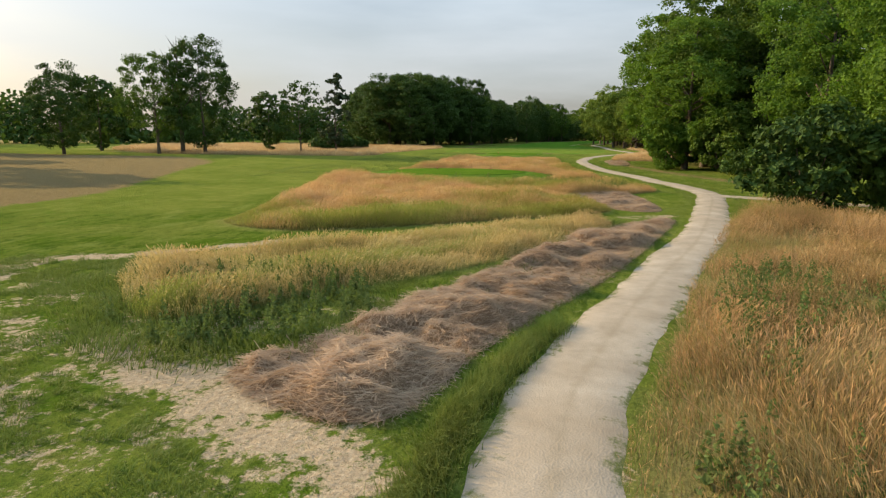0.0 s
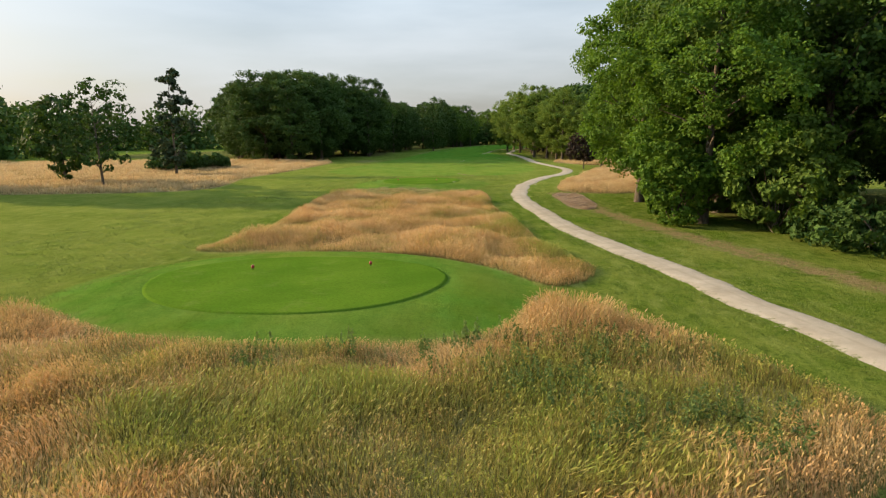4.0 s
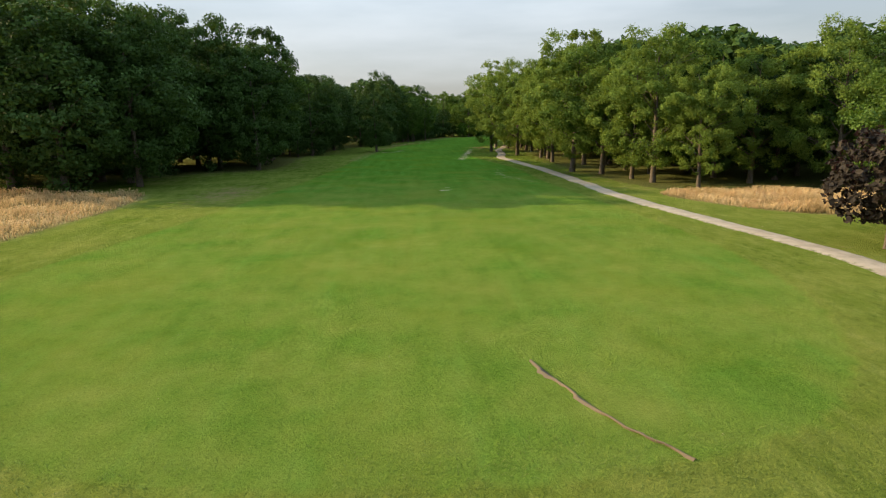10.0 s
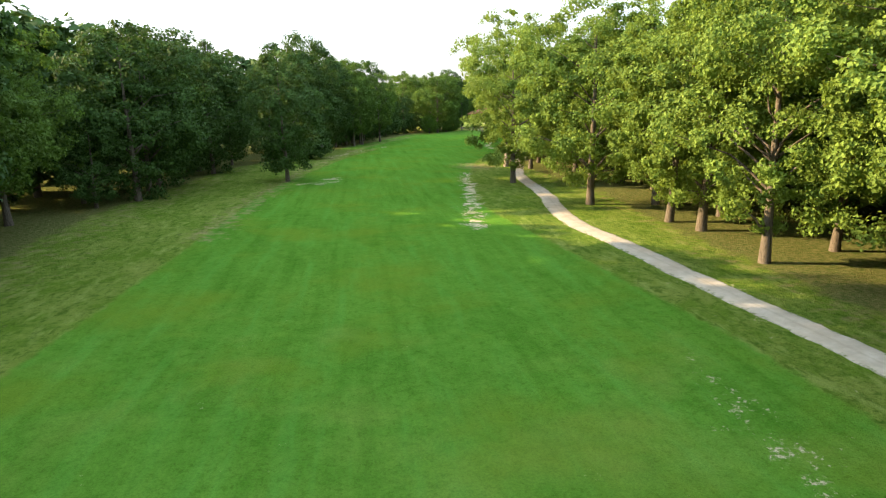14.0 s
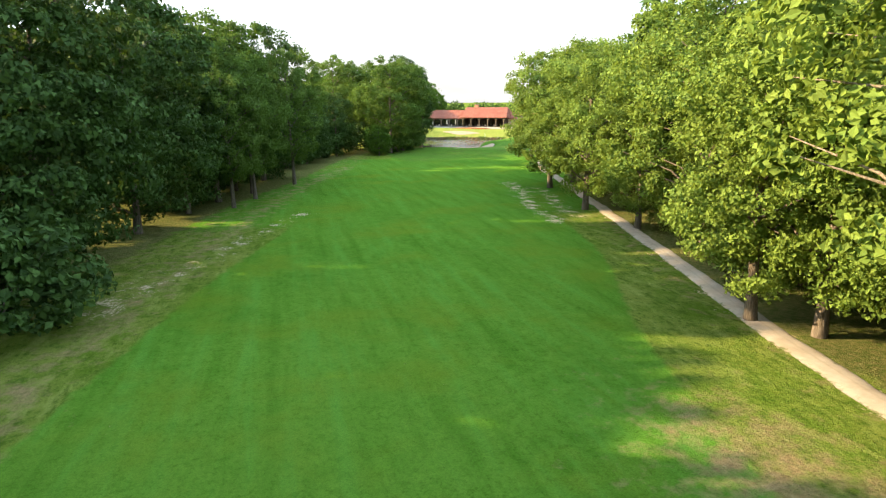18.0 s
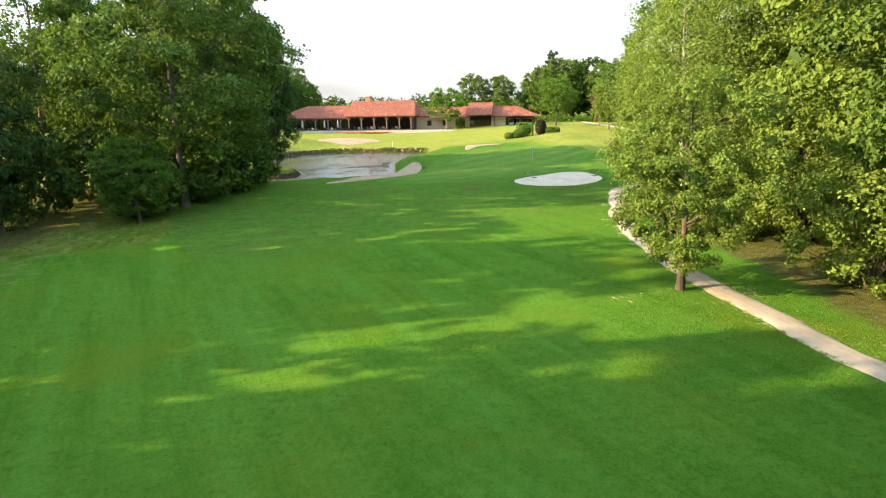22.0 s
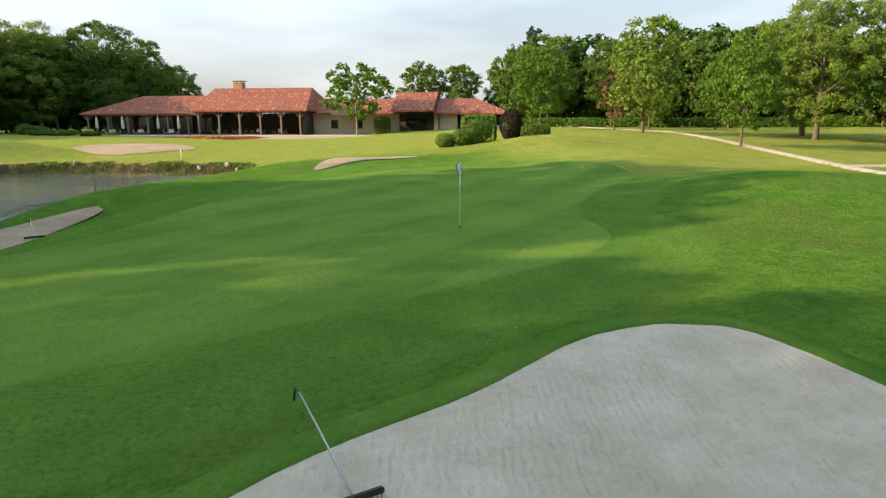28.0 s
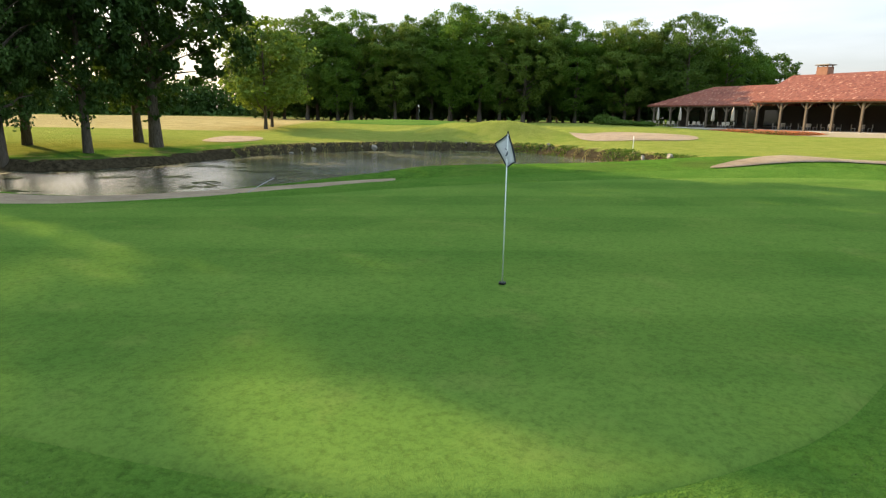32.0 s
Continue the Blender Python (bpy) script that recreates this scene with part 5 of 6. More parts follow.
for i, (x, y, h) in enumerate(((32, 286, 5.5), (35.4, 291.5, 5), (36.8, 296.5, 4.4), (30, 291, 6), (27, 281.5, 5))):
    bush(x, y, h, 3.2, M_OAK, "dense undergrowth below the pond oaks", 110 + i, 5200, 0.16)
BRIGHTS[0].plant(26.6, 278.4, 6.5, "young sapling before the wood", "", 0.4)
for x, y, h in ((33.8, 289.6, 20), (29, 297, 19), (24, 303, 20), (19, 299, 21), (30, 284, 20)):
    OAKS[1].plant(x, y, h, "tall dark oak beside the pond", "pond oaks")
# oaks with bare lower stems on the pond bank, open lawn behind them
for i, (x, y, h, w) in enumerate(((39.6, 317.6, 23, 1.0), (35, 319.6, 21, 0.85), (41.4, 311.6, 19, 0.75), (42.2, 306.6, 15, 0.7), (37, 308.4, 19, 0.8), (33.6, 312.4, 20, 0.8))):
    BANK_OAKS[i % 2].plant(x, y, h, "oak with bare lower trunk on the pond bank", "pond oaks", i * 1.3, wide=w)
PARK[1].plant(22.5, 346, 13, "broad light oak standing on the far lawn", "lawn oaks", 0.6, wide=1.2)
PARK[1].plant(19.8, 350, 12, "broad light oak standing on the far lawn", "lawn oaks", 2.6, wide=1.1)

# tree belt behind the far bank and the clubhouse
for i in range(22):
    k = i / 21
    x, y = -4 + 72 * k + rng_w.uniform(-3, 3), 384 + 34 * k + rng_w.uniform(-3, 3)
    (OAKS + BRIGHTS + OAKS_LIGHT)[i % 6].plant(x, y, rng_w.uniform(16.5, 21), "broadleaf tree in the belt behind the pond", "belt trees")
for i in range(16):
    x, y = 70 + i * 8 + rng_w.uniform(-3, 3), 428 - i * 1.5 + rng_w.uniform(-5, 5)
    if 80 < x < 128:
        continue
    (MIDS + OAKS_DARK[:2])[i % 4].plant(x, y, rng_w.uniform(12, 16), "tree behind the clubhouse", "clubhouse trees")
SPRUCE.plant(146, 392, 20, "tall dark spruce behind the clubhouse", "", 0.2, name="spruce", category="spruce")
SPRUCE.plant(184, 375, 21, "blue-grey cedar above the park trees", "", 1.2, name="cedar", category="cedar", wide=1.5)
OLIVE.plant(95.5, 366, 10, "slender multi-stemmed tree before the clubhouse", "", 0.3)
# park right of the green
PARK[0].plant(116, 349, 11.5, "round-headed park tree on mown grass", "park trees", 0.1)
RUST.plant(123, 342, 8.2, "small tree with rusty thin foliage", "park trees", 0.1)
PARK[1].plant(122, 335, 9.5, "slender park tree on mown grass", "park trees", 1.1, wide=0.7)
PARK[1].plant(113.3, 327.6, 11.6, "round-headed park tree on mown grass", "park trees", 2.0)
PARK[0].plant(111.4, 314.5, 9.4, "young light green tree beside the track", "park trees", 3.0, wide=0.75)
for x, y, h in ((140, 352, 11), (150, 345, 12), (138, 338, 8)):
    PARK[0].plant(x, y, h, "park tree on mown grass", "park trees", rng=rng_w)
for i in range(16):
    x, y = 128 + i * 3.4 + rng_w.uniform(-2, 2), 392 - i * 7.2 + rng_w.uniform(-4, 4)
    (MIDS + OAKS)[i % 4].plant(x + 12, y, rng_w.uniform(13, 18), "tall tree at the park edge", "park edge trees")
for x, y, h in ((128, 318, 15), (134, 312, 16), (132, 322, 15), (140, 305, 17), (137, 296, 16), (128, 300, 14), (146, 290, 17), (122, 282, 15)):
    (OAKS_LIGHT + OAKS)[int(x) % 4].plant(x, y, h * 0.95, "tall oak with pale lower trunk in the park", "park edge trees", rng=rng_w)
joined("belt_woods", [(MIDS[i % 2], 0 + 3.8 * i + rng_w.uniform(-3, 3), 394 + 2.2 * i + rng_w.uniform(-3, 3), rng_w.uniform(14, 17)) for i in range(18)]
       + [(FARS[i % 2], -14 + 2.9 * i + rng_w.uniform(-2, 2), 386 + 1.5 * i + rng_w.uniform(-4, 4), rng_w.uniform(9, 17)) for i in range(30)]
       + [(FARS[i % 2], -16 + 1.7 * i + rng_w.uniform(-1, 1), 383 + 0.78 * i + rng_w.uniform(-3, 3), rng_w.uniform(2.5, 5.5)) for i in range(52)], "dark woods behind the tree belt")
joined("park_woods", [(FARS[i % 2], 150 + 1.2 * i + rng_w.uniform(-4, 4), 398 - 4.2 * i + rng_w.uniform(-4, 4), rng_w.uniform(12, 18)) for i in range(32)], "dark woods behind the park trees")


def far_woods():
    """Hazy woods round the horizon as one mass of foliage."""
    rng = np.random.default_rng(8)
    ps, ss = [], []

    def belt(x0, y0, x1, y1, n, h):
        for i in range(n):
            k = (i + rng.random()) / n
            cx, cy, hh = x0 + (x1 - x0) * k + rng.normal(0, 6), y0 + (y1 - y0) * k + rng.normal(0, 6), h * rng.uniform(0.75, 1.15)
            m = 300
            d = rng.normal(size=(m, 3))
            d /= np.linalg.norm(d, axis=1)[:, None]
            ps.append(np.array([cx, cy, hh * 0.52]) + d * np.array([hh * 0.45, hh * 0.45, hh * 0.5]) * rng.random(m)[:, None] ** 0.3)
            ss.append(np.full(m, hh * 0.055))
            # undergrowth closes the foot of the wood
            ps.append(np.c_[cx + rng.normal(0, hh * 0.4, 90), cy + rng.normal(0, hh * 0.4, 90), hh * 0.28 * rng.random(90)])
            ss.append(np.full(90, hh * 0.07))

    belt(-330, 60, -60, 260, 60, 19)
    belt(-300, -140, -330, 80, 30, 19)
    belt(-170, 40, -120, 120, 12, 16)
    belt(-210, 300, -40, 470, 120, 12)
    belt(-30, 450, 20, 500, 16, 17)
    belt(0, 500, 260, 470, 70, 10)
    belt(240, 480, 260, 250, 36, 19)
    belt(130, 60, 220, 300, 44, 20)
    belt(70, -130, 120, 60, 34, 20)
    belt(-200, -300, 140, -300, 50, 18)
    p, s = np.concatenate(ps), np.concatenate(ss)
    v, f = leaves(p, s, rng)
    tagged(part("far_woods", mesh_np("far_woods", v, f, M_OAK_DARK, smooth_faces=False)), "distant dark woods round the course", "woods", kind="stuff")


far_woods()

# ---------------------------------------------------------------- tall grass
def scatter(poly, per_m2, rng, shrink=0.0):
    lo, hi = poly.min(0), poly.max(0)
    n = int(per_m2 * np.prod(hi - lo))
    p = lo + rng.random((n, 2)) * (hi - lo)
    p = p[inside(poly, p[:, 0], p[:, 1])]
    return p


def lumps(p, scale, seed):
    """Soft uneven values between 0 and 1 over the plan, from a random lattice."""
    r = np.random.default_rng(seed)
    v, total = np.zeros(len(p)), 0.0
    for k in range(3):
        g = r.random((64, 64))
        q = (p + 500) * scale * 0.45 * 2.1**k
        i = np.floor(q).astype(int)
        f = q - i
        f = f * f * (3 - 2 * f)
        at = lambda dx, dy: g[(i[:, 0] + dx) % 64, (i[:, 1] + dy) % 64]  # noqa: E731
        n = (at(0, 0) * (1 - f[:, 0]) + at(1, 0) * f[:, 0]) * (1 - f[:, 1]) + (at(0, 1) * (1 - f[:, 0]) + at(1, 1) * f[:, 0]) * f[:, 1]
        v += n * 0.6**k
        total += 0.6**k
    return np.clip(0.5 + (v / total - 0.5) * 1.7, 0, 1)


def blades(p, h, width, lean, rng, heads=0.0, seed=1):
    """Bent grass stems, some with a loose seed head: corners, faces and height along the stem."""
    n = len(p)
    z = ground_z(p[:, 0], p[:, 1])
    w = rng.random(n) * 2 * math.pi
    side = np.c_[np.cos(w), np.sin(w), np.zeros(n)]
    comb = np.c_[lumps(p, 0.9, seed + 7) - 0.5, lumps(p, 0.9, seed + 8) - 0.5] * lean * 3.4
    l = rng.normal(0, lean, (n, 2)) + np.array([0.08, -0.04]) + comb
    base = np.c_[p, z - 0.02]
    mid = base + np.c_[l * (h * 0.35)[:, None], h * 0.6]
    top = base + np.c_[l * h[:, None], h * (1 - 0.18 * np.hypot(*l.T))]
    wd = (width * (0.7 + 0.6 * rng.random(n)))[:, None]
    v = np.stack([base - side * wd * 0.6, base + side * wd * 0.6, mid + side * wd * 0.45, mid - side * wd * 0.45, top], 1).reshape(-1, 3)
    i = np.arange(n)[:, None] * 5
    f = np.concatenate([i + [0, 1, 2], i + [0, 2, 3], i + [3, 2, 4]], 0)
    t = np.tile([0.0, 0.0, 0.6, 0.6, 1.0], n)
    own = np.repeat(np.arange(n), 5)
    if heads:
        k = np.flatnonzero(rng.random(n) < heads)
        d = (top - mid)[k]
        s = side[k] * wd[k] * 1.5
        hv = np.stack([top[k] - d * 0.30, top[k] - d * 0.05 + s, top[k] + d * 0.16, top[k] - d * 0.05 - s], 1)
        j = len(v) + np.arange(len(k))[:, None] * 4
        v = np.concatenate([v, hv.reshape(-1, 3)])
        f = np.concatenate([f, j + [0, 1, 2], j + [0, 2, 3]])
        t = np.r_[t, np.tile([0.85, 1.0, 1.0, 1.0], len(k))]
        own = np.r_[own, np.repeat(k, 4)]
    return v, f, t, own


def near_line(pts, r):
    """1 on a line of the plan, fading to 0 at distance r."""
    line = spline(pts, 6)
    return lambda p: smooth(r, r * 0.25, distance(line, p[:, 0], p[:, 1]))


def meadow(name, poly, per_m2, h, width, mat, label, seed, lean=0.22, heads=0.55, thin=0.5, green=None):
    rng = np.random.default_rng(seed)
    p = scatter(poly, per_m2, rng)
    k = lumps(p, 0.55, seed)
    edge = smooth(0.0, 0.9, signed(poly, p[:, 0], p[:, 1]))
    hh = h * (0.30 + 1.0 * k) * (0.6 + 0.55 * rng.random(len(p))) * (0.45 + 0.55 * edge)
    keep = rng.random(len(p)) < thin + (1 - thin) * lumps(p, 1.4, seed + 1)
    p, hh = p[keep], hh[keep]
    share = green(p) if green else np.zeros(len(p))
    v, f, t, own = blades(p, hh * (1 - 0.3 * np.clip(share * 3, 0, 1)), width, lean, rng, heads, seed)
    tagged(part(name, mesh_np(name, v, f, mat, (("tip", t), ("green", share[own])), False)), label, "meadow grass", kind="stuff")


def tufts(name, p, h, width, mat, label, seed, lean=0.5):
    rng = np.random.default_rng(seed)
    v, f, t, own = blades(p, h * (0.5 + rng.random(len(p))), width, lean, rng)
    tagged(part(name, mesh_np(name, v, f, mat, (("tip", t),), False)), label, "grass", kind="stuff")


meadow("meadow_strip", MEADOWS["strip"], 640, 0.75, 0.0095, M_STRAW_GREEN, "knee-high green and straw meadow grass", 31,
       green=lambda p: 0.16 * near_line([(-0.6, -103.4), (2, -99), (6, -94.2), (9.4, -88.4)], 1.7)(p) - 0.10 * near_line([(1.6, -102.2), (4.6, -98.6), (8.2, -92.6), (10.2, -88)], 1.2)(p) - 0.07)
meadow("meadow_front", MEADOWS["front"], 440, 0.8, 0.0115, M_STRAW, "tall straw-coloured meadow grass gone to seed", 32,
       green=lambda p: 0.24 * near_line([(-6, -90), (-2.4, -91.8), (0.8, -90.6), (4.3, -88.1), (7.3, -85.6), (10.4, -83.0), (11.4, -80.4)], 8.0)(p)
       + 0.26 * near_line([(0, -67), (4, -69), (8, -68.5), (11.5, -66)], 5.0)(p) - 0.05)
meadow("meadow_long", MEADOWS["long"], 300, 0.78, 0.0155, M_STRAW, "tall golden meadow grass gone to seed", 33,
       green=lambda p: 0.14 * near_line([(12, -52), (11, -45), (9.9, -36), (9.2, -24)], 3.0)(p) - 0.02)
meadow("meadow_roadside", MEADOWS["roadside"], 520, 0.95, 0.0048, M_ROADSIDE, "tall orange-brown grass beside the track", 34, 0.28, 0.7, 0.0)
meadow("meadow_bank", MEADOWS["bank"], 130, 0.8, 0.024, M_PALE, "pale dry grass on the bank", 35)
meadow("meadow_grove", MEADOWS["grove"], 110, 0.7, 0.03, M_PALE, "pale dry grass before the wood", 36)
meadow("meadow_left", LEFT_MEADOW, 22, 0.72, 0.055, M_PALE, "wide pale dry meadow", 37)


def hay(name, poly, seed, n_m2, tall):
    """Cut grass lying in matted swaths: a lumpy mat and the loose strands on it."""
    rng = np.random.default_rng(seed)

    def swell(p):
        """Heaps and rolls of the mat."""
        q = np.c_[p[:, 0] * 0.86 + p[:, 1] * 0.5, -p[:, 0] * 0.5 + p[:, 1] * 0.86]
        k = 0.55 * lumps(q * np.array([0.7, 1.5]), 1.5, seed) + 0.45 * lumps(p, 3.4, seed + 5)
        return tall * np.clip((k - 0.30) * 1.9, 0, 1) ** 1.2 * smooth(-0.05, 0.5, signed(poly, p[:, 0], p[:, 1]))

    lo, hi = poly.min(0) - 0.2, poly.max(0) + 0.2
    xs, ys = np.arange(lo[0], hi[0], 0.09), np.arange(lo[1], hi[1], 0.09)
    X, Y = np.meshgrid(xs, ys)
    g = np.c_[X.ravel(), Y.ravel()]
    z = ground_z(g[:, 0], g[:, 1]) - 0.04 + swell(g)
    nx = len(xs)
    i = (np.arange(len(ys) - 1)[:, None] * nx + np.arange(nx - 1)[None]).ravel()
    fs = np.c_[i, i + 1, i + nx + 1, i + nx]
    fs = fs[(signed(poly, g[fs, 0].mean(1), g[fs, 1].mean(1)) > -0.05)]
    used, at = np.unique(fs, return_inverse=True)
    mat = tagged(part(name, mesh_np(name, np.c_[g, z][used], at.reshape(-1, 4), M_MAT)), "matted brown swath of cut hay", "hay", kind="stuff")
    p = scatter(poly, n_m2, rng)
    n = len(p)
    up = swell(p)
    z = ground_z(p[:, 0], p[:, 1]) - 0.02 + up + 0.05 * rng.random(n)
    w = rng.normal(0.6, 0.8, n) + 2.5 * (lumps(p, 1.3, seed + 2) - 0.5)
    d = np.c_[np.cos(w), np.sin(w), rng.normal(0, 0.25, n)] * (0.10 + 0.18 * rng.random(n))[:, None]
    e = np.c_[-np.sin(w), np.cos(w), rng.normal(0, 0.5, n)] * 0.0042
    c = np.c_[p, z]
    v = np.stack([c - d - e, c - d + e, c + e + [0, 0, 0.03], c - e + [0, 0, 0.03], c + d], 1)
    i = np.arange(n)[:, None] * 5
    f = np.concatenate([i + [0, 1, 2], i + [0, 2, 3], i + [3, 2, 4]], 0)
    # light on heaps and shade in hollows are put into the strand colour
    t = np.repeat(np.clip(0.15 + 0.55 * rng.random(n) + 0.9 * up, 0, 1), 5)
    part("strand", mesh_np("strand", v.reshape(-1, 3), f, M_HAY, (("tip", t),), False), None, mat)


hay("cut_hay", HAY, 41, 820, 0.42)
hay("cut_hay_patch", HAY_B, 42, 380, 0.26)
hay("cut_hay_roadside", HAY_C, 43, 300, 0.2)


def verge_tufts():
    rng = np.random.default_rng(51)
    # ragged turf by the start, verge of the track, collar of the meadows
    p = np.c_[rng.uniform(-8, 7, 110000), rng.uniform(-111, -98, 110000)]
    p = p[(distance(spline([(0.9, -105.3), (3, -106.2), (4.8, -107.3), (6.6, -108.6), (8, -109.6)]), p[:, 0], p[:, 1]) > 0.75 + 0.5 * rng.random(len(p))) & (lumps(p, 2.6, 3) > 0.42) & ~inside(HAY, p[:, 0], p[:, 1]) & (distance(ROAD, p[:, 0], p[:, 1]) > 1.1)]
    tufts("start_turf", p, 0.12, 0.010, M_TUFT, "ragged clumps of short turf", 52)
    i = rng.integers(0, len(ROAD) // 4, 9000)
    p = ROAD[i] + rng.normal(0, 1, (9000, 2)) * 0.25
    p[:, 0] += np.where(rng.random(9000) < 0.5, -1.45, 1.45)
    q = p[(distance(ROAD, p[:, 0], p[:, 1]) > 1.05)]
    tufts("track_verge", q, 0.13, 0.012, M_TUFT, "grass along the edge of the track", 53)
    line = spline([(7.2, -109), (7.4, -106.8), (7.85, -104.8), (8.7, -102.2)])
    j = rng.integers(0, len(line), 12000)
    p = line[j] + rng.normal(0, 0.15, (12000, 2)) + rng.uniform(-0.06, 0.06, (12000, 2))
    tufts("verge_ridge", p, 0.22, 0.008, M_TUFT, "thick green grass ridge along the track", 54, 0.35)
    edge = spline([(-2.6, -100.3), (-0.6, -103.8), (1.6, -105.2), (4, -104), (6, -100), (9, -92), (11, -86)])
    j = rng.integers(0, len(edge), 9000)
    p = edge[j] + rng.normal(0, 0.45, (9000, 2))
    tufts("meadow_collar", p, 0.22, 0.013, M_TUFT, "green grass fringe of the meadow", 55, 0.4)
    # longer turf round the bunker and the pond bank
    p = np.c_[rng.uniform(56, 84, 90000), rng.uniform(272, 297, 90000)]
    keep = (signed(BUNKER, p[:, 0], p[:, 1]) < -0.05) & (signed(GREEN, p[:, 0], p[:, 1]) < -2.2) & (rng.random(len(p)) < 0.75)
    tufts("green_surround", p[keep], 0.05, 0.012, M_LUSH, "springy mown turf round the bunker", 56)
    j = rng.integers(0, len(POND), 12000)
    c = POND.mean(0)
    p = c + (POND[j] - c) * (1.0 + rng.normal(0.035, 0.02, 12000))[:, None] + rng.normal(0, 0.2, (12000, 2))
    tufts("bank_grass", p[p[:, 1] > 320], 0.16, 0.03, M_STRAW_GREEN, "long grass hanging over the pond bank", 57, 0.5)

    # turf before the green where the flight ends
    p = np.c_[rng.uniform(66, 90, 70000), rng.uniform(286, 297, 70000)]
    keep = (signed(GREEN, p[:, 0], p[:, 1]) < -0.25) & (signed(GREEN, p[:, 0], p[:, 1]) > -2.4)
    tufts("green_collar", p[keep], 0.035, 0.010, M_LUSH, "short dense collar of turf round the green", 58)


verge_tufts()


def tee_bank():
    """Half-dry tufts on the bank before the second tee."""
    rng = np.random.default_rng(63)
    poly = spline([(-7.2, -9), (-6.6, -14.6), (-2, -17.2), (3, -16.8), (7.4, -12.8), (6.4, -9.6), (1.6, -11), (-3.4, -9.8)], 4, True)
    p = scatter(poly, 420, rng)
    p = p[lumps(p, 2.8, 64) > 0.40]
    tufts("bank_tussocks", p, 0.15, 0.011, M_STRAW_GREEN, "half-dry tufted grass on the bank of the tee", 65, 0.6)


tee_bank()


def rough_tufts():
    """Uneven tussocks of the uncut turf between the tees, beside the meadows and before the wood."""
    rng = np.random.default_rng(59)
    for name, x0, x1, y0, y1, n, gap in (("rough_tussocks", -17, 13, -20, 13, 60000, 0.40), ("lawn_tussocks", -22, -8, -62, -18, 42000, 0.46), ("fairway_tussocks", -18, 19, 34, 56, 46000, 0.45),
                                         ("verge_tussocks", 9, 24, -80, -14, 52000, 0.44)):
        p = np.c_[rng.uniform(x0, x1, n), rng.uniform(y0, y1, n)]
        keep = (lumps(p, 2.4, 60) > gap) & (lumps(p, 0.5, 61) > 0.3) & (distance(ROAD, p[:, 0], p[:, 1]) > 1.15)
        for cx, cy, rx, ry in (TEE_A, TEE_B):
            keep &= np.hypot((p[:, 0] - cx) / (rx + 0.3), (p[:, 1] - cy) / (ry + 0.3)) > 1
        for w in list(MEADOWS.values()) + [HAY_B, HAY_C]:
            keep &= signed(w, p[:, 0], p[:, 1]) < 0
        tufts(name, p[keep], 0.065 if y0 > 30 else 0.095, 0.016, M_TUFT, "uneven tussocks of rough turf", 62, 0.6)


rough_tufts()


def weeds(name, spots, h, label, seed, leaf=0.05, per=60):
    """Leafy weeds: upright stems with small leaves all the way up."""
    rng = np.random.default_rng(seed)
    ps, ss = [], []
    for x, y in spots:
        hh = h * rng.uniform(0.6, 1.15)
        k = rng.random(per)
        r = 0.16 * (1.15 - k) * hh
        w = rng.random(per) * 6.28
        ps.append(np.c_[x + r * np.cos(w) + rng.normal(0, 0.03), y + r * np.sin(w), height_at(x, y) + hh * k])
        ss.append(leaf * (1.2 - 0.7 * k))
    v, f = leaves(np.concatenate(ps), np.concatenate(ss), rng)
    tagged(part(name, mesh_np(name, v, f, M_WEED, smooth_faces=False)), label, "weeds", kind="stuff")


def weed_spots(poly, n, seed, want=0.55):
    rng = np.random.default_rng(seed)
    p = scatter(poly, n, rng)
    return p[lumps(p, 0.8, seed) > want]


weeds("roadside_weeds", weed_spots(spline([(10.4, -110), (11.4, -104), (13.4, -97), (17, -97), (17, -110)], 4, True), 5.0, 71), 0.85, "grey-green leafy weeds in the tall grass", 72)
weeds("tee_weeds", weed_spots(spline([(-1, -64.2), (5, -63.4), (9.6, -59.6), (14, -67), (11.6, -70.6), (5, -69)], 4, True), 7.0, 77, 0.42), 0.75, "green leafy weeds between meadow and tee", 78, 0.06, 40)
weeds("strip_weeds", weed_spots(spline([(-2.4, -101), (0, -104.4), (3.4, -104.6), (5, -101), (2, -99)], 4, True), 8.0, 73, 0.5), 0.55, "green leafy weeds at the meadow end", 74, 0.045)


def bank_growth():
    """Brambles and herbs that overhang the far bank of the pond."""
    rng = np.random.default_rng(75)
    line = resample(POND, 0.25)
    line = line[(line[:, 1] > 321.5) & (line[:, 0] > 50) & (-0.638 * (line[:, 0] - 58.5) + 0.771 * (line[:, 1] - 312) > 4)]
    c = POND.mean(0)
    p = np.repeat(c + (line - c) * 1.035, 90, 0) + rng.normal(0, 0.4, (len(line) * 90, 2))
    k = lumps(p, 0.9, 76)
    keep = (k > 0.56) & (rng.random(len(p)) < 0.6)
    p, k = p[keep], k[keep]
    z = np.maximum(ground_z(p[:, 0], p[:, 1]), -0.9) + 0.22 * k * rng.random(len(p))
    v, f = leaves(np.c_[p, z], 0.04 + 0.05 * rng.random(len(p)), rng)
    tagged(part("bank_brambles", mesh_np("bank_brambles", v, f, M_OAK, smooth_faces=False)), "low brambles overhanging the pond bank", "brambles", kind="stuff")


bank_growth()


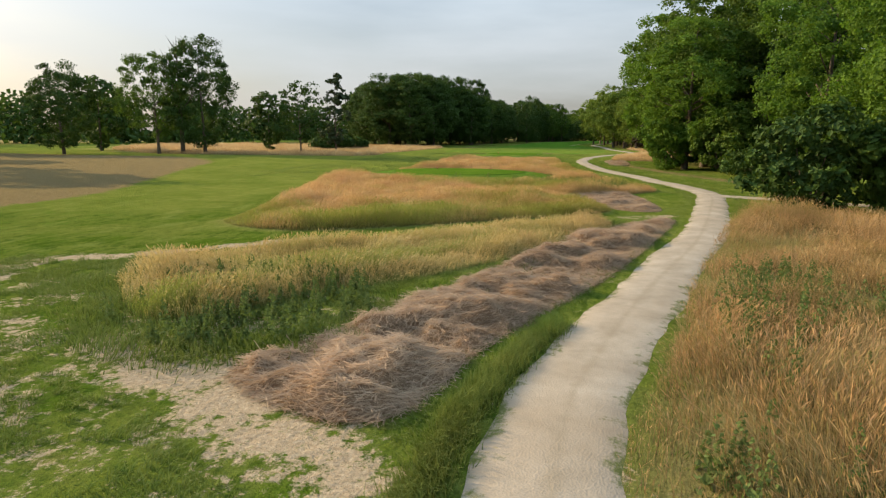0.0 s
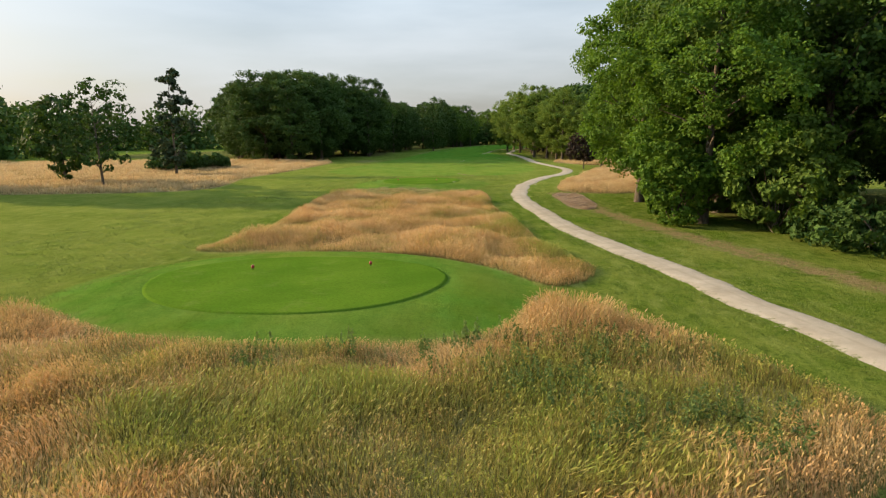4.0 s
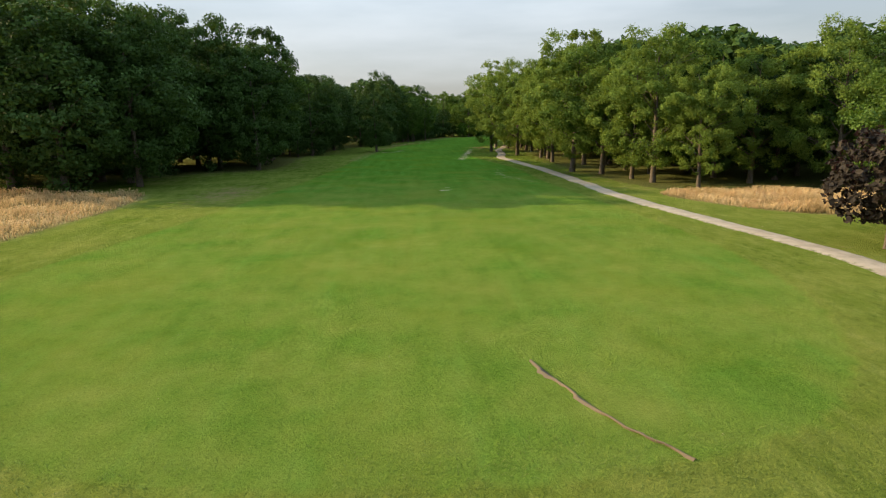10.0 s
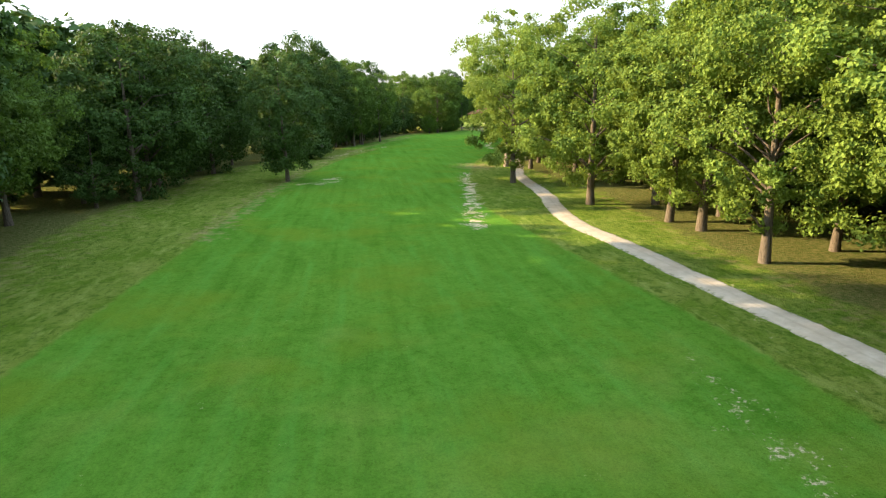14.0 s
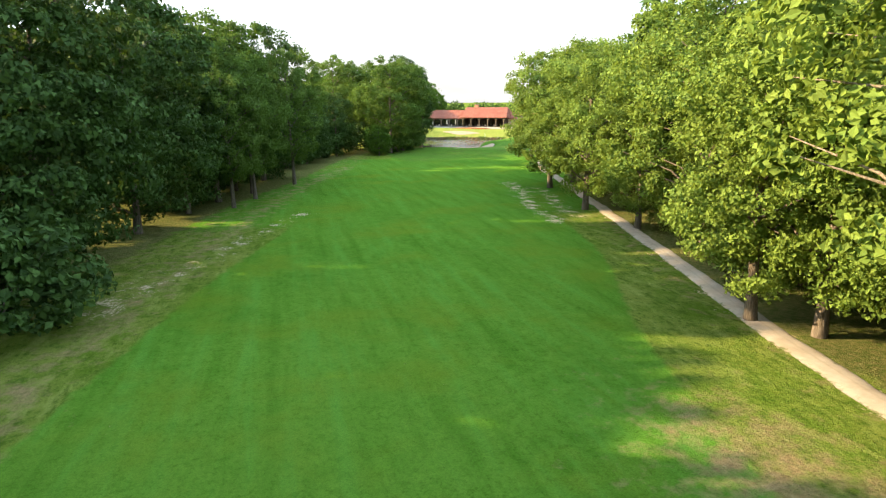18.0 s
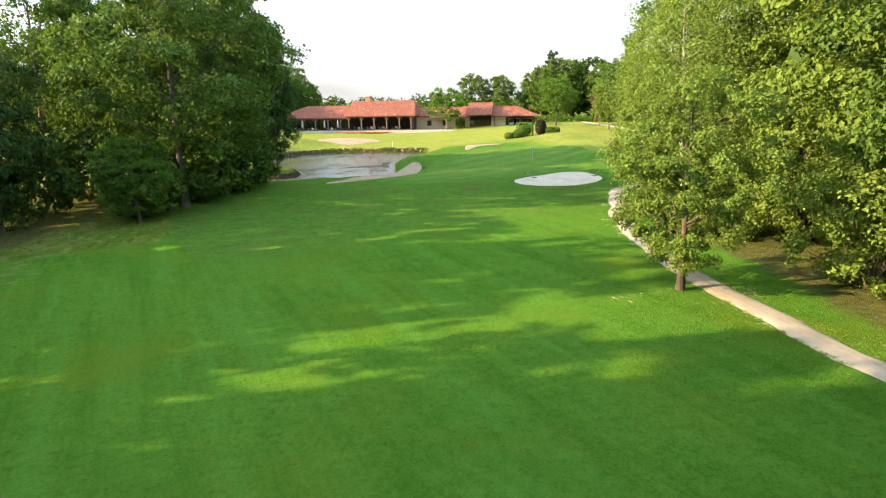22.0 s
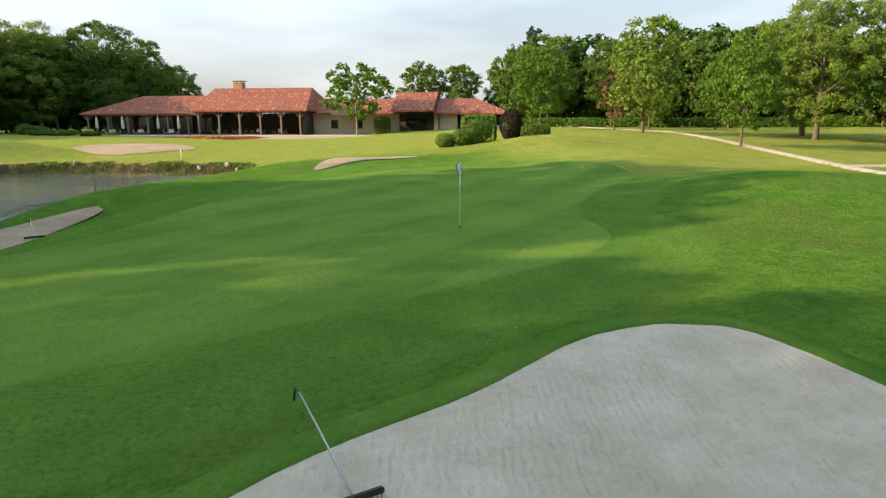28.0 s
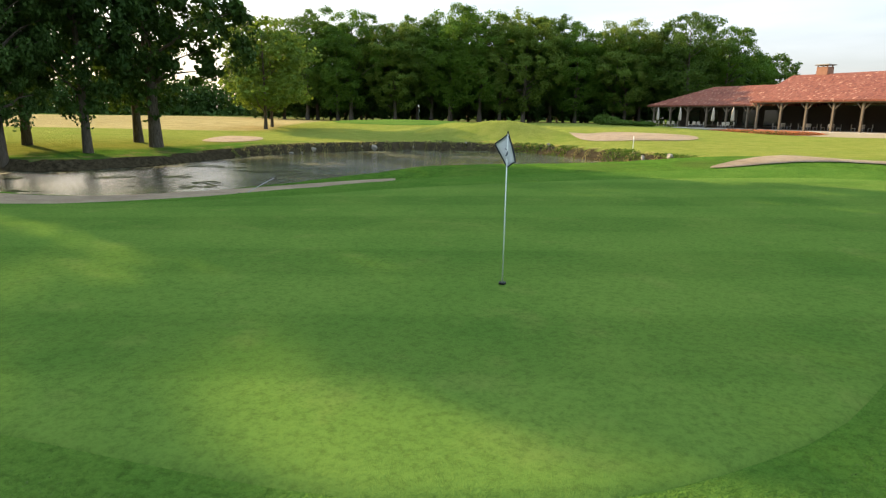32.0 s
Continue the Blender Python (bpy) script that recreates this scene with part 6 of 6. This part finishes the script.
def pond_weed():
    """Mats of weed and lily pads floating on the pond."""
    rng = np.random.default_rng(79)
    p = scatter(POND, 26.0, rng)
    k = lumps(p * np.array([1.0, 1.6]), 0.55, 80)
    edge = signed(POND, p[:, 0], p[:, 1])
    p = p[((k > 0.68) | ((k > 0.56) & (edge < 1.6)) | (rng.random(len(p)) < 0.010)) & (edge > 0.3)]
    n, r = len(p), 0.05 + 0.13 * rng.random(len(p)) ** 2
    a = rng.random((n, 1)) * 6.28 + np.arange(6)[None] * 1.047
    q = (0.7 + 0.5 * rng.random((n, 6))) * r[:, None]
    ring = np.stack([p[:, :1] + q * np.cos(a), p[:, 1:] + q * np.sin(a), np.full((n, 6), -0.812)], 2)
    v = np.concatenate([ring, np.c_[p, np.full(n, -0.804)][:, None]], 1).reshape(-1, 3)
    i = np.arange(n)[:, None] * 7
    f = np.concatenate([i + [6, j, (j + 1) % 6] for j in range(6)], 0)
    tagged(part("pond_weed", mesh_np("pond_weed", v, f, M_PONDWEED, smooth_faces=False)), "brown-green weed floating on the pond", "pond weed", kind="stuff")


pond_weed()

# ---------------------------------------------------------------- clubhouse
CLUB_A = math.atan2(-0.566, 0.824)
CLUB = Matrix.Translation((59.7, 396.0, 1.0)) @ Matrix.Rotation(CLUB_A, 4, "Z")       # x along the front, -y to the green


def hip_roof(x0, x1, y0, y1, eave, ridge, left=True, right=True, over=0.0, thick=0.22):
    """A hipped or gabled roof slab with thickness."""
    bm = bmesh.new()
    ym = (y0 + y1) / 2
    half = (y1 - y0) / 2
    xl, xr = x0 + (half if left else 0), x1 - half * right
    low = [(x0, y0), (x1, y0), (x1, y1), (x0, y1)]
    top = [(xl, ym), (xr, ym)]
    a = [bm.verts.new((*c, eave)) for c in low] + [bm.verts.new((*c, ridge)) for c in top]
    b = [bm.verts.new((*c, eave - thick)) for c in low] + [bm.verts.new((*c, ridge - thick)) for c in top]
    for f in ((0, 1, 5, 4), (1, 2, 5), (2, 3, 4, 5), (3, 0, 4)):
        bm.faces.new([a[i] for i in f])
        bm.faces.new([b[i] for i in f][::-1])
    for i, j in ((0, 1), (1, 2), (2, 3), (3, 0)):
        bm.faces.new((a[j], a[i], b[i], b[j]))
    return bm


def clubhouse():
    t = thing("clubhouse", CLUB, "long low clubhouse with red clay tile roofs and timber verandas", "clubhouse")
    z = 0.0
    # side wing of the terrace, main hall, service wing, entrance block, cart shed
    part("veranda_roof", hip_roof(0, 24, -1, 13, 3.35, 6.3, True, False), M_ROOF, t, "hipped red clay tile roof")
    part("hall_roof", hip_roof(20, 38.4, -3, 14, 3.75, 7.4, False, 0.2), M_ROOF, t, "tall red clay tile roof")
    part("service_roof", hip_roof(37.5, 53, 1.5, 11, 3.3, 5.6, False, False), M_ROOF, t)
    part("entrance_roof", hip_roof(51, 57.5, -2.0, 11, 3.6, 6.5, False, False), M_ROOF, t)
    part("shed_roof", hip_roof(57.3, 69, 0, 11, 3.2, 5.5, False, True), M_ROOF, t, "hipped red clay tile roof")
    part("hall_back_wall", box(1, 37, 5.6, 12, z - 1, 3.3), M_DARKWOOD, t, "dark glazed wall behind the veranda")
    part("gable_wall", box(37.2, 37.6, -1.5, 12.5, z - 1, 3.5), M_DARKWOOD, t)
    part("service_wall", box(37.6, 51.5, 2.6, 10, z - 1, 3.2), M_WALL, t, "cream rendered wall")
    part("entrance_wall", box(51.6, 57, 2.5, 10, z - 1, 3.5), M_DARKWOOD, t)
    part("shed_back_wall", box(57.4, 68, 6, 10, z - 1, 3.1), M_DARKWOOD, t)
    part("shed_side_wall", box(57.2, 60.8, 1.4, 6, z - 1, 3.05), M_WALL, t, "pale plank door bay of the shed")
    for x in (2.5, 6, 9.5, 13, 16.5):
        w = part("window", box(x, x + 2.6, 5.5, 5.6, 0.4, 2.7), M_GLASS, t)
        part("frame", box(x - 0.08, x + 2.68, 5.52, 5.62, 0.3, 0.4), M_POSTWOOD, w)
    for x in (40.5, 44.5):
        w = part("window", box(x, x + 1.1, 2.52, 2.62, 1.0, 2.2), M_GLASS, t)
        part("frame", box(x - 0.1, x + 1.2, 2.5, 2.64, 0.9, 1.0), M_DARKWOOD, w)
    for x in (52.6, 54.4):
        part("door", box(x, x + 1.5, 2.4, 2.5, 0, 2.5), M_GLASS, t, "dark glazed entrance door")
    # posts with braces
    xs = [1.2, 4.6, 8.0, 11.4, 14.8, 18.2] + [21.0, 24.3, 27.6, 30.9, 34.2, 37.2]
    for i, x in enumerate(xs):
        y, top = (-0.6, 3.15) if x < 20 else (-2.5, 3.55)
        p = part("post", box(x - 0.13, x + 0.13, y - 0.13, y + 0.13, z - 1, top, 0.02), M_POSTWOOD, t)
        for s in (-1, 1):
            part("brace", tube_bm([(x, y, top - 1.0), (x + s * 0.85, y, top - 0.08)], [0.08, 0.08], 5), M_POSTWOOD, p)
    part("veranda_beam", box(0.6, 20, -0.75, -0.45, 3.0, 3.25), M_POSTWOOD, t)
    part("hall_beam", box(20.4, 37.6, -2.65, -2.35, 3.4, 3.68), M_POSTWOOD, t)
    for x in (58.0, 61.4, 64.4, 67.6):
        part("shed_post", box(x - 0.12, x + 0.12, 1.0, 1.24, z - 1, 3.1), M_POSTWOOD, t)
    ch = part("chimney", box(23.4, 24.9, 5.2, 6.6, 5.5, 8.3, 0.03), M_BRICK, t, "brick chimney with flat cap")
    part("cap", box(23.2, 25.1, 5.0, 6.8, 8.5, 8.62), M_STONE, ch)
    for x, y in ((23.5, 5.3), (24.75, 5.3), (23.5, 6.45), (24.75, 6.45)):
        part("cap_leg", box(x - 0.06, x + 0.06, y - 0.06, y + 0.06, 8.3, 8.5), M_BRICK, ch)
    part("gable_timber", hip_roof(41.6, 45.4, -1.0, 2.6, 3.0, 4.3, False, False), M_DARKWOOD, t, "dark timber porch gable")


clubhouse()


def at_club(x, y, z=0.0, rz=0):
    return CLUB @ pose(x, y, z, 0, 0, rz)


part("terrace", box(-3, 52, -7, 6, -1.2, 0.02), M_PAVING, None, at=CLUB)
tagged(bpy.data.objects["terrace"], "pale paved clubhouse terrace", "terrace", kind="structure")


def parasol(x, y):
    t = thing("parasol", at_club(x, y, 0.02), "closed beige parasol on the terrace", "parasol", "terrace parasols")
    part("pole", tube_bm([(0, 0, 0), (0, 0, 2.9)], [0.03, 0.03], 8), M_POSTWOOD, t)
    part("canopy", tube_bm([(0, 0, 1.0), (0, 0, 1.3), (0, 0, 2.2), (0, 0, 2.95)], [0.20, 0.24, 0.17, 0.03], 10), M_CANVAS, t, "folded beige canvas")
    part("base", box(-0.3, 0.3, -0.3, 0.3, 0, 0.08, 0.02), M_STONE, t)


def table_set(x, y):
    t = thing("terrace_table", at_club(x, y, 0.02), "round terrace table of weathered wood", "table", "terrace tables")
    part("top", tube_bm([(0, 0, 0.70), (0, 0, 0.74)], [0.5, 0.5], 14), M_POSTWOOD, t)
    part("leg", tube_bm([(0, 0, 0), (0, 0, 0.7)], [0.05, 0.05], 8), M_DARKWOOD, t)
    for k in range(4):
        a = k * math.pi / 2 + 0.4
        c = thing("terrace_chair", at_club(x + 0.85 * math.cos(a), y + 0.85 * math.sin(a), 0.02, math.degrees(a) + 90), "light terrace chair at a table", "chair", "terrace chairs")
        part("seat", box(-0.22, 0.22, -0.22, 0.22, 0.42, 0.46), M_CANVAS, c)
        part("backrest", box(-0.22, 0.22, -0.24, -0.20, 0.46, 0.88), M_CANVAS, c)
        for sx in (-0.19, 0.19):
            for sy in (-0.19, 0.19):
                part("leg", box(sx - 0.02, sx + 0.02, sy - 0.02, sy + 0.02, 0, 0.42), M_STEEL, c)


for x, y in ((4.5, -3.2), (8.8, -3.2), (14.8, -3.4), (18.6, -4.2)):
    parasol(x, y)
for x, y in ((2.5, -2.2), (6.6, -2.6), (11.2, -2.4), (16.4, -2.6), (22.6, 0.6), (26, 0.8), (29.2, 0.4), (32.6, 0.8)):
    table_set(x, y)


def golf_cart(x, y):
    t = thing("golf_cart", at_club(x, y, 0.6), "white golf cart parked in the shed", "golf cart", "parked carts")
    part("body", box(-0.6, 0.6, -1.1, 1.1, 0.3, 0.75, 0.08), M_WHITE, t)
    part("seat", box(-0.55, 0.55, -0.1, 0.5, 0.75, 1.0, 0.05), M_CANVAS, t)
    part("roof", box(-0.62, 0.62, -0.95, 0.95, 1.78, 1.86, 0.03), M_WHITE, t)
    part("windscreen", box(-0.55, 0.55, -0.86, -0.84, 0.8, 1.75), M_GLASS, t)
    for sx in (-0.55, 0.55):
        for sy in (-0.8, 0.8):
            part("roof_post", box(sx - 0.02, sx + 0.02, sy - 0.02, sy + 0.02, 0.7, 1.8), M_STEEL, t)
            w = part("wheel", tube_bm([(sx - 0.09, sy, 0.24), (sx + 0.09, sy, 0.24)], [0.24, 0.24], 12), M_BLACK, t)
            part("hub", tube_bm([(sx - 0.1, sy, 0.24), (sx + 0.1, sy, 0.24)], [0.1, 0.1], 8), M_WHITE, w)


for x in (62.2, 63.9, 65.6, 66.9):
    golf_cart(x, 3.4)


def hedge(x, y, sx, sy, h, leaf, label, rz=0, seed=1, round_top=False, z=None, n=3600, size=0.10):
    """A clipped shrub: leaf sprays over a trimmed body."""
    rng = np.random.default_rng(seed)
    d = rng.uniform(-1, 1, (n, 3))
    k = np.argmax(np.abs(d), 1)
    if round_top:
        d /= np.linalg.norm(d, axis=1)[:, None]
    else:
        d[np.arange(n), k] = np.sign(d[np.arange(n), k])
        d *= (1 - 0.10 * (np.linalg.norm(d, axis=1)[:, None] - 1))
    d *= 1 + rng.normal(0, 0.03, n)[:, None]
    d[:, 2] = d[:, 2] * 0.5 + 0.5
    p = d * np.array([sx / 2, sy / 2, h])
    v, f = leaves(p, size * (0.7 + 0.6 * rng.random(n)), rng, out=d - [0, 0, 0.35])
    t = thing("hedge", pose(x, y, height_at(x, y) - 0.03 if z is None else z, 0, 0, rz), label, "hedge")
    part("foliage", mesh_np("foliage", v, f, leaf, smooth_faces=False), None, t)
    bm = bmesh.new()
    bmesh.ops.create_icosphere(bm, subdivisions=2, radius=1.0)
    for q in bm.verts:
        q.co = Vector((q.co.x * sx * 0.44, q.co.y * sy * 0.44, (q.co.z * 0.5 + 0.5) * h * 0.93))
    part("twig_core", bm, M_OAK_DARK, t)


# clipped shrubs behind the green
hedge(91.0, 330.2, 1.9, 1.8, 1.25, M_BIRCH, "yellow-green clipped shrub behind the green", 0, 1, True)
hedge(92.6, 329.2, 2.6, 2.4, 1.5, M_OAK, "rounded dark green clipped shrub", 0, 2, True)
hedge(95.3, 331.3, 3.2, 3.0, 2.6, M_BRIGHT, "tall bright green clipped box hedge", -35, 3)
hedge(97.2, 328.6, 2.0, 2.0, 2.9, M_PLUM, "round dark purple clipped shrub", 0, 4, True)
hedge(99.0, 327.2, 2.6, 1.8, 1.25, M_OAK, "low dark green clipped hedge", -35, 5)
hx = (CLUB @ Vector((49.5, -0.8, 0)))
hedge(hx.x, hx.y, 2.2, 2.0, 2.4, M_OAK, "dark clipped hedge at the clubhouse door", math.degrees(CLUB_A), 6, z=1.2)
for i in range(9):
    hedge(126 + i * 4.6, 372 - i * 4.8, 6.4, 1.6, 1.5, M_BRIGHT, "long low green hedge in the park", -46, 30 + i, n=1100, size=0.2)

# planted bed and rockery below the terrace
for i, (x, y, sx, h) in enumerate(((-5, -5, 4.5, 1.3), (-1, -8, 4.0, 0.9), (3, -9, 4.6, 0.8), (7.5, -9, 3.6, 0.7), (-8, -3, 5, 1.6))):
    q = CLUB @ Vector((x, y, 0))
    hedge(q.x, q.y, sx, 2.2, h, M_OAK, "low mixed planting below the terrace", 20 * i, 50 + i, True, n=1500, size=0.16)
q = CLUB @ Vector((26, -8.2, 0))
hedge(q.x, q.y, 15, 0.9, 0.5, M_FLOWER, "bed of orange flowers before the terrace", math.degrees(CLUB_A), 60, True, n=2600, size=0.09)

# ---------------------------------------------------------------- small things
def flagstick(x, y):
    z = height_at(x, y) + 0.05
    t = thing("flagstick", pose(x, y, z, 0, 0, -4), "white golf flagstick with bordered flag in the hole", "flagstick")
    part("pole", tube_bm([(0, 0, -0.05), (0, 0, 2.15)], [0.011, 0.008], 8), M_WHITE, t, "thin white pole")
    # slack cloth hanging cornerwise from the top of the pole
    bm = bmesh.new()
    a, b, c, d = (Vector(q) for q in ((0.0, 0.012, 2.15), (-0.17, -0.03, 2.00), (-0.01, 0.012, 1.68), (0.115, 0.03, 1.76)))
    g = {}
    for i in range(9):
        for j in range(9):
            u, w = i / 8, j / 8
            q = a.lerp(b, u).lerp(d.lerp(c, u), w)
            q.y += 0.022 * math.sin(u * 5 + w * 3)
            g[i, j] = bm.verts.new(q)
    for i in range(8):
        for j in range(8):
            bm.faces.new((g[i, j], g[i + 1, j], g[i + 1, j + 1], g[i, j + 1])).smooth = True
    hem = [[g[i, 0].co.copy() for i in range(9)], [g[8, j].co.copy() for j in range(9)], [g[i, 8].co.copy() for i in range(9)], [g[0, j].co.copy() for j in range(9)]]
    mark = [g[4, 3].co.copy(), g[3, 4].co.copy(), g[4, 5].co.copy(), g[5, 5].co.copy()]
    bmesh.ops.solidify(bm, geom=bm.faces[:], thickness=0.003)
    fl = part("flag", bm, M_CLOTH, t, "small white flag with dark border")
    for line in hem:
        part("border", tube_bm(line, [0.010] * 9, 5), M_NAVY, fl)
    part("emblem", tube_bm(mark, [0.010] * 4, 5), M_NAVY, fl)
    part("knob", tube_bm([(0, 0, 2.15), (0, 0, 2.18)], [0.014, 0.010], 8), M_BLACK, t)
    part("cup_rim", tube_bm([(0, 0, -0.02), (0, 0, 0.006)], [0.055, 0.055], 16), M_BLACK, t, "dark rim of the hole")


flagstick(73.8, 297.3)
flagstick(33.2, 365)


def rake(x, y, rz, lift=0.0):
    z = height_at(x, y) + 0.10 + lift
    t = thing("bunker_rake", pose(x, y, z, 0, 0, rz), "bunker rake with dark head lying at the sand edge", "rake", "bunker rakes")
    part("handle", tube_bm([(0, 0, 0.03), (0, 0.9, 0.26), (0, 1.72, 0.44)], [0.013, 0.013, 0.012], 8), M_STEEL, t, "long grey handle")
    part("grip", tube_bm([(0, 1.70, 0.44), (-0.02, 1.80, 0.44), (-0.04, 1.78, 0.30)], [0.016, 0.017, 0.015], 8), M_BLACK, t, "black hooked grip")
    h = part("head", box(-0.31, 0.31, -0.035, 0.035, 0.0, 0.065, 0.015), M_BLACK, t, "dark wooden head")
    for i in range(13):
        part("tooth", tube_bm([(-0.29 + i * 0.048, 0, 0.01), (-0.29 + i * 0.048, -0.01, -0.06)], [0.007, 0.004], 5), M_BLACK, h)


rake(65.67, 285.06, 2)
rake(71.9, 282.6, -62)
rake(61.2, 304.6, 8)


def stake(x, y, h, mat, label, category="stake"):
    t = thing("stake", pose(x, y, height_at(x, y)), label, category, "pond stakes")
    part("post", tube_bm([(0, 0, -0.15), (0, 0, h)], [0.03, 0.026], 8), mat, t)
    part("tip", tube_bm([(0, 0, h), (0, 0, h + 0.03)], [0.026, 0.01], 8), mat, t)


for x, y in ((52.8, 303.9), (62.8, 316.0)):
    stake(x, y, 0.62, M_DARKWOOD, "dark wooden stake at the pond edge")
stake(68.6, 334.6, 1.1, M_WHITE, "white stake on the far pond bank")


def tee_marker(x, y):
    z = height_at(x, y) + 0.05
    t = thing("tee_marker", pose(x, y, z), "small red tee marker on mown turf", "tee marker", "tee markers")
    bm = bmesh.new()
    bmesh.ops.create_uvsphere(bm, u_segments=12, v_segments=8, radius=0.075)
    for v in bm.verts:
        v.co.z = v.co.z * 1.2 + 0.16
    part("ball", bm, M_RED, t)
    part("spike", tube_bm([(0, 0, -0.05), (0, 0, 0.10)], [0.015, 0.02], 6), M_BLACK, t)


for x, y in ((-2.6, -2.6), (2.4, -3.0), (-3.4, -54.8), (1.8, -54.0)):
    tee_marker(x, y)


def sprinkler(x, y):
    t = thing("yardage_plate", pose(x, y, height_at(x, y) + 0.055), "small pale plate set in the turf", "plate")
    part("plate", box(-0.15, 0.15, -0.1, 0.1, -0.02, 0.02, 0.008), M_CANVAS, t)


sprinkler(4.6, -4.6)


def skip(x, y):
    """Orange works trailer standing beyond the trees."""
    t = thing("works_trailer", pose(x, y, height_at(x, y), 0, 0, 6), "orange steel works trailer beyond the trees", "trailer")
    bm = bmesh.new()
    lo = [(-2.2, -0.9, 0.55), (2.2, -0.9, 0.55), (2.2, 0.9, 0.55), (-2.2, 0.9, 0.55)]
    hi = [(-2.6, -1.1, 1.45), (2.6, -1.1, 1.45), (2.6, 1.1, 1.45), (-2.6, 1.1, 1.45)]
    a, b = [bm.verts.new(c) for c in lo], [bm.verts.new(c) for c in hi]
    bm.faces.new(a[::-1])
    for i in range(4):
        bm.faces.new((a[i], a[(i + 1) % 4], b[(i + 1) % 4], b[i]))
    bmesh.ops.solidify(bm, geom=bm.faces[:], thickness=0.06)
    part("tub", bm, M_ORANGE, t)
    for i in range(6):
        part("rib", box(-2.1 + i * 0.82, -2.0 + i * 0.82, -1.1, -0.98, 0.6, 1.4), M_ORANGE, t)
    for sx in (-1.2, 1.2):
        for sy in (-0.85, 0.85):
            w = part("wheel", tube_bm([(sx, sy - 0.12, 0.4), (sx, sy + 0.12, 0.4)], [0.4, 0.4], 14), M_BLACK, t)
            part("hub", tube_bm([(sx, sy - 0.14, 0.4), (sx, sy + 0.14, 0.4)], [0.16, 0.16], 8), M_STEEL, w)


skip(55.6, 51.5)


def rocks():
    """Stones along the pond bank."""
    rng = np.random.default_rng(77)
    c = POND.mean(0)
    base = bmesh.new()
    bmesh.ops.create_icosphere(base, subdivisions=2, radius=1.0)
    for v in base.verts:
        v.co *= 0.8 + 0.4 * noise.noise(v.co * 1.7)
    me = bpy.data.meshes.new("stone")
    base.to_mesh(me)
    base.free()
    me.materials.append(M_STONE)
    for k in range(46):
        i = int(rng.integers(0, len(POND)))
        q = c + (POND[i] - c) * (1.02 + 0.03 * rng.random())
        if not (q[1] > 322):
            continue
        s = 0.10 + 0.24 * rng.random() ** 3
        o = new("stone", me)
        o.matrix_basis = Matrix.LocRotScale((q[0], q[1], height_at(*q) + s * 0.15), Euler(tuple(rng.random(3) * 6)), (s * 1.3, s, s * 0.7))
        tagged(o, "grey stone lying on the pond bank", "stone", "bank stones")


rocks()
